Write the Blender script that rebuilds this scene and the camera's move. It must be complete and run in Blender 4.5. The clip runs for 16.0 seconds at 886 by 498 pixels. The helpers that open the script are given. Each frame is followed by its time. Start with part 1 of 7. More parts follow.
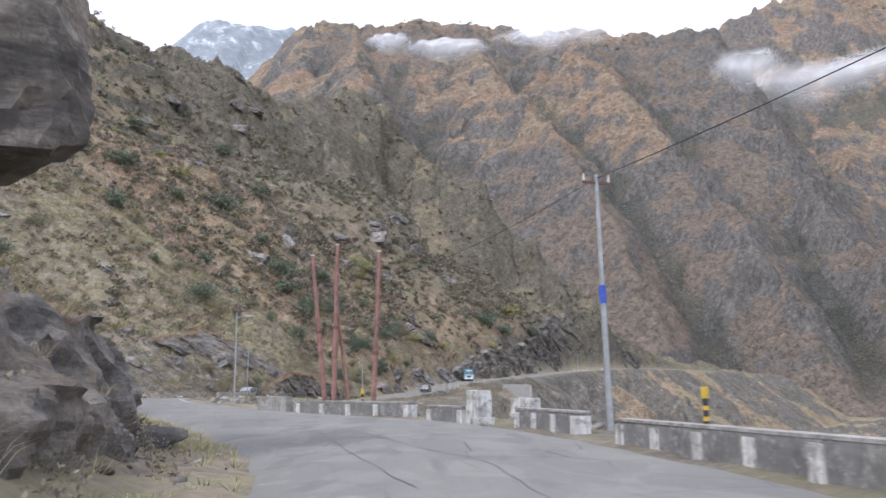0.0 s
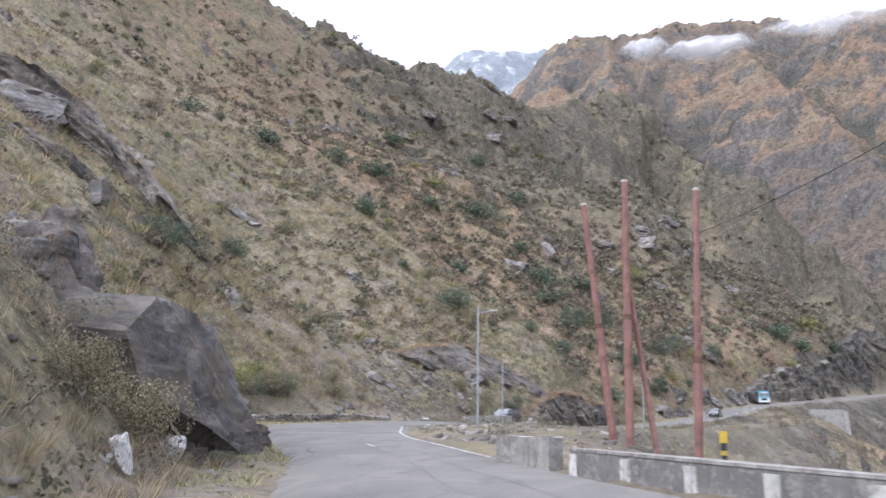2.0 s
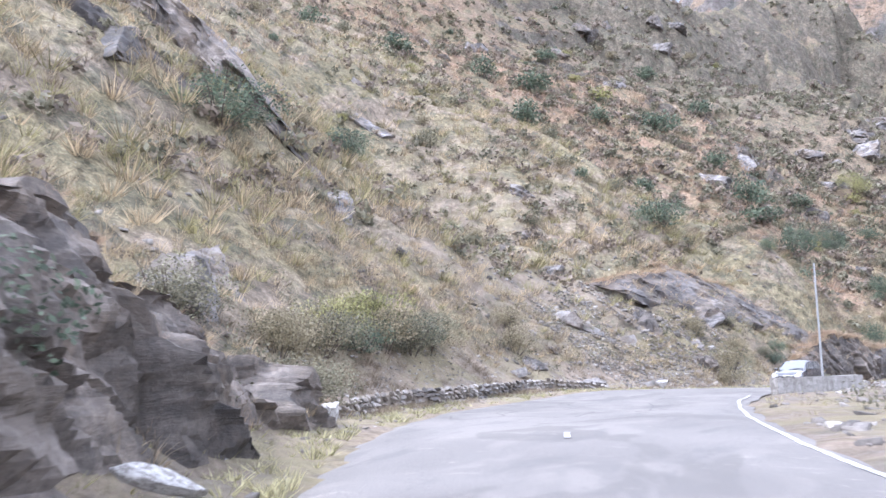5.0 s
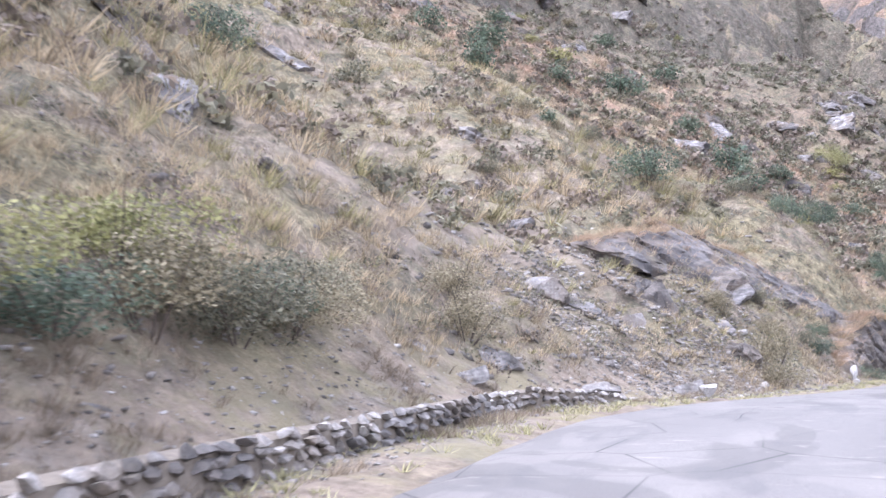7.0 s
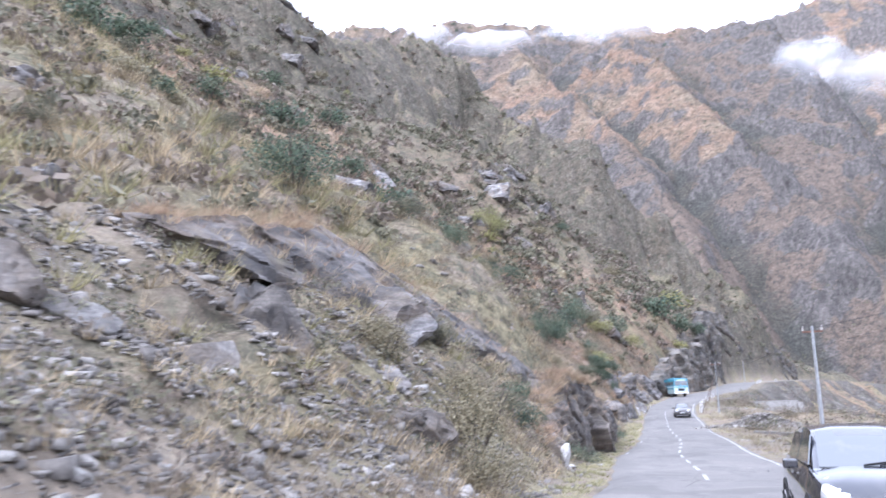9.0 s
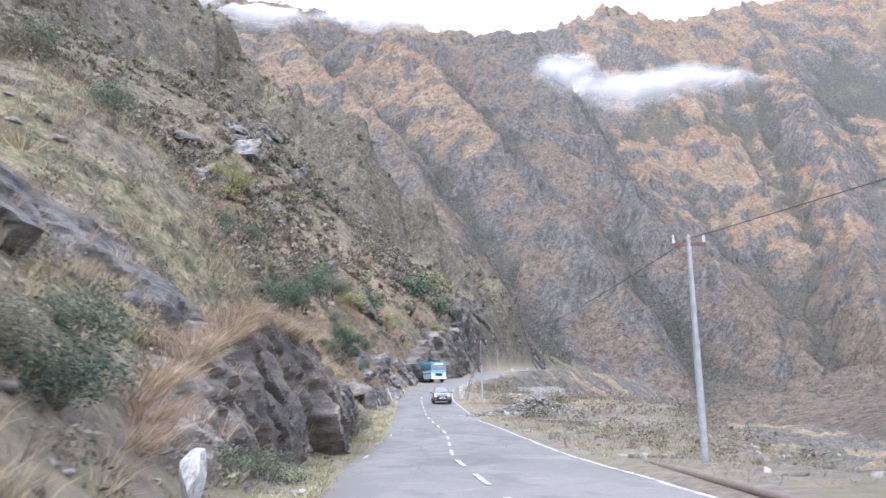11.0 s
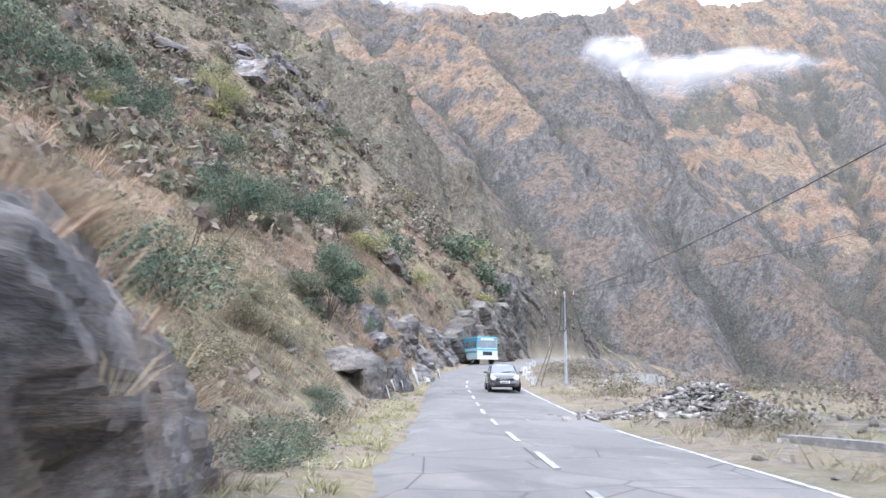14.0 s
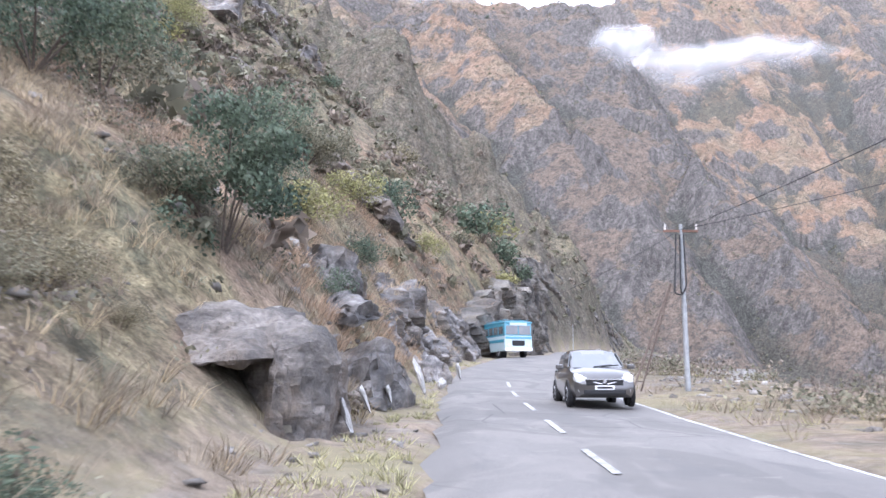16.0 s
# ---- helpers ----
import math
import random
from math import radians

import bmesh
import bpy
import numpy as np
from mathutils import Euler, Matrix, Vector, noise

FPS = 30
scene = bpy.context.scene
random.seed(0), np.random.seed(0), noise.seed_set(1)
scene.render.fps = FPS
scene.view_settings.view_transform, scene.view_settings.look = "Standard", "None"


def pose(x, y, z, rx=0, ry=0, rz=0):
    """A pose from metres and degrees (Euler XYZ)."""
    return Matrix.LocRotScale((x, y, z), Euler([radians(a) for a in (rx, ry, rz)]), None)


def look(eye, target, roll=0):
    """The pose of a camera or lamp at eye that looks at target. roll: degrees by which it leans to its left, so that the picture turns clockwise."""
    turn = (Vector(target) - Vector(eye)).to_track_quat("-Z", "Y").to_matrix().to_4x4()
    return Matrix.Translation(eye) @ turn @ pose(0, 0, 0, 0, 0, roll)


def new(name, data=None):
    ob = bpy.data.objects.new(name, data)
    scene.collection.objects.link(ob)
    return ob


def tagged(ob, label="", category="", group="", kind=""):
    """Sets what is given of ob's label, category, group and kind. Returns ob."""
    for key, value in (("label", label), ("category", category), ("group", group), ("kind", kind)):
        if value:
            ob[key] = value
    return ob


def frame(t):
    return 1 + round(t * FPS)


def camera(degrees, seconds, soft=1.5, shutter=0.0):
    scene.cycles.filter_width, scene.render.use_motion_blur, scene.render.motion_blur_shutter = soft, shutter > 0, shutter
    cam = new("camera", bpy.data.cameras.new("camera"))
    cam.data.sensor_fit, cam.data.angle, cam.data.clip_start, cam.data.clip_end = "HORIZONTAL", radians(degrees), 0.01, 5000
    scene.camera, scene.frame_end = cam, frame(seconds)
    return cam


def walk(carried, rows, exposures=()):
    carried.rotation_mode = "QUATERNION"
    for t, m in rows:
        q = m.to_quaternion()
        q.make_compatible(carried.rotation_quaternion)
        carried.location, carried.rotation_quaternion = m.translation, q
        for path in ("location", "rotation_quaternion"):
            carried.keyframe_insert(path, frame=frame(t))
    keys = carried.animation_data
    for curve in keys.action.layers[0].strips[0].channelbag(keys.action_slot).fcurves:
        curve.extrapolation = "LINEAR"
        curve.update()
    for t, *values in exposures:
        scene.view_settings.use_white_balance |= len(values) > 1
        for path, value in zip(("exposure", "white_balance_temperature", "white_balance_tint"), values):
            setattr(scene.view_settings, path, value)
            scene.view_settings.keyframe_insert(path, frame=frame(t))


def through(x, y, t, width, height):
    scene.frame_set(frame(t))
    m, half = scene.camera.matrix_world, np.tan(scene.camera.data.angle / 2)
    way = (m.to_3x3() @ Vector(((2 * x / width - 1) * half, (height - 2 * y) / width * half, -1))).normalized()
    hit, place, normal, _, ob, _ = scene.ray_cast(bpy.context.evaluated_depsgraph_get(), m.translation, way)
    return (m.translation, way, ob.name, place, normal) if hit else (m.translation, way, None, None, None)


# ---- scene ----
cam = camera(56.8, 16.0, shutter=0.25)
PATH = [
    (0.0, (0.00, 0.00, 1.50), (-0.016, 9.860, 3.169), -0.59),
    (0.5, (-0.34, 4.96, 1.56), (-1.169, 14.786, 3.248), -1.04),
    (1.0, (-1.04, 9.85, 1.66), (-2.685, 19.557, 3.409), -0.74),
    (1.5, (-2.15, 14.56, 1.74), (-4.395, 24.133, 3.562), -0.20),
    (2.0, (-3.59, 19.21, 1.86), (-6.694, 28.528, 3.761), 0.51),
    (2.5, (-5.49, 23.88, 1.86), (-9.145, 33.000, 3.721), 0.22),
    (3.0, (-7.58, 28.49, 1.85), (-11.615, 37.468, 3.588), -0.49),
    (3.5, (-9.90, 33.07, 1.88), (-14.190, 41.955, 3.478), -1.25),
    (4.0, (-12.39, 37.35, 1.94), (-16.995, 46.103, 3.440), -1.50),
    (4.5, (-14.91, 41.58, 2.05), (-19.686, 50.253, 3.480), -1.52),
    (5.0, (-17.39, 45.69, 2.19), (-22.213, 54.337, 3.568), -1.55),
    (5.5, (-19.74, 49.74, 2.32), (-24.523, 58.418, 3.665), -1.57),
    (6.0, (-21.89, 53.89, 2.41), (-26.563, 62.635, 3.726), -1.60),
    (6.5, (-23.78, 58.29, 2.42), (-28.280, 67.123, 3.700), -1.63),
    (7.0, (-25.33, 63.07, 2.30), (-29.618, 72.018, 3.538), -1.80),
    (7.5, (-26.69, 68.07, 2.21), (-30.383, 77.280, 3.434), -1.80),
    (8.0, (-27.85, 73.26, 2.14), (-30.290, 82.871, 3.417), -2.29),
    (8.5, (-28.49, 78.75, 2.18), (-30.018, 88.549, 3.468), -1.63),
    (9.0, (-28.34, 83.37, 2.21), (-28.654, 93.179, 4.123), -1.43),
    (9.5, (-27.71, 87.99, 2.04), (-26.955, 97.741, 4.109), -1.92),
    (10.0, (-26.65, 92.95, 1.84), (-24.870, 102.614, 3.702), -2.55),
    (10.5, (-25.55, 97.97, 1.66), (-23.219, 107.536, 3.422), -1.95),
    (11.0, (-24.41, 103.06, 1.49), (-21.886, 112.579, 3.233), -1.35),
    (11.5, (-23.25, 108.23, 1.35), (-20.760, 117.757, 3.097), -0.75),
    (12.0, (-22.06, 113.49, 1.21), (-19.734, 123.059, 2.979), -0.15),
    (12.5, (-20.85, 118.87, 1.10), (-18.699, 128.475, 2.842), 0.46),
    (13.0, (-19.64, 124.53, 1.01), (-17.547, 134.168, 2.663), 0.33),
    (13.5, (-18.43, 130.42, 0.95), (-16.346, 140.058, 2.598), 0.26),
    (14.0, (-17.33, 135.98, 0.92), (-15.267, 145.630, 2.562), 0.26),
    (14.5, (-16.15, 141.85, 0.92), (-14.097, 151.500, 2.555), 0.23),
    (15.0, (-14.96, 147.87, 0.94), (-12.913, 157.517, 2.571), 0.16),
    (15.5, (-13.98, 153.48, 1.08), (-11.955, 163.135, 2.713), 0.09),
    (16.0, (-13.08, 158.74, 1.23), (-11.106, 168.410, 2.836), -0.03),
]
walk(cam, [(t, look(eye, target, roll)) for t, eye, target, roll in PATH],
     exposures=[(0, 0.96, 5950, 14), (0.5, 1.44, 6100, 15), (1.5, 1.38, 5950, 14), (2.0, 1.15, 5900, 15), (2.5, 1.23, 5750, 15), (3.0, 1.6, 5700, 18), (4.0, 2.0, 5620, 18), (7.0, 2.0, 5650, 23),
                (8.0, 1.96, 5780, 22), (8.5, 1.90, 5780, 22), (9.0, 1.74, 5500, 19), (9.5, 0.84, 5500, 18), (10.0, 1.26, 5600, 17), (12.5, 1.66, 5650, 14), (14.0, 1.70, 5650, 14), (16.0, 1.70, 5650, 18)])

# ---------------------------------------------------------------- daylight under a closed white sky
world = bpy.data.worlds.new("world")
scene.world = world
world.use_nodes = True
wn, wl = world.node_tree.nodes, world.node_tree.links
sky = wn.new("ShaderNodeTexSky")
sky.sky_type = "NISHITA"
sky.sun_disc = False
sky.sun_elevation = radians(48)
sky.sun_rotation = radians(227)
sky.dust_density, sky.air_density = 4.0, 1.0
veil = wn.new("ShaderNodeHueSaturation")      # cloud takes nearly all the colour out of the sky
veil.inputs["Saturation"].default_value = 0.12
cover = wn.new("ShaderNodeMixRGB")            # an even layer of cloud
cover.inputs[0].default_value = 0.65
cover.inputs[2].default_value = (9.1, 9.5, 10.2, 1)
wl.new(sky.outputs[0], veil.inputs["Color"])
wl.new(veil.outputs[0], cover.inputs[1])
wl.new(cover.outputs[0], wn["Background"].inputs["Color"])
wn["Background"].inputs["Strength"].default_value = 0.11
sun = new("sun", bpy.data.lights.new("sun", "SUN"))
sun.data.energy, sun.data.angle, sun.data.color = 1.15, radians(16), (1.0, 0.97, 0.93)
sun.matrix_world = look((0, 0, 60), (18, 17, 60 - 31))

# ---------------------------------------------------------------- materials
class Nodes:
    """Short hand for a node material."""

    def __init__(self, name, roughness=0.9, specular=0.3):
        self.mat = bpy.data.materials.new(name)
        self.mat.use_nodes = True
        self.n, self.l = self.mat.node_tree.nodes, self.mat.node_tree.links
        self.out = self.n["Principled BSDF"]
        self.out.inputs["Roughness"].default_value = roughness
        self.out.inputs["Specular IOR Level"].default_value = specular
        self.place = self.n.new("ShaderNodeNewGeometry").outputs["Position"]

    def link(self, a, b):
        self.l.new(a, b)

    def local(self):
        self.place = self.n.new("ShaderNodeTexCoord").outputs["Object"]
        return self

    def mapped(self, scale=(1, 1, 1), turn=(0, 0, 0)):
        m = self.n.new("ShaderNodeMapping")
        m.inputs["Scale"].default_value, m.inputs["Rotation"].default_value = scale, turn
        self.link(self.place, m.inputs["Vector"])
        return m.outputs[0]

    def noise(self, scale, detail=4, rough=0.6, at=None, warp=0.0):
        t = self.n.new("ShaderNodeTexNoise")
        t.inputs["Scale"].default_value, t.inputs["Detail"].default_value = scale, detail
        t.inputs["Roughness"].default_value, t.inputs["Distortion"].default_value = rough, warp
        self.link(at or self.place, t.inputs["Vector"])
        return t.outputs["Fac"]

    def cells(self, scale, at=None, feature="DISTANCE_TO_EDGE"):
        t = self.n.new("ShaderNodeTexVoronoi")
        t.feature = feature
        t.inputs["Scale"].default_value = scale
        self.link(at or self.place, t.inputs["Vector"])
        return t.outputs["Distance"]

    def ramp(self, fac, stops):
        r = self.n.new("ShaderNodeValToRGB")
        r.color_ramp.elements[0].position, r.color_ramp.elements[1].position = stops[0][0], stops[-1][0]
        for p, c in stops[1:-1]:
            r.color_ramp.elements.new(p)
        for e, (p, c) in zip(r.color_ramp.elements, stops):
            e.color = (*c, 1) if isinstance(c, tuple) else (c, c, c, 1)
        self.link(fac, r.inputs[0])
        return r.outputs[0]

    def mix(self, fac, a, b, mode="MIX"):
        m = self.n.new("ShaderNodeMixRGB")
        m.blend_type = mode
        for socket, v in zip(m.inputs, (fac, a, b)):
            if isinstance(v, (int, float)):
                socket.default_value = v if socket.type == "VALUE" else (v, v, v, 1)
            elif isinstance(v, tuple):
                socket.default_value = (*v, 1)
            else:
                self.link(v, socket)
        return m.outputs[0]

    def math(self, op, a, b=0.0):
        m = self.n.new("ShaderNodeMath")
        m.operation = op
        m.use_clamp = op in ("MULTIPLY", "ADD", "SUBTRACT")
        for socket, v in zip(m.inputs, (a, b)):
            if isinstance(v, (int, float)):
                socket.default_value = v
            else:
                self.link(v, socket)
        return m.outputs[0]

    def attr(self, name):
        a = self.n.new("ShaderNodeAttribute")
        a.attribute_name = name
        return a.outputs["Fac"]

    def random(self, island=False):
        if island:
            return self.n.new("ShaderNodeNewGeometry").outputs["Random Per Island"]
        return self.n.new("ShaderNodeObjectInfo").outputs["Random"]

    def up(self):
        s = self.n.new("ShaderNodeSeparateXYZ")
        self.link(self.n.new("ShaderNodeNewGeometry").outputs["Normal"], s.inputs[0])
        return s.outputs["Z"]

    def paint(self, colour, roughness=None):
        if isinstance(colour, tuple):
            self.out.inputs["Base Color"].default_value = (*colour, 1)
        else:
            self.link(colour, self.out.inputs["Base Color"])
        if roughness is not None:
            self.link(roughness, self.out.inputs["Roughness"])
        return self

    def bump(self, height, depth=0.05, strength=0.8):
        b = self.n.new("ShaderNodeBump")
        b.inputs["Strength"].default_value, b.inputs["Distance"].default_value = strength, depth
        self.link(height, b.inputs["Height"])
        self.link(b.outputs[0], self.out.inputs["Normal"])
        return self


def plain(name, colour, roughness=0.8, metal=0.0, vary=0.25, scale=6.0, depth=0.004):
    """Paint, metal or plastic with faint dirt and grain."""
    m = Nodes(name, roughness).local()
    dirt = m.noise(scale, 5, 0.65)
    low = tuple(c * (1 - vary) for c in colour)
    high = tuple(min(1, c * (1 + vary)) for c in colour)
    m.paint(m.ramp(dirt, [(0.3, low), (0.7, high)]))
    m.bump(m.noise(scale * 9, 3), depth, 0.4)
    m.out.inputs["Metallic"].default_value = metal
    return m.mat


def rock_nodes(m, dark, mid, pale, layers=(1.0, 1.0, 3.2), turn=(0.5, 0.25, 0.3)):
    """Layered grey rock with pale and rusty stains. Returns colour and relief."""
    at = m.mapped(layers, turn)
    grain = m.noise(1.1, 9, 0.68, at)
    fine = m.noise(9.0, 5, 0.7)
    colour = m.ramp(grain, [(0.30, dark), (0.5, mid), (0.72, pale)])
    colour = m.mix(m.ramp(m.noise(0.4, 6, 0.7), [(0.47, 0.0), (0.6, 0.6)]), colour, (0.17, 0.125, 0.085))
    colour = m.mix(m.ramp(m.noise(0.28, 5, 0.65, warp=0.8), [(0.40, 0.7), (0.5, 0.0)]), colour, (0.045, 0.042, 0.042))
    colour = m.mix(m.ramp(fine, [(0.35, 0.5), (0.62, 0.0)]), colour, (0.03, 0.03, 0.032))
    split = m.noise(0.5, 4, 0.55, m.mapped((layers[0] * 0.35, layers[1] * 0.35, layers[2] * 3.0), turn), 0.8)
    return colour, m.mix(0.35, m.mix(0.4, grain, split), fine)


def hill_material():
    """Straw and olive turf, grey crags, dark low scrub, bare earth by the road."""
    m = Nodes("dry_hillside", 0.95, 0.15)
    mid, fine = m.noise(0.22, 6, 0.68), m.noise(2.6, 6, 0.72)
    tan = m.ramp(mid, [(0.30, (0.112, 0.095, 0.077)), (0.45, (0.182, 0.150, 0.116)), (0.6, (0.265, 0.219, 0.168)), (0.75, (0.175, 0.143, 0.117))])
    red = m.ramp(mid, [(0.32, (0.15, 0.103, 0.073)), (0.5, (0.25, 0.166, 0.112)), (0.7, (0.335, 0.235, 0.163))])
    grass = m.mix(m.math("MULTIPLY", m.attr("ruddy"), 0.85), tan, red)
    green = m.ramp(fine, [(0.35, (0.125, 0.114, 0.068)), (0.65, (0.262, 0.228, 0.135))])
    grass = m.mix(m.ramp(m.noise(0.11, 5, 0.65, warp=0.6), [(0.43, 0.0), (0.55, 0.8)]), grass, green)
    up_slope = m.mapped((1, 1, 0.75), (0.15, 0.2, 0))
    rock, relief = rock_nodes(m, (0.055, 0.053, 0.052), (0.14, 0.133, 0.128), (0.31, 0.292, 0.274), (0.3, 0.3, 0.3))
    streak = m.noise(0.45, 8, 0.72, up_slope, 0.5)
    rock = m.mix(m.ramp(streak, [(0.40, 0.6), (0.50, 0.0)]), rock, (0.06, 0.058, 0.057))
    steep = m.ramp(m.up(), [(0.34, 1.0), (0.58, 0.0)])
    crag = m.math("ADD", m.math("MULTIPLY", m.attr("crag"), 0.80), m.math("MULTIPLY", steep, 0.85))
    crag = m.ramp(m.math("MULTIPLY", crag, m.math("ADD", m.noise(0.16, 6, 0.75), 0.45)), [(0.55, 0.0), (0.61, 0.92)])
    turf = m.ramp(m.noise(0.09, 6, 0.75, warp=0.4), [(0.49, 0.0), (0.54, 0.7)])
    rock = m.mix(m.math("MULTIPLY", m.attr("wooded"), 0.8), rock, m.ramp(streak, [(0.38, (0.040, 0.035, 0.028)), (0.5, (0.105, 0.088, 0.066)), (0.64, (0.215, 0.182, 0.140))]))
    colour = m.mix(crag, m.mix(turf, grass, m.mix(m.attr("ruddy"), grass, red)), rock)
    low = m.ramp(m.noise(0.42, 6, 0.78, warp=0.3), [(0.51, 0.0), (0.58, 0.66)])
    brush = m.ramp(m.noise(0.5, 7, 0.8, warp=0.3), [(0.36, (0.052, 0.050, 0.040)), (0.48, (0.098, 0.090, 0.066)), (0.58, (0.165, 0.142, 0.102)), (0.7, (0.225, 0.19, 0.14))])
    cover = m.math("MULTIPLY", m.attr("wooded"), m.ramp(m.noise(0.07, 6, 0.75, warp=0.4), [(0.38, 0.35), (0.52, 0.95)]))
    colour = m.mix(m.math("MULTIPLY", cover, m.math("SUBTRACT", 1.0, m.math("MULTIPLY", crag, 0.6))), colour, brush)
    colour = m.mix(low, colour, m.ramp(m.noise(0.9, 4, 0.7), [(0.4, (0.062, 0.064, 0.05)), (0.55, (0.09, 0.095, 0.066)), (0.7, (0.145, 0.126, 0.10))]))
    tuft = m.ramp(m.noise(1.5, 6, 0.8), [(0.38, 0.5), (0.5, 1.0), (0.62, 1.45)])
    litter = m.ramp(m.noise(11.0, 5, 0.8), [(0.36, 0.6), (0.5, 1.0), (0.64, 1.3)])
    colour = m.mix(1.0, m.mix(1.0, colour, tuft, "MULTIPLY"), litter, "MULTIPLY")
    soil = m.ramp(fine, [(0.3, (0.135, 0.11, 0.086)), (0.7, (0.345, 0.285, 0.225))])
    soil = m.mix(m.ramp(m.noise(0.55, 5, 0.7), [(0.5, 0.0), (0.6, 0.45)]), soil, m.ramp(fine, [(0.35, (0.13, 0.125, 0.115)), (0.65, (0.27, 0.26, 0.25))]))
    soil = m.mix(m.ramp(m.noise(0.3, 5, 0.7, warp=0.5), [(0.46, 0.0), (0.56, 0.65)]), soil, (0.255, 0.23, 0.135))
    colour = m.mix(m.attr("bare"), colour, soil)
    colour = m.mix(m.ramp(m.noise(7.0, 3, 0.6), [(0.66, 0.0), (0.74, 0.5)]), colour, (0.34, 0.32, 0.29))
    m.paint(colour)
    return m.bump(m.mix(0.5, relief, m.mix(0.5, m.noise(1.4, 8, 0.75), streak)), 0.5, 0.9).mat


def mountain_material():
    """Rusty turf on the open slopes, grey rock where it is steep, scrub low down and in the gullies, where its dark
    colour also stands in for shade.
    """
    m = Nodes("far_mountain", 0.95, 0.1)
    flat = m.mapped((1, 1, 1.25), (0.10, 0.16, 0))
    fine, speck, clump = m.noise(0.05, 8, 0.75, flat, 0.5), m.noise(0.45, 5, 0.8), m.noise(0.13, 6, 0.78)
    rust = m.ramp(fine, [(0.36, (0.20, 0.143, 0.105)), (0.5, (0.305, 0.208, 0.146)), (0.66, (0.38, 0.275, 0.203))])
    rust = m.mix(m.ramp(m.noise(0.012, 4, 0.6), [(0.42, 0.0), (0.62, 0.75)]), rust, m.ramp(fine, [(0.36, (0.20, 0.165, 0.118)), (0.66, (0.36, 0.30, 0.215))]))
    scrub = m.ramp(clump, [(0.36, (0.108, 0.096, 0.082)), (0.48, (0.20, 0.16, 0.131)), (0.58, (0.25, 0.198, 0.158)), (0.7, (0.295, 0.23, 0.18))])
    cracks = m.noise(0.11, 8, 0.75, m.mapped((1.5, 1.5, 0.55), (0.1, 0.45, 0.2)), 0.7)
    rock = m.ramp(cracks, [(0.34, (0.083, 0.078, 0.076)), (0.5, (0.165, 0.154, 0.147)), (0.60, (0.225, 0.208, 0.195)), (0.74, (0.36, 0.335, 0.308))])
    jag = m.math("MULTIPLY", m.math("SUBTRACT", m.noise(0.028, 9, 0.72, flat, 0.4), 0.20), 0.62)
    colour = m.mix(m.ramp(m.math("ADD", m.attr("turf"), m.math("SUBTRACT", jag, 0.20)), [(0.49, 0.0), (0.60, 0.94)]), scrub, rust)
    bare = m.math("ADD", m.math("MULTIPLY", m.attr("pitch"), 0.36), m.math("MULTIPLY", m.noise(0.018, 8, 0.74, flat, 0.5), 0.75))
    colour = m.mix(m.ramp(bare, [(0.90, 0.0), (0.97, 0.9)]), colour, rock)
    # scrub by concavity: vegetation, and gully shade put into the colour
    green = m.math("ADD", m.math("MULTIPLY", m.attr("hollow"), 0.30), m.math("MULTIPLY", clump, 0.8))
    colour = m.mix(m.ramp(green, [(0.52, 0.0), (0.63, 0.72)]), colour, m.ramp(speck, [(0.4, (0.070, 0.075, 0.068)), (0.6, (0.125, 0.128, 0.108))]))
    shrubs = m.ramp(m.noise(0.16, 6, 0.8), [(0.525, 0.0), (0.565, 0.66)])
    colour = m.mix(shrubs, colour, (0.092, 0.092, 0.082))
    colour = m.mix(1.0, colour, m.ramp(speck, [(0.38, 0.74), (0.5, 1.0), (0.62, 1.26)]), "MULTIPLY")
    m.paint(colour)
    return m.bump(m.mix(0.4, m.mix(0.5, fine, cracks), m.noise(0.25, 6, 0.8, flat)), 11.0, 1.0).mat


def snow_material():
    m = Nodes("snowy_peak", 0.8, 0.2)
    at = m.mapped((1, 1, 0.4))
    split = m.noise(0.016, 8, 0.76, at)
    # pale, low-contrast, bluish rock and snow: distance haze put into the colour
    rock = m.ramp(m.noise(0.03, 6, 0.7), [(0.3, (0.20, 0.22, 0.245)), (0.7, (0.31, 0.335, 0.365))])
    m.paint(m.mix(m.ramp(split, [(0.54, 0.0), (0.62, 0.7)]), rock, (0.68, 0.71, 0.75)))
    return m.bump(split, 20, 1.0).mat


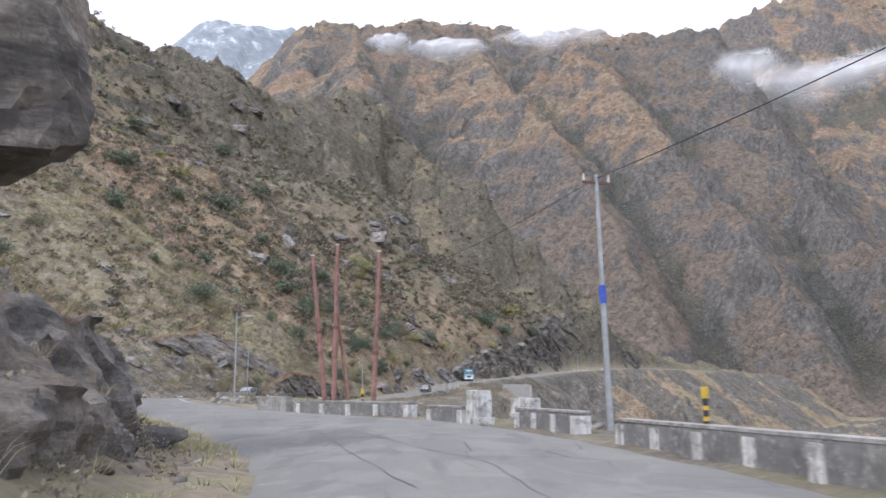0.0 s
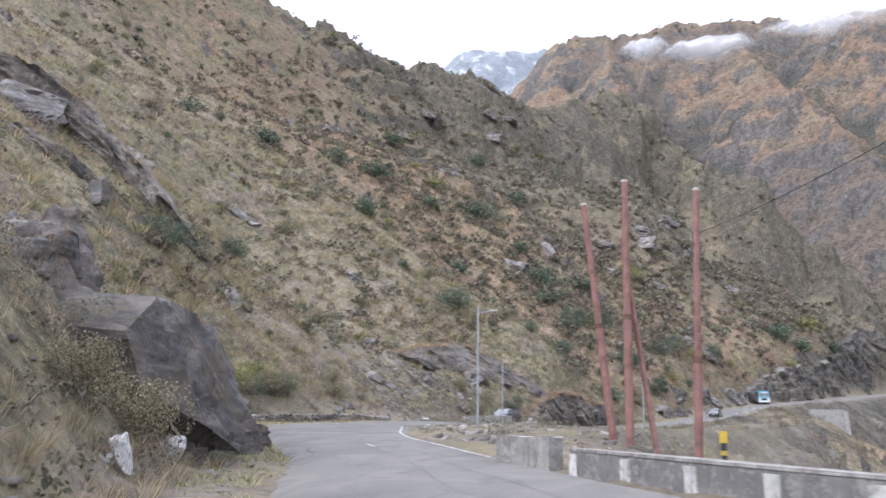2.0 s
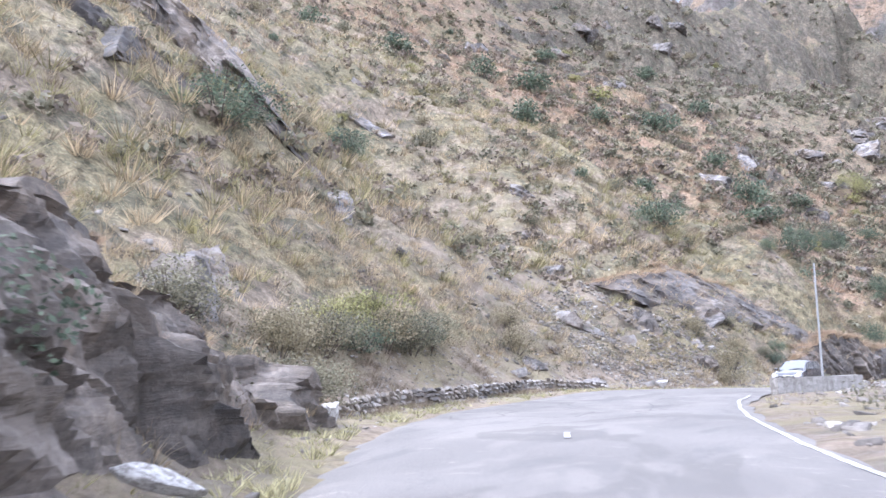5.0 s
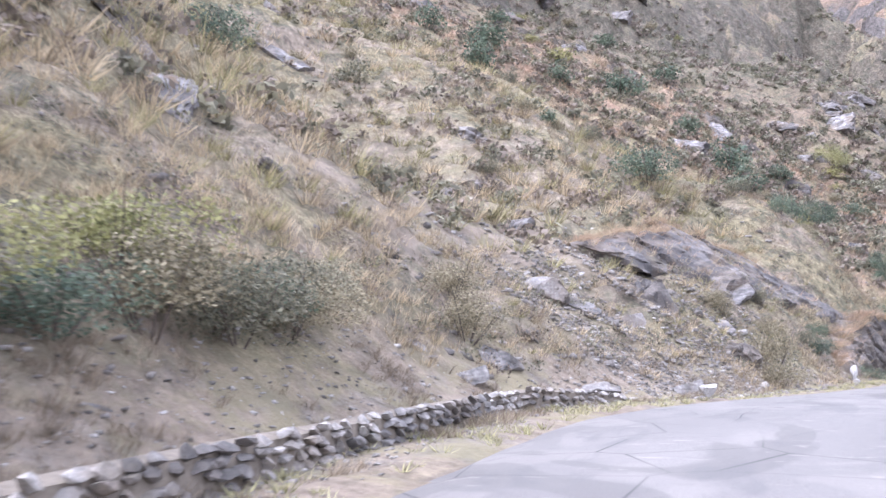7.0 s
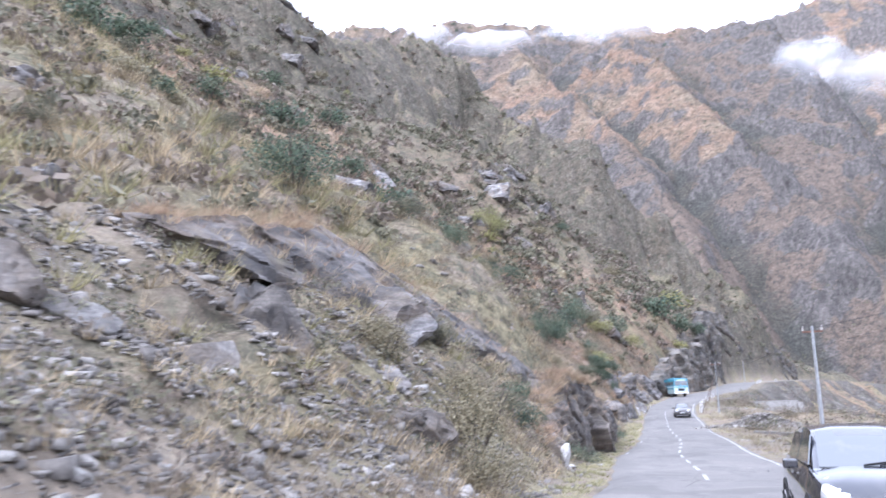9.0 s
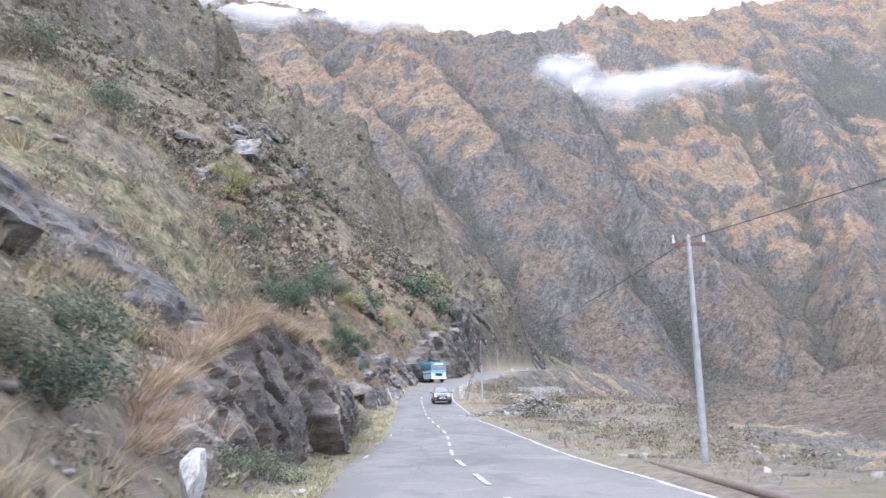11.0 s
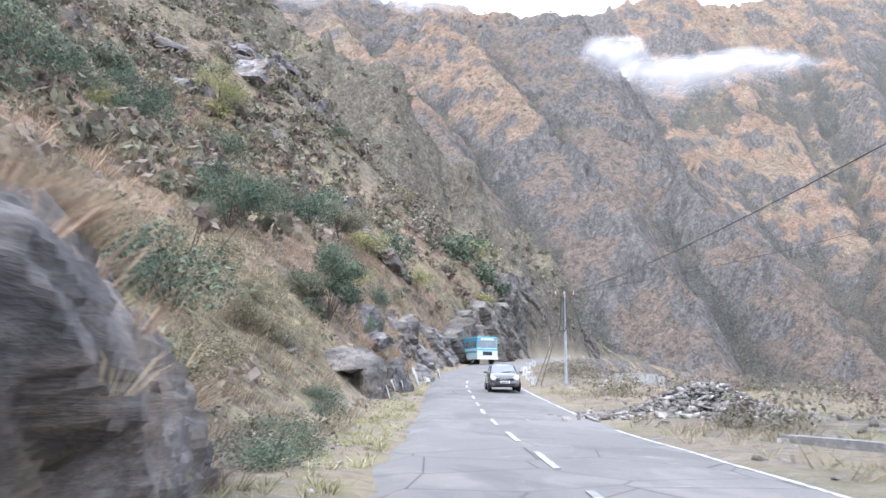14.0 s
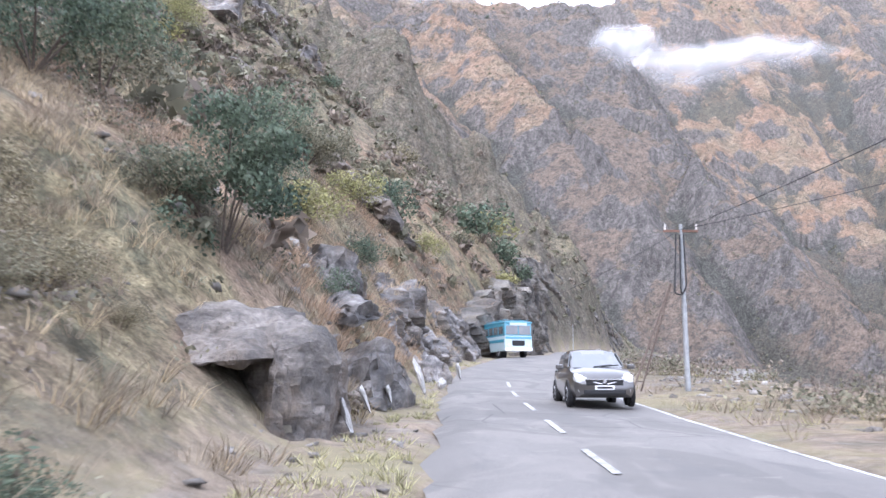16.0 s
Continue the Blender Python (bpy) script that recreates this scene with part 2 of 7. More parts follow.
def asphalt_material():
    m = Nodes("worn_asphalt", 0.7, 0.35)
    grit, wear = m.noise(42, 3, 0.7), m.noise(0.32, 6, 0.65, m.mapped((1, 0.45, 1), (0, 0, 0.12)), 0.4)
    colour = m.ramp(wear, [(0.28, (0.134, 0.126, 0.117)), (0.5, (0.181, 0.170, 0.158)), (0.72, (0.233, 0.218, 0.202))])
    colour = m.mix(m.ramp(grit, [(0.35, 0.45), (0.6, 0.0)]), colour, (0.07, 0.07, 0.073))
    patch = m.ramp(m.noise(0.55, 3, 0.5, m.mapped((1.0, 0.6, 1)), 1.2), [(0.52, 0.0), (0.60, 0.4)])
    colour = m.mix(patch, colour, (0.222, 0.206, 0.188))
    mend = m.ramp(m.noise(0.28, 3, 0.5, m.mapped((1.0, 0.5, 1)), 1.6), [(0.57, 0.0), (0.59, 0.5)])
    colour = m.mix(mend, colour, (0.105, 0.10, 0.094))
    dust = m.ramp(m.noise(1.6, 5, 0.75, m.mapped((0.5, 1.6, 1), (0, 0, 0.5)), 0.6), [(0.61, 0.0), (0.66, 0.45)])
    colour = m.mix(dust, colour, (0.31, 0.282, 0.25))
    stain = m.ramp(m.noise(0.8, 4, 0.6, m.mapped((1.3, 0.5, 1)), 0.8), [(0.34, 0.55), (0.44, 0.0)])
    colour = m.mix(stain, colour, (0.11, 0.107, 0.105))
    crack = m.ramp(m.cells(0.42, m.mix(0.25, m.place, m.n.new("ShaderNodeTexNoise").outputs["Color"], "ADD")), [(0.0, 1.0), (0.012, 0.0)])
    crack = m.math("MULTIPLY", crack, m.ramp(m.noise(0.09, 2), [(0.5, 0.0), (0.6, 0.9)]))
    colour = m.mix(crack, colour, (0.03, 0.03, 0.03))
    m.paint(colour, m.ramp(wear, [(0.3, 0.6), (0.7, 0.85)]))
    return m.bump(m.mix(0.3, grit, wear), 0.012, 0.6).mat


HILL, MOUNTAIN, SNOW, ASPHALT = hill_material(), mountain_material(), snow_material(), asphalt_material()
# ---------------------------------------------------------------- plan of the valley
# edges of the carriageway (x, y, z), the uphill side on the left
LEFT_EDGE = [(4.5, -60, 0), (0.6, -15, 0), (-1.6, 5, 0.05), (-2.7, 12, 0.15), (-4.4, 18, 0.25), (-8.6, 27, 0.35), (-14.3, 39, 0.45),
             (-21.2, 49, 0.8), (-26.6, 59, 0.9), (-29.6, 67, 0.75), (-30.7, 75, 0.65), (-30.9, 83, 0.7), (-29.4, 91, 0.4),
             (-27.3, 98, 0.15), (-24.0, 111, -0.2), (-21.0, 128, -0.5), (-17.2, 142, -0.58), (-13.6, 158, -0.3), (-10.6, 172, 0.1),
             (-7.6, 186, 0.8), (-3.2, 203, 1.9), (5, 225, 3.2)]
RIGHT_EDGE = [(12.0, -60, 0), (7.4, -15, 0), (5.6, 5, 0.05), (4.9, 12, 0.15), (3.6, 18, 0.25), (1.3, 27, 0.35), (-7.6, 39, 0.45),
              (-14.9, 49, 0.8), (-18.6, 59, 0.9), (-20.6, 67, 0.75), (-22.2, 75, 0.65), (-22.4, 83, 0.7), (-21.6, 91, 0.4),
              (-20.2, 98, 0.15), (-17.3, 111, -0.2), (-13.6, 128, -0.5), (-10.2, 142, -0.58), (-7.4, 158, -0.3), (-4.2, 172, 0.1),
              (-1.4, 186, 0.8), (3.2, 203, 1.9), (11.5, 224, 3.2)]
# the same road further on, round the foot of the next spur
FAR_LEFT = [(20, 256, 4.5), (36, 300, 6.5), (50, 336, 7.6), (74, 364, 8.6), (112, 425, 9), (160, 500, 9), (240, 620, 8)]
FAR_RIGHT = [(27, 254, 4.5), (43, 297, 6.5), (56, 332, 7.6), (80, 360, 8.6), (118, 421, 9), (166, 496, 9), (246, 616, 8)]
LEFT = np.array(LEFT_EDGE + FAR_LEFT, float)
RIGHT = np.array(RIGHT_EDGE + FAR_RIGHT, float)
# the crest of the hill above the road (x, y, z)
CREST = np.array([(-210, -120, 150), (-190, 60, 150), (-180, 150, 150), (-165, 215, 145), (-138, 262, 136), (-112, 300, 133), (-86, 318, 128), (-62, 352, 134),
                  (-42, 405, 143), (-20, 402, 124), (-6, 380, 102), (16, 367, 87), (45, 369, 49), (71, 390, 31), (98, 427, 20), (150, 520, 8), (235, 650, 4)], float)
# rock cut beside the road: y along it, height, and how wide the verge before it is
CUT = np.array([(-60, 4, 1.6), (10, 4, 1.6), (20, 4, 2.0), (30, 5, 1.8), (46, 4.5, 1.6), (56, 2, 1.0), (66, 0.6, 2.0), (80, 0.8, 2.2), (96, 0.8, 1.6), (106, 2.0, 1.5), (116, 5.5, 1.5),
                (126, 7, 1.3), (136, 7, 1.3), (146, 3, 2.2), (158, 1.5, 2.6), (170, 2.5, 2.0), (180, 5, 1.2), (190, 6.5, 1.0),
                (205, 8, 1.0), (230, 8, 1.5), (300, 10, 1.5), (360, 11, 1.5), (430, 8, 1.5), (600, 4, 1.5)], float)
# level ground beyond the right-hand edge, by y
BENCH = np.array([(-60, 1.6), (20, 1.6), (34, 2.2), (40, 4), (50, 8), (60, 9), (70, 8), (80, 5), (88, 3.5), (100, 3.0), (115, 3.5), (130, 6), (145, 9),
                  (160, 16), (175, 17), (188, 9), (205, 5), (230, 3), (620, 3)], float)
# spurs and gullies on the hillside: x, y, radius, height
FOLDS = np.array([(-66, 78, 22, 6), (-31, 137, 9, 2.5), (-33, 126, 8, -2.5), (-43, 335, 30, -9),
                  (-57, 113, 14, -6), (-69, 123, 14, -4), (-100, 146, 30, -7), (-45, 190, 16, 4), (74, 374, 12, 12), (47, 376, 14, 6), (16, 366, 18, 3), (-86, 317, 14, 6),
                  (-63, 324, 20, -4), (46, 335, 10, 3), (18, 350, 13, -16), (-12, 290, 40, 6)], float)


def nearest(line, px, py):
    """Distance to a line of points, its height at the foot, y along it, and the side (positive to its left)."""
    best = np.full(px.shape, 1e18)
    height, along, side = np.zeros(px.shape), np.zeros(px.shape), np.zeros(px.shape)
    for a, b in zip(line[:-1], line[1:]):
        dx, dy = b[0] - a[0], b[1] - a[1]
        s = np.clip(((px - a[0]) * dx + (py - a[1]) * dy) / (dx * dx + dy * dy), 0, 1)
        ex, ey = px - a[0] - s * dx, py - a[1] - s * dy
        d = ex * ex + ey * ey
        take = d < best
        best = np.where(take, d, best)
        height = np.where(take, a[2] + s * (b[2] - a[2]), height)
        along = np.where(take, a[1] + s * dy, along)
        side = np.where(take, np.sign(dx * ey - dy * ex), side)
    return np.sqrt(best), height, along, side


def smooth(v):
    v = np.clip(v, 0, 1)
    return v * v * (3 - 2 * v)


def lattice(ix, iy, seed):
    h = np.sin(ix * 127.1 + iy * 311.7 + seed * 74.7) * 43758.5453
    return h - np.floor(h)


def value_noise(px, py, seed=0):
    ix, iy = np.floor(px), np.floor(py)
    fx, fy = smooth(px - ix), smooth(py - iy)
    a, b = lattice(ix, iy, seed), lattice(ix + 1, iy, seed)
    c, d = lattice(ix, iy + 1, seed), lattice(ix + 1, iy + 1, seed)
    return (a + (b - a) * fx) * (1 - fy) + (c + (d - c) * fx) * fy


def fbm(px, py, size, octaves=4, seed=0, ridged=False):
    total, amp, norm = 0, 1.0, 0
    for o in range(octaves):
        ang = 0.6 + o * 1.1
        qx = (px * math.cos(ang) - py * math.sin(ang)) / size
        qy = (px * math.sin(ang) + py * math.cos(ang)) / size
        v = value_noise(qx + 17.3 * o, qy - 9.1 * o, seed + o)
        total = total + amp * ((1 - abs(2 * v - 1)) if ridged else v)
        norm += amp
        amp *= 0.5
        size *= 0.5
    return total / norm - 0.5


def facets(a, b, size, seed):
    """Broken planes: every cell of a loose grid has its own offset and tilt."""
    a, b = a / size, b / size
    ia, ib = np.floor(a), np.floor(b)
    best, out = np.full(a.shape, 1e9), np.zeros(a.shape)
    for i in (-1, 0, 1):
        for j in (-1, 0, 1):
            ca, cb = ia + i, ib + j
            pa, pb = ca + lattice(ca, cb, seed), cb + lattice(ca, cb, seed + 1)
            d = (a - pa) ** 2 + (b - pb) ** 2
            v = lattice(ca, cb, seed + 2) - 0.5 + (a - pa) * (lattice(ca, cb, seed + 3) - 0.5) * 1.3 + (b - pb) * (lattice(ca, cb, seed + 4) - 0.5) * 1.3
            out, best = np.where(d < best, v, out), np.minimum(best, d)
    return out


# rock knobs that stand out of the crest: x, y, radius, height
KNOBS = np.array([(17, 361, 11, 8), (-42, 398, 19, 9), (-26, 391, 11, 10), (-8, 377, 6.5, 8), (46, 365, 9, 6), (64, 378, 8, 5)], float)


def ground_height(px, py, rough=1.0):
    """Height of the valley: the hill above the road, the road's bench, and the fall to the river bed."""
    px, py = np.asarray(px, float), np.asarray(py, float)
    dl, zl, al, sl = nearest(LEFT, px, py)
    dr, zr, ar, sr = nearest(RIGHT, px, py)
    dc, zc, ac, sc = nearest(CREST, px, py)
    left, right = (sl > 0), (sr < 0)
    # uphill side
    cut, verge = np.interp(al, CUT[:, 0], CUT[:, 1]), np.interp(al, CUT[:, 0], CUT[:, 2])
    d = np.maximum(dl - verge, 0)
    t = np.where(sc < 0, d / (d + dc + 1e-6), 1.0)
    g = t ** (1.22 - 0.22 * smooth((py - 215) / 110)) - 0.10 * np.exp(-((t - 0.72) / 0.16) ** 2)
    rise = cut * (1 - np.exp(-((d / 4.2) ** 1.5)))
    hill = zl + rise + (zc - zl - cut) * g
    behind = zc - 0.55 * dc
    hill = np.where((sc > 0) & left, behind, hill)
    fade = smooth(d / 22)
    near = smooth(d / 6)
    fold = 0
    for fx, fy, r, h in FOLDS:
        fold = fold + h * np.exp(-((px - fx) ** 2 + (py - fy) ** 2) / r ** 2)
    hill = hill + fold * near
    crag = np.clip(fbm(px, py, 40, 5, 11) * 2.6 + 0.2 + 0.42 * smooth((t - 0.45) / 0.4) * smooth((py - 150) / 120), 0, 1)
    steep = fbm(px + 0.6 * py, py * 0.5, 26, 5, 3, True)
    hill = hill + rough * fade * (fbm(px, py, 45, 5, 1) * 5 + steep * (2 + 8 * crag * smooth((py - 120) / 130)))
    hill = hill + rough * near * (fbm(px, py, 7, 3, 5) * 1.1 + fbm(px * 0.6 + py, py, 2.4, 2, 6, True) * 0.55 + facets(px + 0.5 * py, py - 0.5 * px, 5.0, 27) * 0.7)
    cliffs = crag * smooth((py - 150) / 90) * smooth((t - 0.12) / 0.25) * rough * (0.3 + 0.7 * smooth((px + 75) / 40))
    qx, qy = px + 6 * fbm(px, py, 9, 3, 15), py + 6 * fbm(px, py, 9, 3, 16)
    hill = hill + cliffs * (facets(qx, qy * 0.8, 19, 17) * 8.0 + facets(qx, qy, 8, 18) * 4.0 + facets(qx, qy, 3.4, 19) * 1.4)
    step = hill / 15 + 2.2 * fbm(px, py, 30, 4, 71) + 0.12 * py / 15     # ledges and short cliffs in the craggy parts
    part_ = step - np.floor(step)
    ledge_ = np.clip(fbm(px, py, 55, 3, 72) * 3.2 + 0.35, 0, 1) * smooth((py - 165) / 70) * smooth((t - 0.15) / 0.25) * np.where(sc < 0, 1, 0)
    hill = hill + rough * ledge_ * 15 * 0.42 * (smooth((part_ - 0.32) / 0.36) - part_)
    for kx, ky, r, h in KNOBS:
        hill = hill + h * np.exp(-(((qx - kx) ** 2 + (qy - ky) ** 2) / r ** 2) ** 3) * left
    hill = hill - 0.9 * np.exp(-(((px + 15.3) * 0.9) ** 2 + ((py - 36.4) / 2.0) ** 2) ** 2) * smooth(dl / 1.5)     # washed out under the leaning slab
    # downhill side
    bench = np.interp(ar, BENCH[:, 0], BENCH[:, 1])
    e = np.maximum(dr - bench, 0)
    fall = zr - np.minimum(0.72 * e, 30 + 0.05 * e) * smooth(e / 5 + 0.15)
    fall = fall + rough * (fbm(px, py, 18, 4, 8) * 4.0 * smooth(e / 14) + fbm(px, py, 5, 3, 9) * 0.5 * smooth((dr - 0.5) / 3))
    broken = smooth((e - 1) / 6) * rough
    fall = fall + broken * (facets(qx, qy, 11, 25) * 3.6 + facets(qx, qy, 4.2, 26) * 1.5)
    fall = np.where(dr > 260, np.maximum(fall, -46), fall)
    z = np.where(left, hill, np.where(right, fall, np.minimum(zl, zr)))
    # verges blend into the carriageway
    z = np.where(left & (dl < verge), zl + rough * smooth(dl / 1.0) * (0.05 + fbm(px, py, 1.6, 2, 12) * 0.12), z)
    return z, crag, left, d

# ---------------------------------------------------------------- building helpers
def mesh_object(name, verts, faces, material, parent=None, smooth_faces=False):
    me = bpy.data.meshes.new(name)
    me.from_pydata([tuple(v) for v in verts], [], [tuple(f) for f in faces])
    if smooth_faces:
        me.polygons.foreach_set("use_smooth", [True] * len(me.polygons))
    me.materials.append(material)
    ob = new(name, me)
    if parent:
        ob.parent = parent
    return ob


def sheet(name, xs, ys, heights, material, attributes=(), keep=None):
    """A ground sheet over a grid of x and y lines."""
    nx, ny = len(xs), len(ys)
    gx, gy = np.meshgrid(xs, ys)
    co = np.stack([gx, gy, heights], -1).reshape(-1, 3)
    i = (np.arange(ny - 1)[:, None] * nx + np.arange(nx - 1)[None]).ravel()
    quads = np.stack([i, i + 1, i + nx + 1, i + nx], 1)
    if keep is not None:
        quads = quads[keep.ravel()]
    me = bpy.data.meshes.new(name)
    me.vertices.add(len(co))
    me.vertices.foreach_set("co", co.ravel())
    me.loops.add(quads.size)
    me.loops.foreach_set("vertex_index", quads.ravel())
    me.polygons.add(len(quads))
    me.polygons.foreach_set("loop_start", np.arange(len(quads)) * 4)
    me.polygons.foreach_set("use_smooth", np.ones(len(quads), bool))
    me.update(calc_edges=True)
    for key, values in attributes:
        a = me.attributes.new(key, "FLOAT", "POINT")
        a.data.foreach_set("value", np.ascontiguousarray(values, dtype=np.float32).ravel())
    me.materials.append(material)
    return new(name, me)


def lines(start, lo, hi, stop, step, grow):
    """Grid lines: even between lo and hi, wider and wider outside."""
    out = list(np.arange(lo, hi, step))
    v, s = out[0], step
    while v > start:
        s += grow * s
        v -= s
        out.insert(0, v)
    v, s = out[-1], step
    while v < stop:
        s += grow * s
        v += s
        out.append(v)
    return np.array(out)


# ---------------------------------------------------------------- the valley floor and the hill above the road
gx_lines, gy_lines = lines(-430, -92, 82, 420, 0.8, 0.02), lines(-90, -4, 214, 640, 0.75, 0.0045)
mesh_x, mesh_y = np.meshgrid(gx_lines, gy_lines)
high, crag, on_left, off_road = ground_height(mesh_x, mesh_y)
dl, zl, al, sl = nearest(LEFT, mesh_x, mesh_y)
dr, zr, ar, sr = nearest(RIGHT, mesh_x, mesh_y)
inside = (sl < 0) & (sr > 0)
high = np.where(inside, high - 0.12, high)
bench = np.interp(ar, BENCH[:, 0], BENCH[:, 1])
verge = np.interp(al, CUT[:, 0], CUT[:, 2])
apron = smooth((al - 62) / 5) * (1 - smooth((al - 98) / 8))
bare = np.where(on_left, 1 - smooth((dl - verge) / (2.2 + 3.4 * apron)), np.where(sr < 0, 0.75 - 0.3 * smooth((mesh_y - 145) / 15) * smooth((dr - 1.2) / 2) - 0.4 * smooth((dr - bench + 3) / 4), 0.6))
scree = np.exp(-(((mesh_x + 45) * 0.75 - (mesh_y - 101) * -0.35) / 7) ** 2) * np.exp(-((mesh_y - 104) / 16) ** 2)
bare = np.clip(np.maximum(bare, scree * 0.8) * (0.55 + 0.9 * (fbm(mesh_x, mesh_y, 3, 3, 21) + 0.5)), 0, 1)
crag = np.where(on_left, crag, np.clip(fbm(mesh_x, mesh_y, 30, 4, 14) * 2 + 0.9, 0, 1))
ruddy = smooth((mesh_y - 125) / 90) * np.clip(0.7 + 1.6 * fbm(mesh_x, mesh_y, 45, 4, 23), 0, 1)
lower_spur = on_left * smooth((mesh_y - 190) / 60) * smooth((mesh_x + 40) / 40) * (1 - smooth((high + 10 * fbm(mesh_x, mesh_y, 25, 3, 24) - 24) / 14)) * (1 - smooth((mesh_y - 285) / 40))
wooded = on_left * smooth((mesh_y - 200) / 90) * (1 - 0.85 * lower_spur) * np.clip(0.85 + 1.1 * fbm(mesh_x, mesh_y, 35, 4, 29), 0, 1)     # low dark scrub over the far spur
crag = crag * (1 - 0.55 * lower_spur)
ruddy = np.maximum(ruddy * (1 - 0.7 * wooded), lower_spur)
ground = sheet("ground", gx_lines, gy_lines, high, HILL, (("crag", crag), ("bare", bare), ("ruddy", ruddy), ("wooded", wooded)))
tagged(ground, "dry grassy Himalayan hillside with grey rock and bare earth", "ground", kind="structure")


def ribbon(name, left, right, rows, lift, material, across=9, label="", crown=0.05):
    """A strip of road between two edges."""
    def resample(line, n):
        s = np.r_[0, np.cumsum(np.hypot(*np.diff(line[:, :2], axis=0).T))]
        q = np.linspace(0, 1, n) * s[-1]
        out = np.stack([np.interp(q, s, line[:, k]) for k in range(3)], 1)
        for _ in range(6):
            out[1:-1] = (out[:-2] + 2 * out[1:-1] + out[2:]) / 4
        return out
    a, b = resample(left, rows), resample(right, rows)
    s = np.linspace(0, 1, across)
    p = a[:, None] * (1 - s)[None, :, None] + b[:, None] * s[None, :, None]
    rag = (fbm(p[..., 0], p[..., 1], 1.3, 3, 31)) * 0.5
    push = np.where(s == 0, -1.0, np.where(s == 1, 1.0, 0.0))
    across_dir = (b - a) / np.linalg.norm(b - a, axis=1, keepdims=True)
    p[..., :2] += (rag * push[None])[..., None] * across_dir[:, None, :2]
    p[..., 2] += lift + crown * np.sin(math.pi * s)[None] + fbm(p[..., 0], p[..., 1], 4, 3, 32) * 0.03
    p[:, 0, 2] -= 0.10
    p[:, -1, 2] -= 0.10
    i = (np.arange(rows - 1)[:, None] * across + np.arange(across - 1)[None]).ravel()
    faces = np.stack([i, i + 1, i + across + 1, i + across], 1)
    ob = mesh_object(name, p.reshape(-1, 3), faces, material, smooth_faces=True)
    return tagged(ob, label, "road", kind="structure"), p


road, road_points = ribbon("road", LEFT, RIGHT, 620, 0.04, ASPHALT, 13, "worn grey asphalt mountain road with cracks and patches")

# ---------------------------------------------------------------- mountains across the river
RIDGES = [  # slope of the flanks, then the line of the crest (x, y, z)
    (1.12, [(-900, 1500, 260), (-560, 1500, 430), (-373, 1500, 596), (-330, 1500, 626), (-288, 1500, 680), (-255, 1500, 704), (-178, 1500, 696), (0, 1510, 697), (150, 1500, 693), (304, 1490, 680), (380, 1455, 652), (440, 1415, 640), (486, 1385, 634)]),
    (1.55, [(486, 1385, 634), (490, 1335, 548), (480, 1275, 484), (494, 1230, 446), (496, 1180, 402), (484, 1120, 336), (464, 1040, 252), (461, 1000, 234), (463, 940, 193), (470, 880, 151), (462, 830, 104), (456, 760, 60), (460, 690, 17), (475, 600, -40)]),
    (0.95, [(225, 1500, 690), (245, 1340, 572), (270, 1200, 460), (290, 1080, 358), (320, 960, 242), (335, 840, 115), (350, 720, 0)]),
    (0.95, [(60, 1505, 694), (70, 1350, 566), (110, 1200, 448), (150, 1060, 338), (180, 930, 218), (195, 820, 98), (205, 720, 0)]),
    (0.95, [(-170, 1500, 694), (-150, 1330, 556), (-110, 1180, 432), (-60, 1040, 316), (-10, 900, 182), (40, 780, 50)]),
    (1.25, [(560, 2000, 790), (675, 1850, 852), (750, 1850, 890), (843, 1850, 932), (905, 1850, 958), (992, 1850, 925), (1117, 1850, 930), (1217, 1850, 974), (1401, 1850, 1014), (1900, 1800, 1180)]),
    (1.0, [(806, 1849, 924), (848, 1720, 730), (835, 1600, 569), (772, 1480, 435), (672, 1350, 338), (576, 1240, 288)]),
    (1.05, [(1256, 1850, 981), (1201, 1650, 775), (1139, 1500, 607), (1059, 1350, 417), (955, 1200, 249), (844, 1050, 124), (732, 900, 30)]),
]


def line_foot(line, px, py):
    """Distance to a line, its height at the foot, the length along it, and the side."""
    best = np.full(px.shape, 1e18)
    height, along, side, start = np.zeros(px.shape), np.zeros(px.shape), np.zeros(px.shape), 0.0
    for a, b in zip(line[:-1], line[1:]):
        dx, dy = b[0] - a[0], b[1] - a[1]
        n = math.hypot(dx, dy)
        s = np.clip(((px - a[0]) * dx + (py - a[1]) * dy) / (n * n), 0, 1)
        ex, ey = px - a[0] - s * dx, py - a[1] - s * dy
        d = ex * ex + ey * ey
        take = d < best
        best, height = np.where(take, d, best), np.where(take, a[2] + s * (b[2] - a[2]), height)
        along, side = np.where(take, start + s * n, along), np.where(take, np.sign(dx * ey - dy * ex), side)
        start += n
    return np.sqrt(best), height, along, side


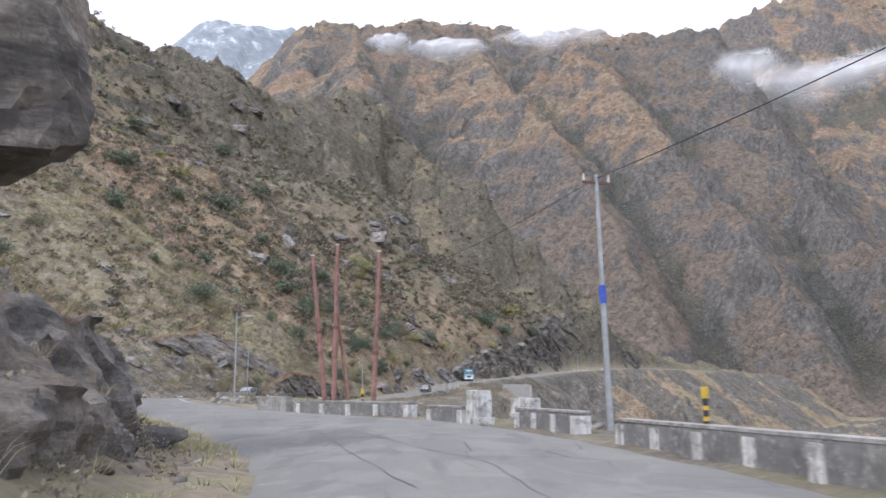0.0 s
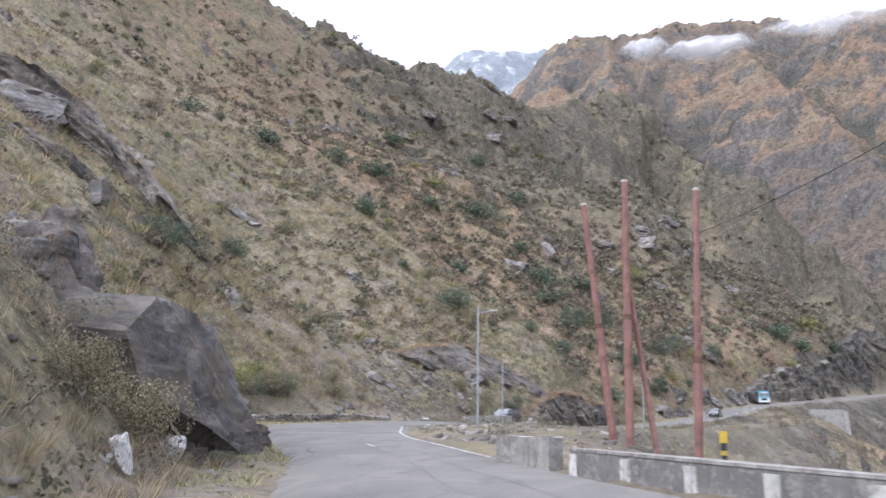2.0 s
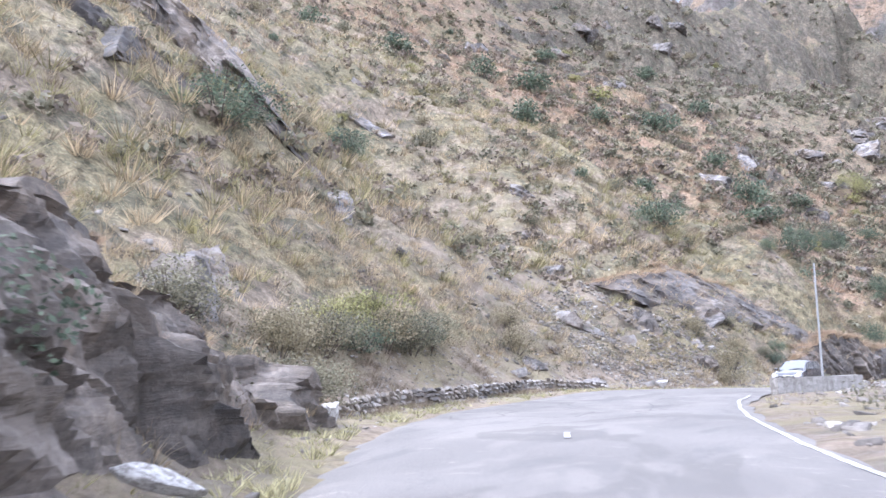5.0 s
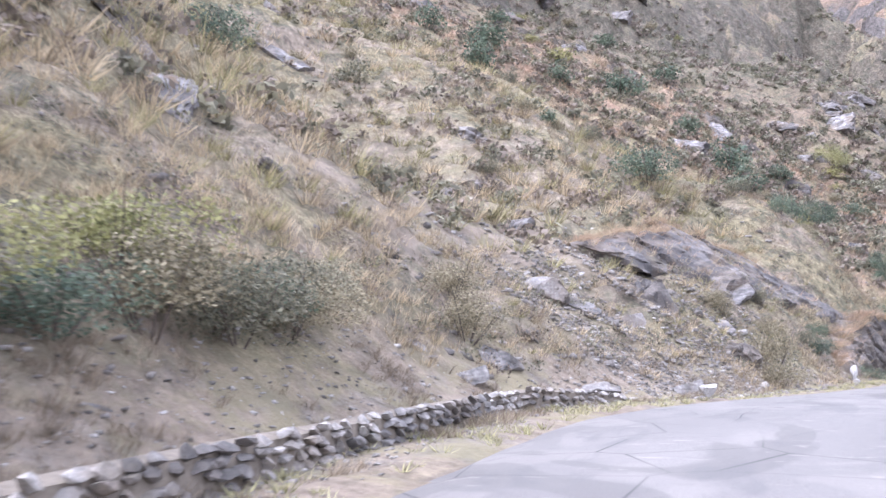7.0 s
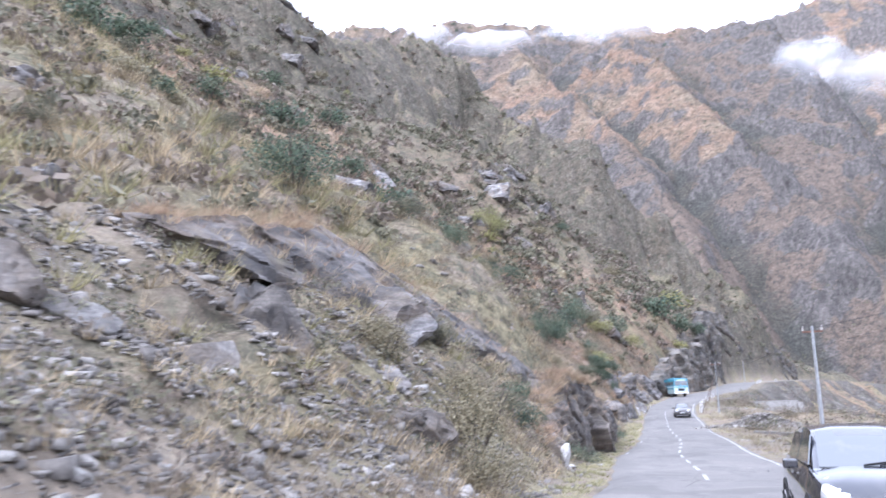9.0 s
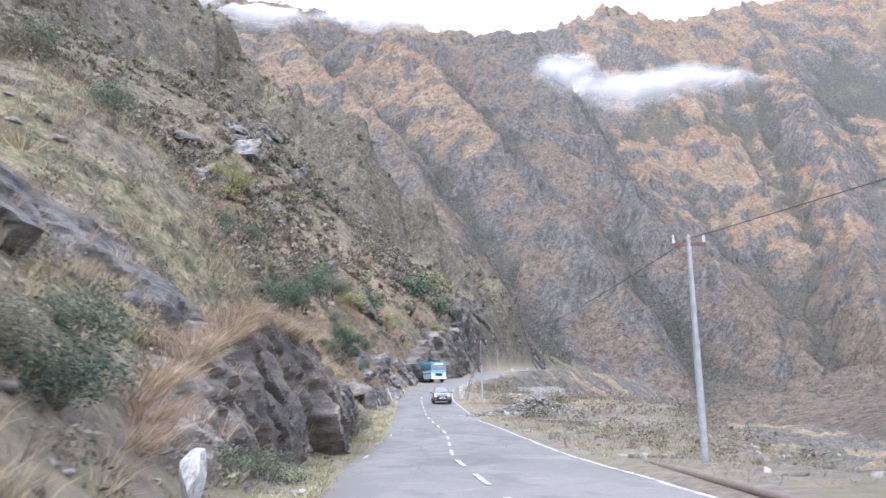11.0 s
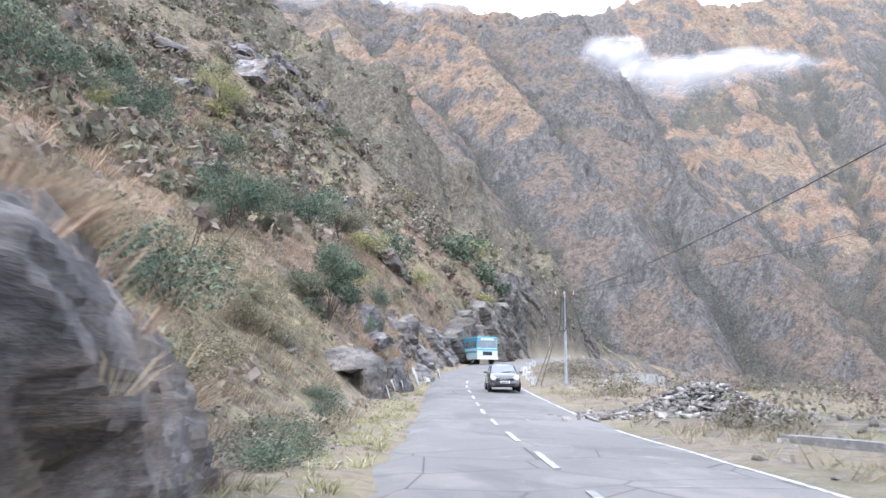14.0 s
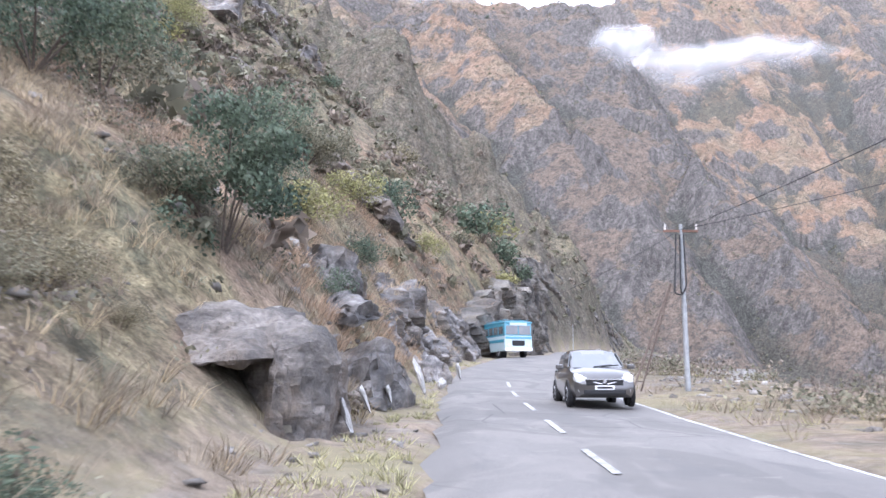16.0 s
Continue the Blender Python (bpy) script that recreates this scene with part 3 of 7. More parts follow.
def mountain_height(px, py):
    """Crests with ribs and gullies that fall away from them on both sides."""
    z = np.full(px.shape, -60.0)
    bend = fbm(px, py, 120, 3, 49)
    for k, (slope, line) in enumerate(RIDGES):
        d, h, along, side = line_foot(np.array(line, float), px, py)
        if k == 0:
            h = h - 1.1 * np.maximum(px - 478, 0)     # the main crest breaks off in a headland
        run = along + 60 * bend + 0.25 * d
        ribs = fbm(run, d * 0.22 + 500 * k, 150, 3, 41, True) * 50 + fbm(run, d * 0.3 + 300 * k, 46, 3, 43, True) * 24
        z = np.maximum(z, h - slope * d + (ribs - 14) * (0.62 if k >= 5 else 1.0) * smooth((d - 12) / 110))
    dr_, _, _, sr_ = nearest(RIGHT, px, py)
    z = np.maximum(z, np.where(sr_ < 0, np.minimum(-48 + 0.30 * (dr_ - 60), 12), -60.0) + 14 * fbm(px, py, 90, 4, 46))
    lift = smooth((z + 50) / 120)
    wx, wy = px + 22 * fbm(px, py, 40, 3, 47), py + 22 * fbm(px, py, 40, 3, 50)
    z = z + lift * (fbm(px, py, 110, 3, 44) * 34 + fbm(px, py, 46, 4, 45, True) * 20 + facets(wx, wy, 44, 48) * 16 + facets(wx, wy, 17, 52) * 6)
    step = z / 46 + 1.1 * fbm(px, py, 150, 3, 53)       # ledges and short cliffs
    part_ = step - np.floor(step)
    return z + lift * 46 * 0.22 * (smooth((part_ - 0.3) / 0.4) - part_) * np.clip(0.4 + 2.2 * fbm(px, py, 130, 3, 54), 0, 1)


def lines_over(lo, hi, core_lo, core_hi, step, coarse):
    return np.r_[np.arange(lo, core_lo, coarse), np.arange(core_lo, core_hi, step), np.arange(core_hi, hi, coarse)]


def blurred(z, n):
    """Running mean over 2n+1 grid steps both ways."""
    for axis in (0, 1):
        pad = [(n + 1, n) if a == axis else (0, 0) for a in (0, 1)]
        c = np.cumsum(np.pad(z, pad, mode="edge"), axis)
        z = (c[2 * n + 1:] - c[:-2 * n - 1]) / (2 * n + 1) if axis == 0 else (c[:, 2 * n + 1:] - c[:, :-2 * n - 1]) / (2 * n + 1)
    return z


mx, my = lines_over(-900, 1900, -420, 1290, 5.0, 14.0), lines_over(110, 2120, 560, 1530, 5.0, 11.0)
mesh_x, mesh_y = np.meshgrid(mx, my)
tops = mountain_height(mesh_x, mesh_y)
pitch = np.hypot(np.gradient(tops, axis=0) / np.gradient(my)[:, None], np.gradient(tops, axis=1) / np.gradient(mx)[None])
# concavity: marks the gullies that get scrub and painted-in shade
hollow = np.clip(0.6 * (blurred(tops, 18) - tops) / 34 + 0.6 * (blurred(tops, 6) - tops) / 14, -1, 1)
turf = (0.40 + 0.75 * fbm(mesh_x, mesh_y, 240, 3, 56) + 0.6 * fbm(mesh_x + 50 * fbm(mesh_x, mesh_y, 60, 2, 59), mesh_y, 75, 3, 57) - 0.26 * hollow - 0.20 * (blurred(pitch, 4) - 1.2)
        + 0.40 * smooth((tops - 190) / 240) - 0.12 * smooth((tops - 560) / 120) + 0.10 * smooth((mesh_x - 540) / 90) * smooth((tops - 150) / 100) - 0.24)
cliff = line_foot(np.array(RIDGES[1][1][:8], float), mesh_x + 30 * fbm(mesh_x, mesh_y, 70, 3, 58), mesh_y)[0]     # the headland is mostly bare rock
bands = np.exp(-(cliff / 95) ** 2) * 0.42 - 0.25 * (1 - smooth((tops - 60) / 220)) + 0.5 * np.clip(fbm(mesh_x, mesh_y, 160, 3, 60) * 2.2, -0.3, 0.6)
turf = turf - 0.55 * np.exp(-(cliff / 95) ** 2)
for tx, ty, r, a in [(110, 1230, 130, 0.45), (205, 1180, 90, 0.4), (232, 1075, 65, 0.45), (820, 1420, 150, 0.32), (1080, 1500, 190, 0.3), (890, 1290, 90, 0.25),
                     (350, 1275, 80, -0.4), (300, 890, 130, -0.22), (440, 780, 190, -0.38), (430, 930, 120, -0.25), (470, 1090, 80, -0.25), (-200, 700, 200, -0.2)]:
    turf = turf + a * np.exp(-((mesh_x - tx) ** 2 + (mesh_y - ty) ** 2) / r ** 2)
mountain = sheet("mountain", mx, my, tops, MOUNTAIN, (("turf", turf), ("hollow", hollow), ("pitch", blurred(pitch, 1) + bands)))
tagged(mountain, "steep rocky mountain with rust-coloured dry grass", "mountain", kind="structure")

px_l, py_l = np.arange(-1900, 300, 16.0), np.arange(2500, 4000, 16.0)
mesh_x, mesh_y = np.meshgrid(px_l, py_l)
peak = np.full(mesh_x.shape, 100.0)
for slope, line in ((0.75, [(-1400, 3500, 1435), (-1150, 3500, 1570), (-1010, 3500, 1655), (-930, 3500, 1650), (-820, 3520, 1635), (-600, 3500, 1530), (-350, 3500, 1395)]),
                    (0.9, [(-970, 3500, 1640), (-930, 3100, 1315), (-890, 2700, 815)]), (0.9, [(-720, 3500, 1575), (-640, 3000, 1115)])):
    d, h, _, _ = nearest(np.array(line, float), mesh_x, mesh_y)
    peak = np.maximum(peak, h - slope * d)
peak += fbm(mesh_x, mesh_y, 300, 5, 51, True) * 110 + fbm(mesh_x, mesh_y, 80, 3, 52, True) * 45
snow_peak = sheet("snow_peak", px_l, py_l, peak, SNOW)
tagged(snow_peak, "distant peak with patchy snow, blue-grey from haze put into its colour", "mountain", kind="structure")
plain_x, plain_y = np.linspace(-4500, 4500, 19), np.linspace(-4500, 4600, 19)
mesh_x, mesh_y = np.meshgrid(plain_x, plain_y)
valley_floor = sheet("valley_floor", plain_x, plain_y, np.full(mesh_x.shape, -62.0), HILL, (("crag", mesh_x * 0 + 0.4), ("bare", mesh_x * 0), ("ruddy", mesh_x * 0), ("wooded", mesh_x * 0)))
tagged(valley_floor, "distant dry valley floor", "ground", kind="structure")

# ---------------------------------------------------------------- kit: rocks, leaves, blades, boxes
def rock_material(name, dark, mid, pale, size=1.0, island=False, seep=0.0, beds=0.0):
    m = Nodes(name, 0.74, 0.4)
    colour, relief = rock_nodes(m, dark, mid, pale, (0.9 * size, 0.9 * size, 2.6 * size), (0.62, -0.52, 0.1))
    tint = m.ramp(m.random(island), [(0.0, 0.62), (1.0, 1.3)] if island else [(0.0, 0.75), (1.0, 1.2)])
    if beds:
        lay = m.noise(1.1, 6, 0.66, m.mapped((0.4, 0.4, 1.7), (0.62, -0.52, 0.1)), 0.7)
        colour = m.mix(m.ramp(lay, [(0.40, beds), (0.48, 0.0)]), colour, (0.030, 0.029, 0.030))
        colour = m.mix(m.ramp(lay, [(0.55, 0.0), (0.66, beds * 0.8)]), colour, pale)
        colour = m.mix(m.ramp(m.noise(2.3, 6, 0.8, m.mapped((0.7, 0.7, 1.6), (0.62, -0.52, 0.1))), [(0.665, 0.0), (0.69, 0.6)]), colour, (0.40, 0.385, 0.36))
        brown = m.ramp(m.noise(0.7, 5, 0.7, warp=0.5), [(0.50, 0.0), (0.62, 0.6)])
        colour = m.mix(brown, colour, m.mix(0.5, colour, (0.20, 0.155, 0.105)))
        relief = m.mix(0.45, relief, lay)
    moss = m.ramp(m.noise(0.8, 5, 0.7), [(0.56, 0.0), (0.7, 0.5)])
    colour = m.mix(m.math("MULTIPLY", moss, m.ramp(m.up(), [(0.2, 0.0), (0.7, 1.0)])), colour, (0.16, 0.145, 0.085))
    if seep:
        colour = m.mix(m.ramp(m.noise(0.33, 5, 0.6, m.mapped((1.0, 1.0, 0.55), (0.4, 0.3, 0)), 0.9), [(0.44, seep), (0.54, 0.0)]), colour, (0.024, 0.022, 0.021))
    m.paint(m.mix(1.0, colour, tint, "MULTIPLY"))
    return m.bump(relief, 0.16 / size, 1.0).mat


ROCK = rock_material("grey_schist", (0.075, 0.071, 0.07), (0.235, 0.222, 0.216), (0.48, 0.46, 0.445), beds=0.5)
DARK_ROCK = rock_material("black_schist", (0.07, 0.061, 0.053), (0.225, 0.193, 0.165), (0.43, 0.38, 0.335), seep=0.5, beds=0.35)
PALE_ROCK = rock_material("pale_stone", (0.19, 0.18, 0.17), (0.31, 0.295, 0.28), (0.46, 0.44, 0.42), 2.0)
CHIP_ROCK = Nodes("broken_stone", 0.85, 0.25)
_face = CHIP_ROCK.ramp(CHIP_ROCK.random(True), [(0.0, (0.12, 0.110, 0.100)), (0.4, (0.205, 0.188, 0.172)), (0.8, (0.285, 0.265, 0.242)), (1.0, (0.43, 0.41, 0.38))])
CHIP_ROCK.paint(CHIP_ROCK.mix(1.0, _face, CHIP_ROCK.ramp(CHIP_ROCK.noise(6.0, 6, 0.75), [(0.35, 0.65), (0.65, 1.2)]), "MULTIPLY"))
CHIP_ROCK = CHIP_ROCK.bump(CHIP_ROCK.noise(14.0, 5, 0.7), 0.03, 0.7).mat
CRAG_ROCK = rock_material("brown_crag", (0.07, 0.064, 0.06), (0.185, 0.165, 0.148), (0.37, 0.335, 0.30), 0.7)
SPUR_ROCK = rock_material("spur_cliff", (0.055, 0.05, 0.043), (0.155, 0.142, 0.123), (0.37, 0.34, 0.30), 0.3)
SLATE = rock_material("black_slate", (0.045, 0.042, 0.041), (0.122, 0.111, 0.105), (0.27, 0.25, 0.235), beds=0.45)


def chipped_paint(name, paint, under):
    """Old limewash: stained, flaked off in patches, dirt run down from the top."""
    m = Nodes(name, 0.85, 0.2).local()
    coat = m.ramp(m.noise(2.6, 6, 0.7), [(0.3, tuple(c * 0.62 for c in paint)), (0.6, paint)])
    bare = m.ramp(m.noise(3.4, 7, 0.75, warp=0.5), [(0.50, 0.0), (0.57, 0.85)])
    colour = m.mix(bare, coat, m.ramp(m.noise(14, 4, 0.7), [(0.35, tuple(c * 0.6 for c in under)), (0.65, under)]))
    run = m.ramp(m.noise(5.0, 5, 0.7, m.mapped((1, 1, 0.15))), [(0.48, 0.0), (0.62, 0.55)])
    m.paint(m.mix(run, colour, (0.17, 0.16, 0.145)))
    return m.bump(m.mix(0.5, bare, m.noise(30, 4)), 0.012, 0.7).mat


WHITE_PAINT = chipped_paint("whitewash", (0.62, 0.61, 0.595), (0.30, 0.28, 0.255))


def foliage_material(name, low, high, through=0.35):
    m = Nodes(name, 0.7, 0.3)
    leaf = m.mix(m.ramp(m.noise(0.35, 3), [(0.35, 0.0), (0.65, 1.0)]), low, high)
    shade = m.ramp(m.random(True), [(0.0, 0.45), (1.0, 1.55)])
    colour = m.mix(1.0, leaf, shade, "MULTIPLY")
    m.paint(colour)
    clear = m.n.new("ShaderNodeBsdfTranslucent")
    m.link(colour, clear.inputs["Color"])
    both = m.n.new("ShaderNodeMixShader")
    both.inputs[0].default_value = through
    m.link(m.out.outputs[0], both.inputs[1])
    m.link(clear.outputs[0], both.inputs[2])
    m.link(both.outputs[0], m.n["Material Output"].inputs["Surface"])
    return m.mat


STRAW = foliage_material("dry_grass", (0.31, 0.25, 0.158), (0.485, 0.394, 0.262))
RUST_GRASS = foliage_material("rusty_grass", (0.31, 0.226, 0.155), (0.46, 0.338, 0.24))
OLIVE_GRASS = foliage_material("olive_grass", (0.20, 0.182, 0.095), (0.34, 0.31, 0.165))
SCRUB = foliage_material("grey_green_scrub", (0.126, 0.124, 0.088), (0.24, 0.226, 0.158))
DEAD_GRASS = foliage_material("dead_grass", (0.185, 0.15, 0.108), (0.315, 0.26, 0.19))
BROWN_SCRUB = foliage_material("brown_scrub", (0.15, 0.126, 0.104), (0.265, 0.22, 0.175))
LEAF = foliage_material("dark_green_leaf", (0.072, 0.102, 0.074), (0.148, 0.18, 0.122))
YELLOW_LEAF = foliage_material("yellow_green_leaf", (0.20, 0.205, 0.09), (0.32, 0.30, 0.14))
STRAW_LEAF = foliage_material("dry_leaf", (0.175, 0.155, 0.10), (0.29, 0.255, 0.17))
VERGE = foliage_material("verge_grass", (0.26, 0.25, 0.13), (0.40, 0.37, 0.22))
BARK = plain("bark", (0.10, 0.08, 0.065), 0.9, vary=0.4, scale=9, depth=0.02)

ICO = {}


def ico(sub):
    if sub not in ICO:
        bm = bmesh.new()
        bmesh.ops.create_icosphere(bm, subdivisions=sub, radius=1)
        bm.verts.ensure_lookup_table()
        ICO[sub] = np.array([v.co[:] for v in bm.verts]), np.array([[v.index for v in f.verts] for f in bm.faces])
        bm.free()
    return ICO[sub]


def noise3(p, seed, octaves=3):
    """Cheap smooth noise on points in space, about -1 to 1."""
    rng = np.random.default_rng(seed)
    out, amp = np.zeros(len(p)), 1.0
    for o in range(octaves):
        for _ in range(4):
            k = rng.normal(size=3) * 2.0 ** o
            out += amp * 0.35 * np.sin(p @ k * 1.3 + rng.uniform(0, 6.3))
        amp *= 0.55
    return out


def rock_shape(seed, sub=3, cuts=11, rough=0.10, layers=0.0):
    """A split, angular block about 1 in radius."""
    rng = np.random.default_rng(seed)
    v, f = ico(sub)
    v = v / np.max(np.abs(v), axis=1, keepdims=True) * 0.45 + v * 0.55
    for _ in range(cuts):
        n = rng.normal(size=3)
        n /= np.linalg.norm(n)
        k = rng.uniform(0.32, 0.8)
        over = np.maximum(v @ n - k, 0)
        v -= n * over[:, None] * 0.96
    if layers:
        tilt = np.array([0.35, 0.2, 0.9])
        tilt /= np.linalg.norm(tilt)
        s = (v @ tilt) * layers + 0.35 * noise3(v, seed + 5, 2)
        edge = s - np.floor(s)
        side = v - np.outer(v @ tilt, tilt)
        v += side * ((edge - 0.5) * 0.10 + 0.09 * np.sin(np.floor(s) * 12.9898 + seed))[:, None]
    length = np.linalg.norm(v, axis=1, keepdims=True) + 1e-6
    lumps = 0.6 * noise3(v * 1.6, seed + 9, 3) + 0.9 * (0.45 - np.abs(noise3(v * 3.0, seed + 19, 3))) + (0.0 if sub < 4 else 0.5 * (0.4 - np.abs(noise3(v * 8.0, seed + 29, 3))))
    if sub >= 4:
        n = rng.normal(size=3)
        n /= np.linalg.norm(n)
        s = v @ n * 2.6 + 0.5 * noise3(v * 1.5, seed + 39, 2)
        lumps -= 1.4 * np.exp(-((s - np.round(s)) / 0.07) ** 2)
    v += v / length * (rough * lumps)[:, None]
    return v, f


def finish(me, smooth_angle=32):
    me.polygons.foreach_set("use_smooth", [True] * len(me.polygons))
    me.set_sharp_from_angle(angle=radians(smooth_angle))


def rock_data(name, seed, sub, material, **kw):
    v, f = rock_shape(seed, sub, **kw)
    me = bpy.data.meshes.new(name)
    me.from_pydata(v.tolist(), [], f.tolist())
    finish(me)
    me.materials.append(material)
    return me


def place(me, name, at, size, turn=(0, 0, 0)):
    ob = new(name, me)
    ob.location, ob.scale = at, size
    ob.rotation_euler = [radians(a) for a in turn]
    return ob


def part(name, bm, material, parent=None, label="", bevel=0.0, smooth_faces=False):
    """One mesh object from a bmesh, under its thing."""
    if bevel:
        bmesh.ops.bevel(bm, geom=bm.edges[:], offset=bevel, segments=2, affect="EDGES", profile=0.6)
    me = bpy.data.meshes.new(name)
    bm.to_mesh(me)
    bm.free()
    if smooth_faces:
        finish(me, 40)
    me.materials.append(material)
    ob = new(name, me)
    ob.parent = parent
    return tagged(ob, label)


def box(w, d, h, at=(0, 0, 0), turn=None):
    bm = bmesh.new()
    bmesh.ops.create_cube(bm, size=1, matrix=Matrix.Translation(at) @ (turn or Matrix()) @ Matrix.Diagonal((w, d, h, 1)))
    return bm


def rod(a, b, r0, r1=None, sides=10, bm=None):
    bm = bm or bmesh.new()
    a, b = Vector(a), Vector(b)
    m = Matrix.Translation((a + b) / 2) @ (b - a).to_track_quat("Z", "Y").to_matrix().to_4x4()
    bmesh.ops.create_cone(bm, cap_ends=True, segments=sides, radius1=r0, radius2=r0 if r1 is None else r1, depth=(b - a).length, matrix=m)
    return bm


def thing(name, at, label, category, group="", turn=0.0, kind=""):
    ob = new(name)
    ob.location = at
    ob.rotation_euler[2] = radians(turn)
    return tagged(ob, label, category, group, kind)


def level(x, y):
    return float(ground_height(np.array([x]), np.array([y]))[0][0])


def blades(count, height, spread, seed, lean=0.5, width=0.02, plain_tips=False):
    """A tuft: bent, tapering blades from one root."""
    rng = np.random.default_rng(seed)
    vs, fs = [], []
    for _ in range(count):
        a, r = rng.uniform(0, 6.283), spread * 0.35 * math.sqrt(rng.uniform())
        h, out = height * rng.uniform(0.55, 1.1), spread * rng.uniform(0.2, 1.0) * lean
        w = width * rng.uniform(0.7, 1.4)
        b = rng.uniform(0, 6.283)
        root = np.array([r * math.cos(a), r * math.sin(a), -0.05])
        side = np.array([math.cos(b), math.sin(b), 0]) * w
        mid = root + (math.cos(a) * out * 0.4, math.sin(a) * out * 0.4, h * 0.62)
        tip = root + (math.cos(a) * out * 1.1, math.sin(a) * out * 1.1, h * rng.uniform(0.85, 1.05))
        i = len(vs)
        if plain_tips:
            vs += [root - side, root + side, tip]
            fs += [(i, i + 1, i + 2)]
            continue
        vs += [root - side, root + side, mid + side * 0.7, mid - side * 0.7, tip]
        fs += [(i, i + 1, i + 2), (i, i + 2, i + 3), (i + 3, i + 2, i + 4)]
    return np.array(vs), np.array(fs)


def leaves(count, radius, seed, size=0.08, flat=0.75, clumps=6, low=-0.25):
    """A cloud of small leaf faces in uneven clumps."""
    rng = np.random.default_rng(seed)
    centres = rng.normal(size=(clumps, 3))
    centres = centres / np.linalg.norm(centres, axis=1, keepdims=True) * rng.uniform(0.25, 0.75, (clumps, 1)) * radius
    centres[:, 2] = np.abs(centres[:, 2]) * flat + low * radius * 0.3
    radii = rng.uniform(0.28, 0.52, clumps) * radius
    which = rng.integers(0, clumps, count)
    d = rng.normal(size=(count, 3))
    d /= np.linalg.norm(d, axis=1, keepdims=True)
    p = centres[which] + d * (radii[which] * rng.uniform(0.45, 1.08, count) ** 0.5)[:, None]
    p[:, 2] = np.maximum(p[:, 2] + 0.35 * radius, 0.02)
    n = d + rng.normal(size=(count, 3)) * 0.7
    n /= np.linalg.norm(n, axis=1, keepdims=True)
    t = np.cross(n, rng.normal(size=(count, 3)))
    t /= np.linalg.norm(t, axis=1, keepdims=True)
    b = np.cross(n, t)
    s = size * rng.uniform(0.6, 1.3, count)[:, None]
    vs = np.stack([p - t * s, p + b * s * 0.5, p + t * s, p - b * s * 0.5], 1).reshape(-1, 3)
    i = np.arange(count) * 4
    fs = np.concatenate([np.stack([i, i + 1, i + 2], 1), np.stack([i, i + 2, i + 3], 1)])
    return vs, fs


def scattered(name, shapes, spots, sizes, material, label, category, seed=1, lean=0.0, squash=None, tilt=0.0):
    """Many small copies of a few shapes as one mesh."""
    rng = np.random.default_rng(seed)
    co, tri, base = [], [], 0
    kind = rng.integers(0, len(shapes), len(spots))
    for k, (v, f) in enumerate(shapes):
        take = np.nonzero(kind == k)[0]
        if not len(take):
            continue
        a = rng.uniform(0, 6.283, len(take))
        c, s = np.cos(a)[:, None], np.sin(a)[:, None]
        q = v[None] * sizes[take][:, None, None]
        if squash is not None:
            q = q * rng.uniform(squash, 1.0, (len(take), 1, 3))
        x, y = q[..., 0] * c - q[..., 1] * s, q[..., 0] * s + q[..., 1] * c
        x = x + lean * q[..., 2]
        tip = rng.normal(size=(len(take), 1)) * tilt
        p = np.stack([x, y, q[..., 2] + tip * (x * c + y * s)], -1) + spots[take][:, None]
        co.append(p.reshape(-1, 3))
        tri.append((f[None] + base + (np.arange(len(take)) * len(v))[:, None, None]).reshape(-1, 3))
        base += len(take) * len(v)
    co, tri = np.concatenate(co), np.concatenate(tri)
    me = bpy.data.meshes.new(name)
    me.vertices.add(len(co))
    me.vertices.foreach_set("co", co.ravel())
    me.loops.add(tri.size)
    me.loops.foreach_set("vertex_index", tri.ravel().astype(np.int32))
    me.polygons.add(len(tri))
    me.polygons.foreach_set("loop_start", np.arange(len(tri)) * 3)
    me.update(calc_edges=True)
    me.materials.append(material)
    return tagged(new(name, me), label, category, kind="stuff")


def spread_points(count, lo, hi, seed, near_full, power, accept):
    """Random spots on the ground, thinning out with the distance from the road."""
    rng = np.random.default_rng(seed)
    x, y = rng.uniform(lo[0], hi[0], count), rng.uniform(lo[1], hi[1], count)
    z, crag_, left_, d = ground_height(x, y)
    dl_, _, _, sl_ = nearest(LEFT, x, y)
    dr_, _, _, sr_ = nearest(RIGHT, x, y)
    keep = rng.uniform(size=count) < np.minimum(1, (near_full / np.maximum(np.minimum(dl_, dr_), 1)) ** power)
    keep &= accept(x, y, z, crag_, np.where(sl_ > 0, dl_, -1), np.where(sr_ < 0, dr_, -1), rng)
    return np.stack([x, y, z], 1)[keep], crag_[keep], rng


def patchy(x, y, size, seed):
    return fbm(x, y, size, 3, seed) + 0.5

# ---------------------------------------------------------------- rock outcrops beside the road
BLOCKS = [rock_data("outcrop", 100 + k, 5, ROCK, cuts=9, rough=0.085, layers=3.6) for k in range(5)]
BOULDERS = [rock_data("boulder", 140 + k, 4, ROCK, cuts=8, rough=0.085, layers=2.2) for k in range(5)]
PALE_BOULDERS = [rock_data("boulder", 160 + k, 4, PALE_ROCK, cuts=9, rough=0.05) for k in range(4)]
CRAGS = [rock_data("crag", 180 + k, 4, CRAG_ROCK, cuts=8, rough=0.10, layers=2.4) for k in range(4)]
WHITE_STONES = [rock_data("painted_stone", 200 + k, 3, WHITE_PAINT, cuts=10, rough=0.05) for k in range(3)]

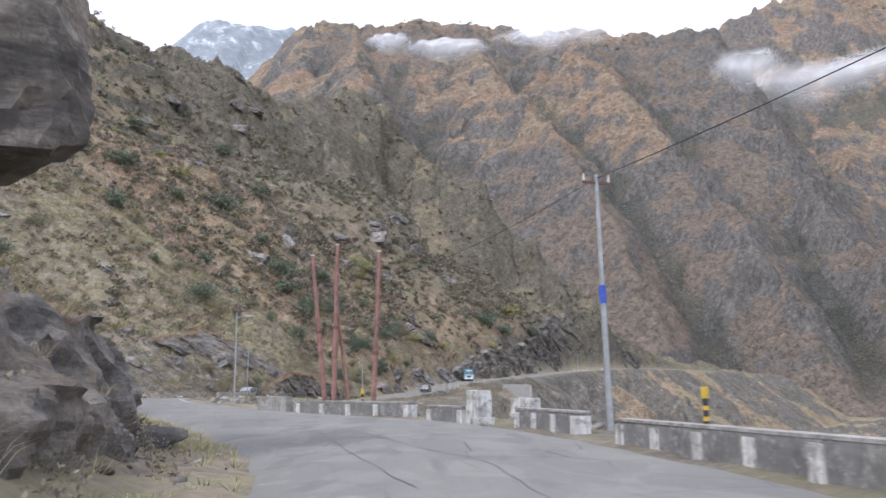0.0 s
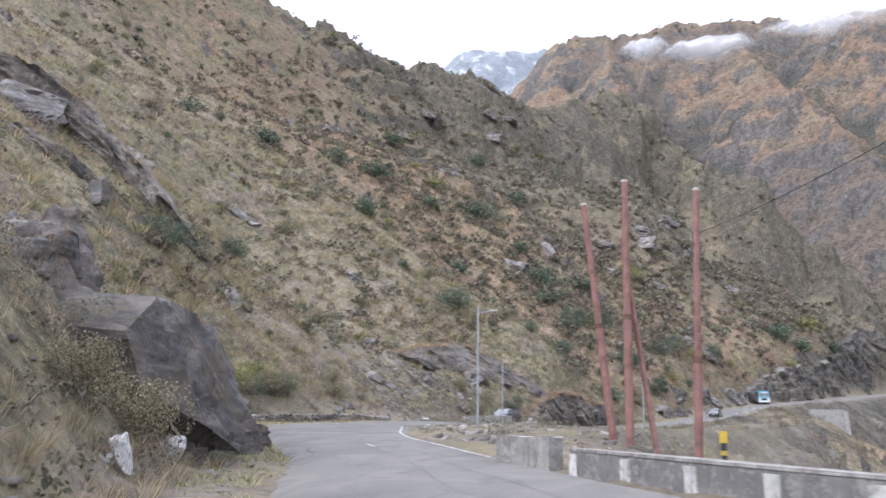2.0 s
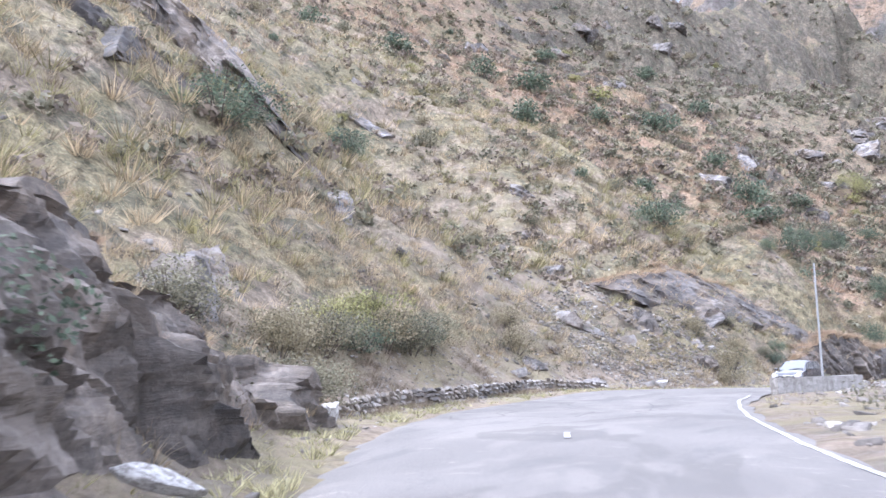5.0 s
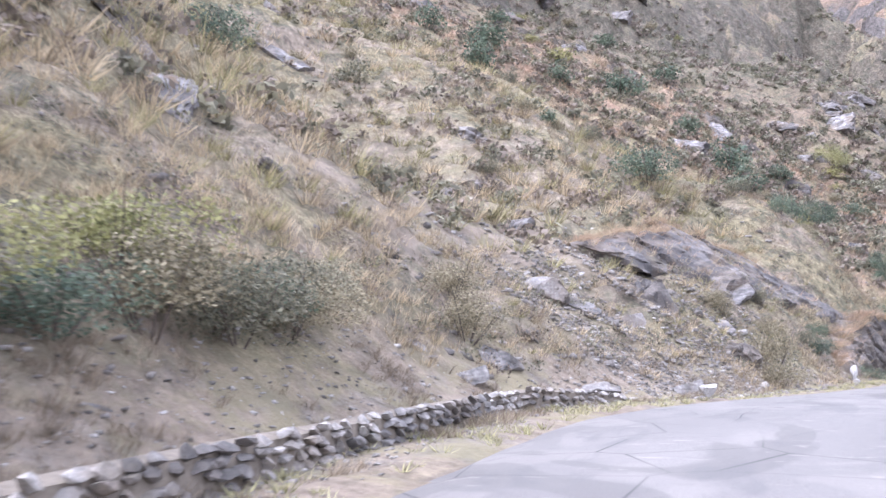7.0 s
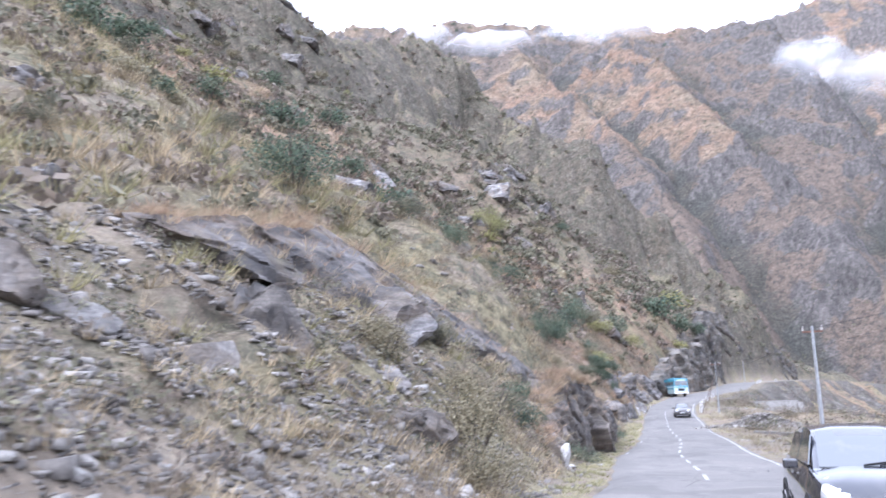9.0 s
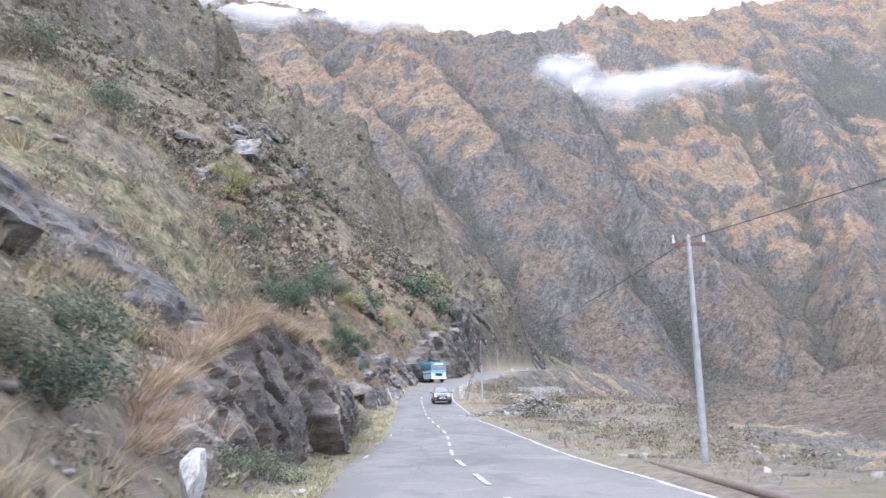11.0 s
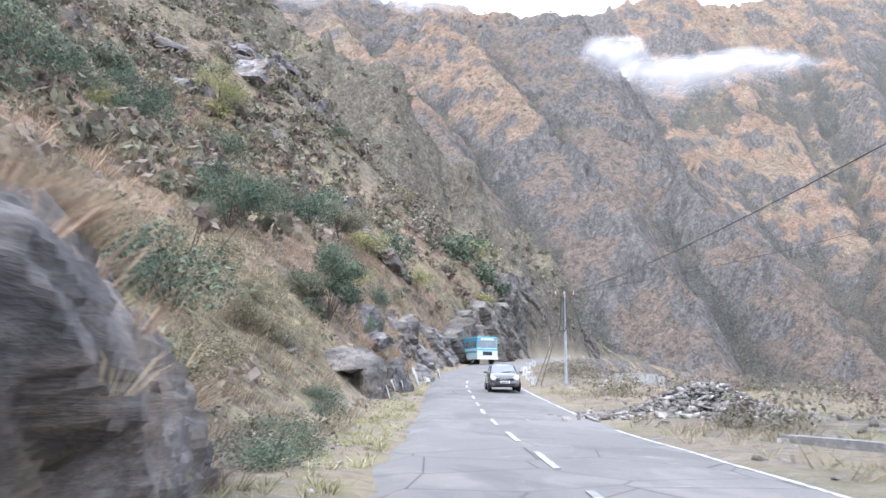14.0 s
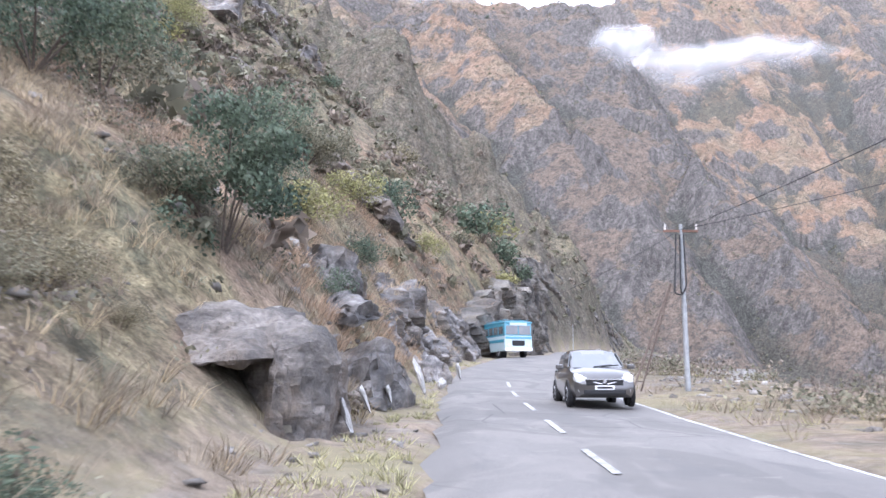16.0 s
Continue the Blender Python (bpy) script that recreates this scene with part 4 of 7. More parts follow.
OUTCROPS = [  # shape, place, half sizes, turn
    (3, (-19.8, 34.6, 4.9), (1.4, 2.2, 2.0), (0, 14, 24)),
    (1, (-12.6, 190.5, 4.6), (2.6, 3.6, 2.8), (0, 20, -14)), (3, (-8.2, 201.5, 4.6), (2.8, 4.2, 3.4), (0, 16, -16)),
]
SLABS = [rock_data("slab", 220 + k, 3, ROCK, cuts=9, rough=0.06, layers=1.6) for k in range(5)]
rng = np.random.default_rng(75)
outcrop_masses = []
for k, at, half, turn in OUTCROPS:
    rock = thing("rock_outcrop", at, "dark grey layered rock outcrop rising beside the road", "rock", "outcrops along the road")
    mass = place(BLOCKS[k], "rock_mass", (0, 0, 0), half, turn)
    mass.parent = rock
    outcrop_masses.append((mass, at))
    for _ in range(4):
        a, q = rng.uniform(-1.4, 1.4), rng.uniform(-0.75, 0.55)
        c = math.sqrt(1 - q * q)
        s = place(SLABS[rng.integers(5)], "slab", (half[0] * 0.78 * c * math.cos(a), half[1] * 0.78 * c * math.sin(a), half[2] * q),
                  (half[0] * rng.uniform(0.22, 0.42), half[1] * rng.uniform(0.25, 0.5), half[2] * rng.uniform(0.14, 0.32)), (turn[0] + rng.uniform(-8, 8), turn[1] + rng.uniform(-8, 8), turn[2] + rng.uniform(-15, 15)))
        s.parent = rock
for k, at, half, turn in [(1, (-10.9, 181.0, 1.1), (1.5, 2.6, 1.5), (0, 0, -14)), (2, (-11.2, 186.0, 3.4), (1.8, 2.3, 1.2), (10, -14, -10)),
                          (3, (-6.6, 192.6, 1.5), (0.95, 1.6, 1.15), (0, 0, -10)), (4, (-12.6, 177.2, 0.8), (1.2, 1.6, 1.0), (0, 8, 30)), (0, (-9.2, 187.0, 1.4), (1.0, 1.7, 0.9), (0, 0, -18)),
                          (3, (-16.9, 166.5, 0.9), (1.0, 1.3, 0.8), (0, 0, 40))]:
    tagged(place(BOULDERS[k], "boulder", at, half, turn), "weathered dark grey boulder at the foot of the slope", "boulder", "boulders by the road")

# ---------------------------------------------------------------- cut rock faces beside the road
def hewn(name, corners, seed, material, edge=0.35, rough=0.12, bed=(0.2, 0.62, 0.75)):
    """A rough-hewn block: the hull of a few corners, broken up along its beds."""
    bm = bmesh.new()
    for p in corners:
        bm.verts.new(p)
    hull = bmesh.ops.convex_hull(bm, input=bm.verts[:])
    bmesh.ops.delete(bm, geom=list({g for g in hull["geom_interior"] + hull["geom_unused"] if isinstance(g, bmesh.types.BMVert)}), context="VERTS")
    for _ in range(7):
        long = [e for e in bm.edges if e.calc_length() > edge]
        if not long:
            break
        bmesh.ops.subdivide_edges(bm, edges=long, cuts=1)
        bmesh.ops.triangulate(bm, faces=[f for f in bm.faces if len(f.verts) > 3])
    bm.normal_update()
    n = Vector(bed).normalized()
    moved = []
    for v in bm.verts:
        q = v.co * 0.9 + Vector((seed * 1.7, 0, 0))
        layer = v.co.dot(n) / 0.55 + 0.8 * noise.noise(q * 0.6)
        step = noise.noise(Vector((math.floor(layer) * 7.3, seed, 0))) + 0.5 * (layer - math.floor(layer) - 0.5)
        moved.append(v.co + v.normal * rough * (1.5 * noise.noise(q * 0.8) + 1.2 * step + 0.8 * noise.noise(q * 2.6) + 0.5 * noise.noise(q * 6.0)))
    for v, co in zip(bm.verts, moved):
        v.co = co
    me = bpy.data.meshes.new(name)
    bm.to_mesh(me)
    bm.free()
    finish(me, 24)
    me.materials.append(material)
    return me


overhang = thing("overhanging_boulder", (-9.6, 14.6, 4.6), "massive dark boulder jutting out of the bank over the verge", "boulder")
new("rock_mass", hewn("rock_mass", [(2.7, -0.7, 1.15), (2.9, 0.4, 1.5), (2.6, -0.9, 4.6), (2.3, 1.2, 4.8), (0.8, -1.5, 1.0), (0.8, 1.8, 1.2), (-2.6, -1.8, 0.6), (-2.6, 2.4, 0.4), (-2.4, -1.6, 4.6), (-2.6, 2.4, 5.0), (0.6, -1.4, 4.9)], 3, DARK_ROCK)).parent = overhang
ledge_spots, brow_spots = [], []


def rock_face(stations, step, seed, material, label, lean=0.3, rough=1.0, dip=0.5, bulge=0.3, depth=3.5, tufts=60, on_ground=False, size=1.0, lift=-0.4, bedded=1.0):
    """A broken wall of rock along a foot line of (x, y, z, height), in lengths that lean on one another."""
    st = np.array(stations, float)
    if on_ground:
        st[:, 2] = [level(x, y) + lift for x, y in st[:, :2]]
    s = np.r_[0, np.cumsum(np.hypot(*np.diff(st[:, :2], axis=0).T))]
    u = np.arange(0, s[-1], step)
    foot = np.stack([np.interp(u, s, st[:, k]) for k in range(4)], 1)
    for _ in range(2 * max(1, int(0.5 / step))):
        foot[1:-1] = (foot[:-2] + 2 * foot[1:-1] + foot[2:]) / 4
    way = np.gradient(foot[:, :2], axis=0)
    way /= np.linalg.norm(way, axis=1, keepdims=True)
    out = np.stack([way[:, 1], -way[:, 0]], 1)
    top = foot[:, 3] + 0.5 * fbm(u * 3 + seed, u * 0 + seed, 5 * size, 4, seed) * np.minimum(foot[:, 3], 3 * size)
    rise, over = int(max(st[:, 3]) / step) + 4, int(depth / step * 0.7) + 3
    w = np.r_[np.linspace(-0.12, 1, rise), np.ones(over)]
    back = np.r_[np.zeros(rise), np.linspace(0, 1, over + 1)[1:] ** 1.2 * depth]
    U, Wv = np.meshgrid(u, w)
    B = np.repeat(back[:, None], len(u), 1)
    Z = Wv * top[None] - 0.25 * (Wv < 0)
    run = Z + B
    U, run = U / size, run / size
    wob = fbm(U * 0.5 + seed, run * 0.5, 1.6, 3, seed + 7) * 1.3
    tu, tz = U * math.cos(dip) - run * math.sin(dip) + wob, run * math.cos(dip) + U * math.sin(dip) + wob
    bed = tz / 0.62 + 0.5 * fbm(tu, tz, 3.0, 2, seed + 11)
    lying = np.floor(bed)
    blocks = 1.25 * facets(tu * 0.5, tz, 2.2, seed) + 0.55 * facets(tu * 0.6, tz, 0.95, seed + 20)
    blocks[1:-1] = (blocks[:-2] + 2 * blocks[1:-1] + blocks[2:]) / 4
    push = blocks + bedded * (0.30 * (lattice(lying, lying * 0, seed) - 0.5) + 0.26 * (bed - lying - 0.5) * (0.3 + lattice(lying, lying * 0, seed + 3)))
    push = size * rough * (push + 0.26 * facets(tu * 0.6, tz, 0.40, seed + 40) + 0.20 * fbm(U, run, 0.7, 4, seed + 60, True))
    push *= smooth(np.minimum(u, u[-1] - u) / size)[None]
    drop = np.where(B > 0, push * smooth(B / 1.2 / size), 0)
    push = push * (1 - smooth(B / 1.2 / size)) + size * bulge * np.sin(math.pi * np.clip(Wv, 0, 1)) * np.minimum(top / size, 3)[None] / 3
    off = push - lean * np.maximum(Z, 0) - B
    X, Y = foot[None, :, 0] + out[None, :, 0] * off, foot[None, :, 1] + out[None, :, 1] * off
    Zw = foot[None, :, 2] + Z + 0.4 * drop - 0.05 * B
    ob = thing("rock_outcrop", (0, 0, 0), label, "rock", "outcrops along the road")
    ob.location = (foot[len(u) // 2, 0], foot[len(u) // 2, 1], foot[len(u) // 2, 2])
    length = max(8, int(4.5 / step if step < 0.3 else 18 * size / step))
    rng_ = np.random.default_rng(seed)
    for a in range(0, len(u) - 4, length):
        b = len(u) if a + 2 * length > len(u) - 4 and a + length >= len(u) - 4 else min(len(u), a + length + 1)
        n = b - a
        i = (np.arange(len(w) - 1)[:, None] * n + np.arange(n - 1)[None]).ravel()
        co = np.stack([X[:, a:b], Y[:, a:b], Zw[:, a:b]], -1).reshape(-1, 3)
        piece = mesh_object("rock_mass", co - np.array(ob.location), np.stack([i, i + 1, i + n + 1, i + n], 1), material, ob)
        finish(piece.data, 22)
        flat = [k for k, v in enumerate(piece.data.vertices) if v.normal.z > 0.5]
        if flat:
            ledge_spots.extend(co[k] for k in rng_.choice(flat, max(2, int(tufts * n / len(u)))))
    rim = np.stack([X[rise - 2:rise + 3], Y[rise - 2:rise + 3], Zw[rise - 2:rise + 3]], -1).reshape(-1, 3)
    brow_spots.extend(rim[k] for k in rng_.integers(0, len(rim), tufts))


rock_face([(-3.9, 2, 0.05, 2.0), (-4.7, 8, 0.1, 2.6), (-5.2, 12, 0.2, 2.7), (-5.7, 16.0, 0.25, 2.1), (-6.5, 17.6, 0.3, 1.8), (-8.4, 20, 0.3, 1.9), (-10.2, 23, 0.4, 1.6), (-12.0, 27, 0.45, 1.0), (-13.2, 30, 0.5, 0.1)],
          0.11, 801, CRAG_ROCK, "crumbling dark bank of broken rock and earth with dry grass", 0.25, 0.7, 0.5, 0.2, 3.0, 130, bedded=0.3)
leaning_slab = thing("leaning_slab", (-16.78, 37.27, 1.14), "big dark leaning slab of bare slate by the road", "rock", "outcrops along the road")
new("rock_mass", hewn("rock_mass", [(0.8, 4.0, -1.3), (0.75, 4.0, -0.6), (-0.25, 4.3, 1.0), (-0.45, 3.6, 2.3), (-0.45, 2.4, 3.35), (0.25, -0.3, 3.85), (0.95, -2.5, 3.75), (1.5, -4.3, 2.7), (1.95, -4.0, 1.2), (1.75, -0.8, 0.25),
                                    (-3.4, 3.4, 2.0), (-3.2, -3.0, 4.4), (-2.0, -4.6, 3.0), (-1.6, 4.4, -0.9), (-1.2, -4.6, 0.6), (-0.6, -1.0, -0.8)], 5, SLATE, 0.2, 0.10, (0.2, 0.62, 0.75))).parent = leaning_slab
new("foot_mass", hewn("foot_mass", [(1.15, 3.4, -1.2), (0.95, 3.4, 0.2), (0.95, -0.6, -1.2), (0.75, -0.6, 0.9), (0.9, -3.8, 0.0), (0.6, -3.9, 1.6), (-1.5, 3.4, -1.2), (-1.5, 3.4, 0.6), (-1.5, -3.8, -0.5), (-1.5, -3.8, 1.8)], 9, SLATE, 0.25, 0.12)).parent = leaning_slab
leaning_slab.scale = (0.84, 0.84, 0.84)
crag_tooth = thing("rock_tooth", (-19.7, 36.2, 4.2), "upright brown tooth of rock standing above the slab", "rock", "outcrops along the road")
new("rock_mass", hewn("rock_mass", [(0.95, 0.9, -0.6), (0.9, -1.1, -0.8), (-1.2, -1.4, -0.8), (-1.2, 1.3, -0.6), (0.75, 0.5, 1.3), (0.5, -0.8, 1.7), (-0.8, -0.9, 2.0), (-0.6, 0.6, 2.1), (0.1, 0.1, 2.85), (-0.3, -0.5, 2.7)], 12, CRAG_ROCK, 0.2, 0.14, (0.5, 0.7, 0.3))).parent = crag_tooth
rock_face([(-16.9, 41.0, 0.6, 1.9), (-18.6, 43.6, 0.65, 2.3), (-20.6, 46.4, 0.7, 3.0), (-22.8, 49.6, 0.8, 3.5), (-25.0, 53.0, 0.9, 3.4), (-27.0, 56.4, 0.9, 2.6), (-28.6, 59.4, 0.9, 1.0), (-29.4, 61.2, 0.9, 0.1)],
          0.10, 821, DARK_ROCK, "dark ledges of layered rock along the bend", 0.5, 0.75, 0.55, 0.1, 4.0, 40)
rock_face([(-26.0, 113, -0.3, 0.2), (-25.0, 118, -0.4, 1.8), (-23.8, 123.5, -0.5, 3.4), (-22.0, 129.5, -0.55, 4.4), (-20.5, 134, -0.57, 3.9), (-20.6, 136.2, -0.58, 3.0), (-22.0, 137.8, -0.58, 0.6)],
          0.10, 831, DARK_ROCK, "brown craggy rock face overhung with rusty grass", 0.28, 0.6, 0.7, 0.45, 4.5, 260)
rock_face([(-21.4, 134.4, -0.57, 0.2), (-20.3, 136.2, -0.58, 3.3), (-19.7, 138.6, -0.58, 3.3), (-19.1, 142.6, -0.58, 3.5), (-18.4, 145.6, -0.56, 3.1), (-18.6, 147.2, -0.5, 1.2), (-20.2, 148.4, -0.4, 0.1)],
          0.10, 836, SLATE, "black smooth rock face jutting out towards the road", 0.24, 0.5, 0.7, 0.45, 4.5, 180)
rock_face([(-38.0, 105.5, 0, 0.2), (-34.0, 109.5, 0, 2.6), (-31.0, 113.5, 0, 4.0), (-28.6, 118.5, 0, 4.4), (-26.6, 123.5, 0, 4.2), (-24.8, 129, 0, 2.8), (-23.4, 133, 0, 0.2)],
          0.14, 861, SLATE, "sloping dark slabs of rock among dry grass", 1.2, 0.5, 0.3, 0.3, 2.0, 200, True, 1.2, 0.2)
rock_face([(-69.5, 72.0, 0, 1.5), (-66.0, 75.0, 0, 4.2), (-61.5, 78.5, 0, 4.6), (-57.0, 80.8, 0, 3.6), (-52.5, 82.6, 0, 2.4), (-47.0, 85.0, 0, 0.2)],
          0.25, 871, DARK_ROCK, "dark overhanging rock band running down the hillside", 0.45, 0.7, 0.25, 0.3, 3.0, 30, True, 1.4, 0.0)
rock_face([(-59.5, 68.5, 0, 0.3), (-57.0, 70.6, 0, 1.5), (-54.5, 73.0, 0, 1.8), (-52.0, 76.5, 0, 1.4), (-50.0, 79.5, 0, 0.2)],
          0.22, 876, DARK_ROCK, "low dark rock step in the dry grass", 0.5, 0.7, 0.25, 0.2, 2.0, 20, True, 1.0, 0.0)
rock_face([(-13.8, 179.0, 0.3, 0.2), (-11.6, 182.5, 0.6, 2.0), (-9.6, 187.0, 0.9, 2.8), (-7.6, 193.0, 1.3, 2.6), (-5.2, 200.0, 1.7, 3.6), (-2.4, 209.0, 2.4, 4.4), (1.0, 217.0, 2.9, 4.0), (3.0, 222.0, 3.1, 2.0)],
          0.16, 841, ROCK, "dark broken rocks piled along the roadside", 0.7, 1.0, 0.5, 0.2, 4.0, 120, bedded=0.3)
weathered = thing("weathered_rock", (-13.2, 174.2, 0.1), "big weathered brown rock with a hollow beneath it", "rock", "outcrops along the road")
for name, seed, corners in (("near_mass", 21, [(-3.4, -0.7, -0.3), (-1.15, -1.1, -0.3), (-2.9, -1.0, 1.2), (-1.3, -1.0, 1.6), (-3.4, 3.0, 2.0), (-1.6, 3.0, 2.0), (-3.4, 3.0, -0.3), (-1.5, 3.0, -0.3)]),
                            ("far_mass", 24, [(0.1, -2.0, -0.3), (1.1, -1.1, -0.3), (1.7, 1.4, -0.3), (1.8, 4.0, -0.3), (0.1, -1.75, 1.7), (0.95, -0.9, 1.8), (1.5, 1.4, 1.5), (1.6, 3.8, 1.1), (0.2, -0.6, 2.3), (0.7, 2.4, 2.2), (-2.0, 4.0, 2.3), (-2.0, 4.0, -0.3), (-0.5, -0.6, -0.3)]),
                            ("cap_mass", 27, [(-3.3, -0.8, 1.2), (-1.6, -1.4, 1.4), (-0.3, -1.8, 1.5), (0.9, -0.9, 1.6), (-2.5, -0.2, 2.15), (-0.7, -0.6, 2.5), (0.6, -0.2, 2.35), (-3.4, 3.0, 2.6), (0.2, 3.4, 2.4), (-3.4, 3.0, 1.0), (0.2, 3.4, 1.0)])):
    new(name, hewn(name, corners, seed, CRAG_ROCK, 0.2, 0.13)).parent = weathered
ledge_spots.extend((a, b, 2.45) for a, b in np.random.default_rng(845).uniform((-16.2, 174.6), (-13.2, 177.4), (40, 2)))
rock_face([(1.5, 222, 3.0, 2), (9.0, 236, 3.7, 6.5), (18.0, 256, 4.5, 8.5), (26.0, 278, 5.5, 9.5), (33.5, 300, 6.5, 12), (41.0, 320, 7.2, 17), (48.5, 338, 7.6, 22), (60.0, 354, 8.0, 23), (73.5, 368, 8.6, 18), (92.0, 398, 8.8, 8), (108, 428, 9.0, 0.5)],
          0.40, 851, SPUR_ROCK, "steep grey cut slope of slabby rock above the far road", 0.24, 0.6, 0.75, 0.1, 6.0, 160, False, 2.2)

# rocks lying on the hillside: shape, place, half sizes, turn
for k, at, half, turn in [(0, (-69.0, 122.8, 32.6), (4.6, 2.0, 2.2), (25, 30, 35)), (1, (-44.8, 191.0, 33.0), (4.2, 3.0, 3.0), (10, 25, 20)), (2, (-65.5, 77.0, 30.0), (7.5, 4.2, 3.4), (0, 32, -50)),
                          (3, (-70.5, 99.0, 32.6), (5.8, 2.4, 2.2), (10, 30, -40)), (4, (-57.9, 113.0, 15.8), (2.8, 1.6, 0.8), (0, 22, -30)), (0, (-47.5, 107.0, 13.0), (1.35, 1.2, 1.0), (0, 0, 20)),
                          (1, (-52.0, 124.0, 19.6), (2.6, 1.5, 0.9), (0, 22, -30)), (2, (-74.0, 176.0, 48.0), (2.0, 1.6, 1.6), (0, 20, 0)), (3, (-61.0, 68.0, 21.0), (4.4, 2.4, 2.0), (0, 30, -50)),
                          (4, (-53.0, 74.0, 17.0), (4.0, 2.0, 1.4), (0, 28, -50)), (1, (-38.0, 66.0, 7.5), (2.4, 1.6, 1.3), (0, 25, -50)), (2, (-46.5, 84.5, 11.0), (3.8, 1.2, 1.0), (0, 30, -48))]:
    z = level(at[0], at[1]) - half[2] * 0.25
    tagged(place(BOULDERS[k], "hillside_rock", (at[0], at[1], z), half, turn), "tilted grey rock slab standing out of dry grass", "rock", "rocks on the hillside")
for k, at, half, turn in [(0, (-37.4, 98.9, 3.6), (1.7, 1.2, 1.1), (0, 24, 30)), (1, (-36.0, 99.4, 2.6), (1.2, 0.8, 0.6), (0, 20, 10)), (2, (-33.1, 105.0, 2.5), (0.55, 0.5, 0.4), (0, 0, 0)),
                          (3, (-34.6, 83.6, 1.6), (0.65, 0.5, 0.35), (0, 0, 30)), (0, (-36.0, 83.0, 2.5), (0.5, 0.45, 0.4), (0, 0, 70)), (1, (-34.8, 86.0, 1.9), (1.2, 0.5, 0.5), (0, 30, 60)),
                          (2, (-32.6, 88.9, 0.95), (0.95, 0.6, 0.3), (0, 0, 15)), (3, (-43.4, 99.7, 8.0), (0.75, 0.6, 0.35), (0, 10, 0)), (0, (-44.5, 101.5, 9.0), (0.8, 0.4, 0.25), (0, 14, 20)),
                          (1, (-43.1, 334.9, 82.0), (3.2, 3.0, 4.2), (0, 0, 10)), (2, (-32.0, 101.3, 2.0), (0.5, 0.45, 0.35), (0, 0, 0)), (3, (-30.5, 94.2, 0.75), (0.55, 0.4, 0.3), (0, 0, 20)), (2, (-37.0, 97.4, level(-37.0, 97.4) + 0.3), (1.4, 0.9, 0.8), (8, 22, -20)), (0, (-35.3, 97.8, level(-35.3, 97.8) + 0.1), (1.1, 0.7, 0.45), (0, 15, 10)), (3, (-34.0, 100.4, level(-34.0, 100.4) + 0.15), (0.8, 0.6, 0.5), (0, 10, 60)),
                          (0, (-32.9, 90.4, 0.9), (0.8, 0.5, 0.25), (0, 0, 50)), (1, (-38.5, 103.0, 5.0), (0.9, 0.7, 0.5), (0, 20, 50)), (2, (-20.6, 45.2, 0.85), (0.5, 0.35, 0.16), (0, 0, 20)),
                          (3, (-17.0, 156.9, -0.2), (0.55, 0.3, 0.14), (0, 0, 60)), (1, (-34.6, 70.4, 1.6), (1.0, 0.5, 0.3), (0, 8, 70))]:
    tagged(place(PALE_BOULDERS[k], "pale_stone", at, half, turn), "pale broken stone lying on the slope", "stone", "loose stones on the slope")
# whitewashed stones that mark the edge of the road, and thin leaning ones added in place of paint streaks on the rocks
for k, at, half, turn in [(0, (-15.05, 35.0, 1.0), (0.44, 0.36, 0.5), (0, 0, 30)), (1, (-12.95, 30.7, 1.15), (0.2, 0.2, 0.6), (0, -20, 0)), (2, (-11.6, 26.4, 1.35), (0.22, 0.2, 0.26), (0, 0, 0)), (0, (-10.7, 24.2, 1.5), (0.17, 0.16, 0.2), (0, 0, 50)),
                          (1, (-28.9, 60.9, 1.2), (0.28, 0.24, 0.45), (0, 0, 0)), (2, (-23.7, 51.4, 1.15), (0.55, 0.16, 0.14), (0, 22, 70)), (0, (-25.4, 53.6, 1.1), (0.6, 0.18, 0.14), (0, 12, 60)),
                          (2, (-24.4, 127.6, 0.2), (0.26, 0.24, 0.45), (0, 0, 0)), (0, (-24.8, 116.0, 0.45), (0.27, 0.24, 0.85), (0, 4, 20)), (1, (-24.75, 115.2, -0.1), (0.26, 0.22, 0.36), (0, 0, 50)), (1, (-29.6, 92.4, 0.75), (0.52, 0.4, 0.38), (0, 0, 0)),
                          # the thin tilted ones here stand in for white streaks painted on rock
                          (2, (-16.5, 162.6, 0.3), (0.12, 0.22, 0.55), (0, -38, 10)), (0, (-11.75, 174.4, 0.7), (0.10, 0.16, 0.66), (0, -20, 0)), (1, (-11.2, 176.4, 0.95), (0.10, 0.15, 0.55), (0, -22, 0)), (1, (-10.3, 179.2, 1.0), (0.12, 0.2, 0.4), (0, -16, 0)),
                          (2, (-8.4, 185.6, 1.5), (0.13, 0.2, 0.72), (0, -20, 0)), (0, (-9.6, 183.4, 1.5), (0.22, 0.2, 0.26), (0, 0, 0)), (1, (-5.4, 193.2, 1.8), (0.16, 0.22, 0.62), (0, -14, 0)), (2, (-6.9, 189.2, 1.2), (0.2, 0.18, 0.24), (0, 0, 0)),
                          (0, (-23.8, 123.2, 0.1), (0.26, 0.22, 0.4), (0, 0, 0))]:
    tagged(place(WHITE_STONES[k], "painted_stone", at, half, turn), "whitewashed stone at the road edge, thin leaning ones added for paint streaks on rock", "stone", "white marker stones")

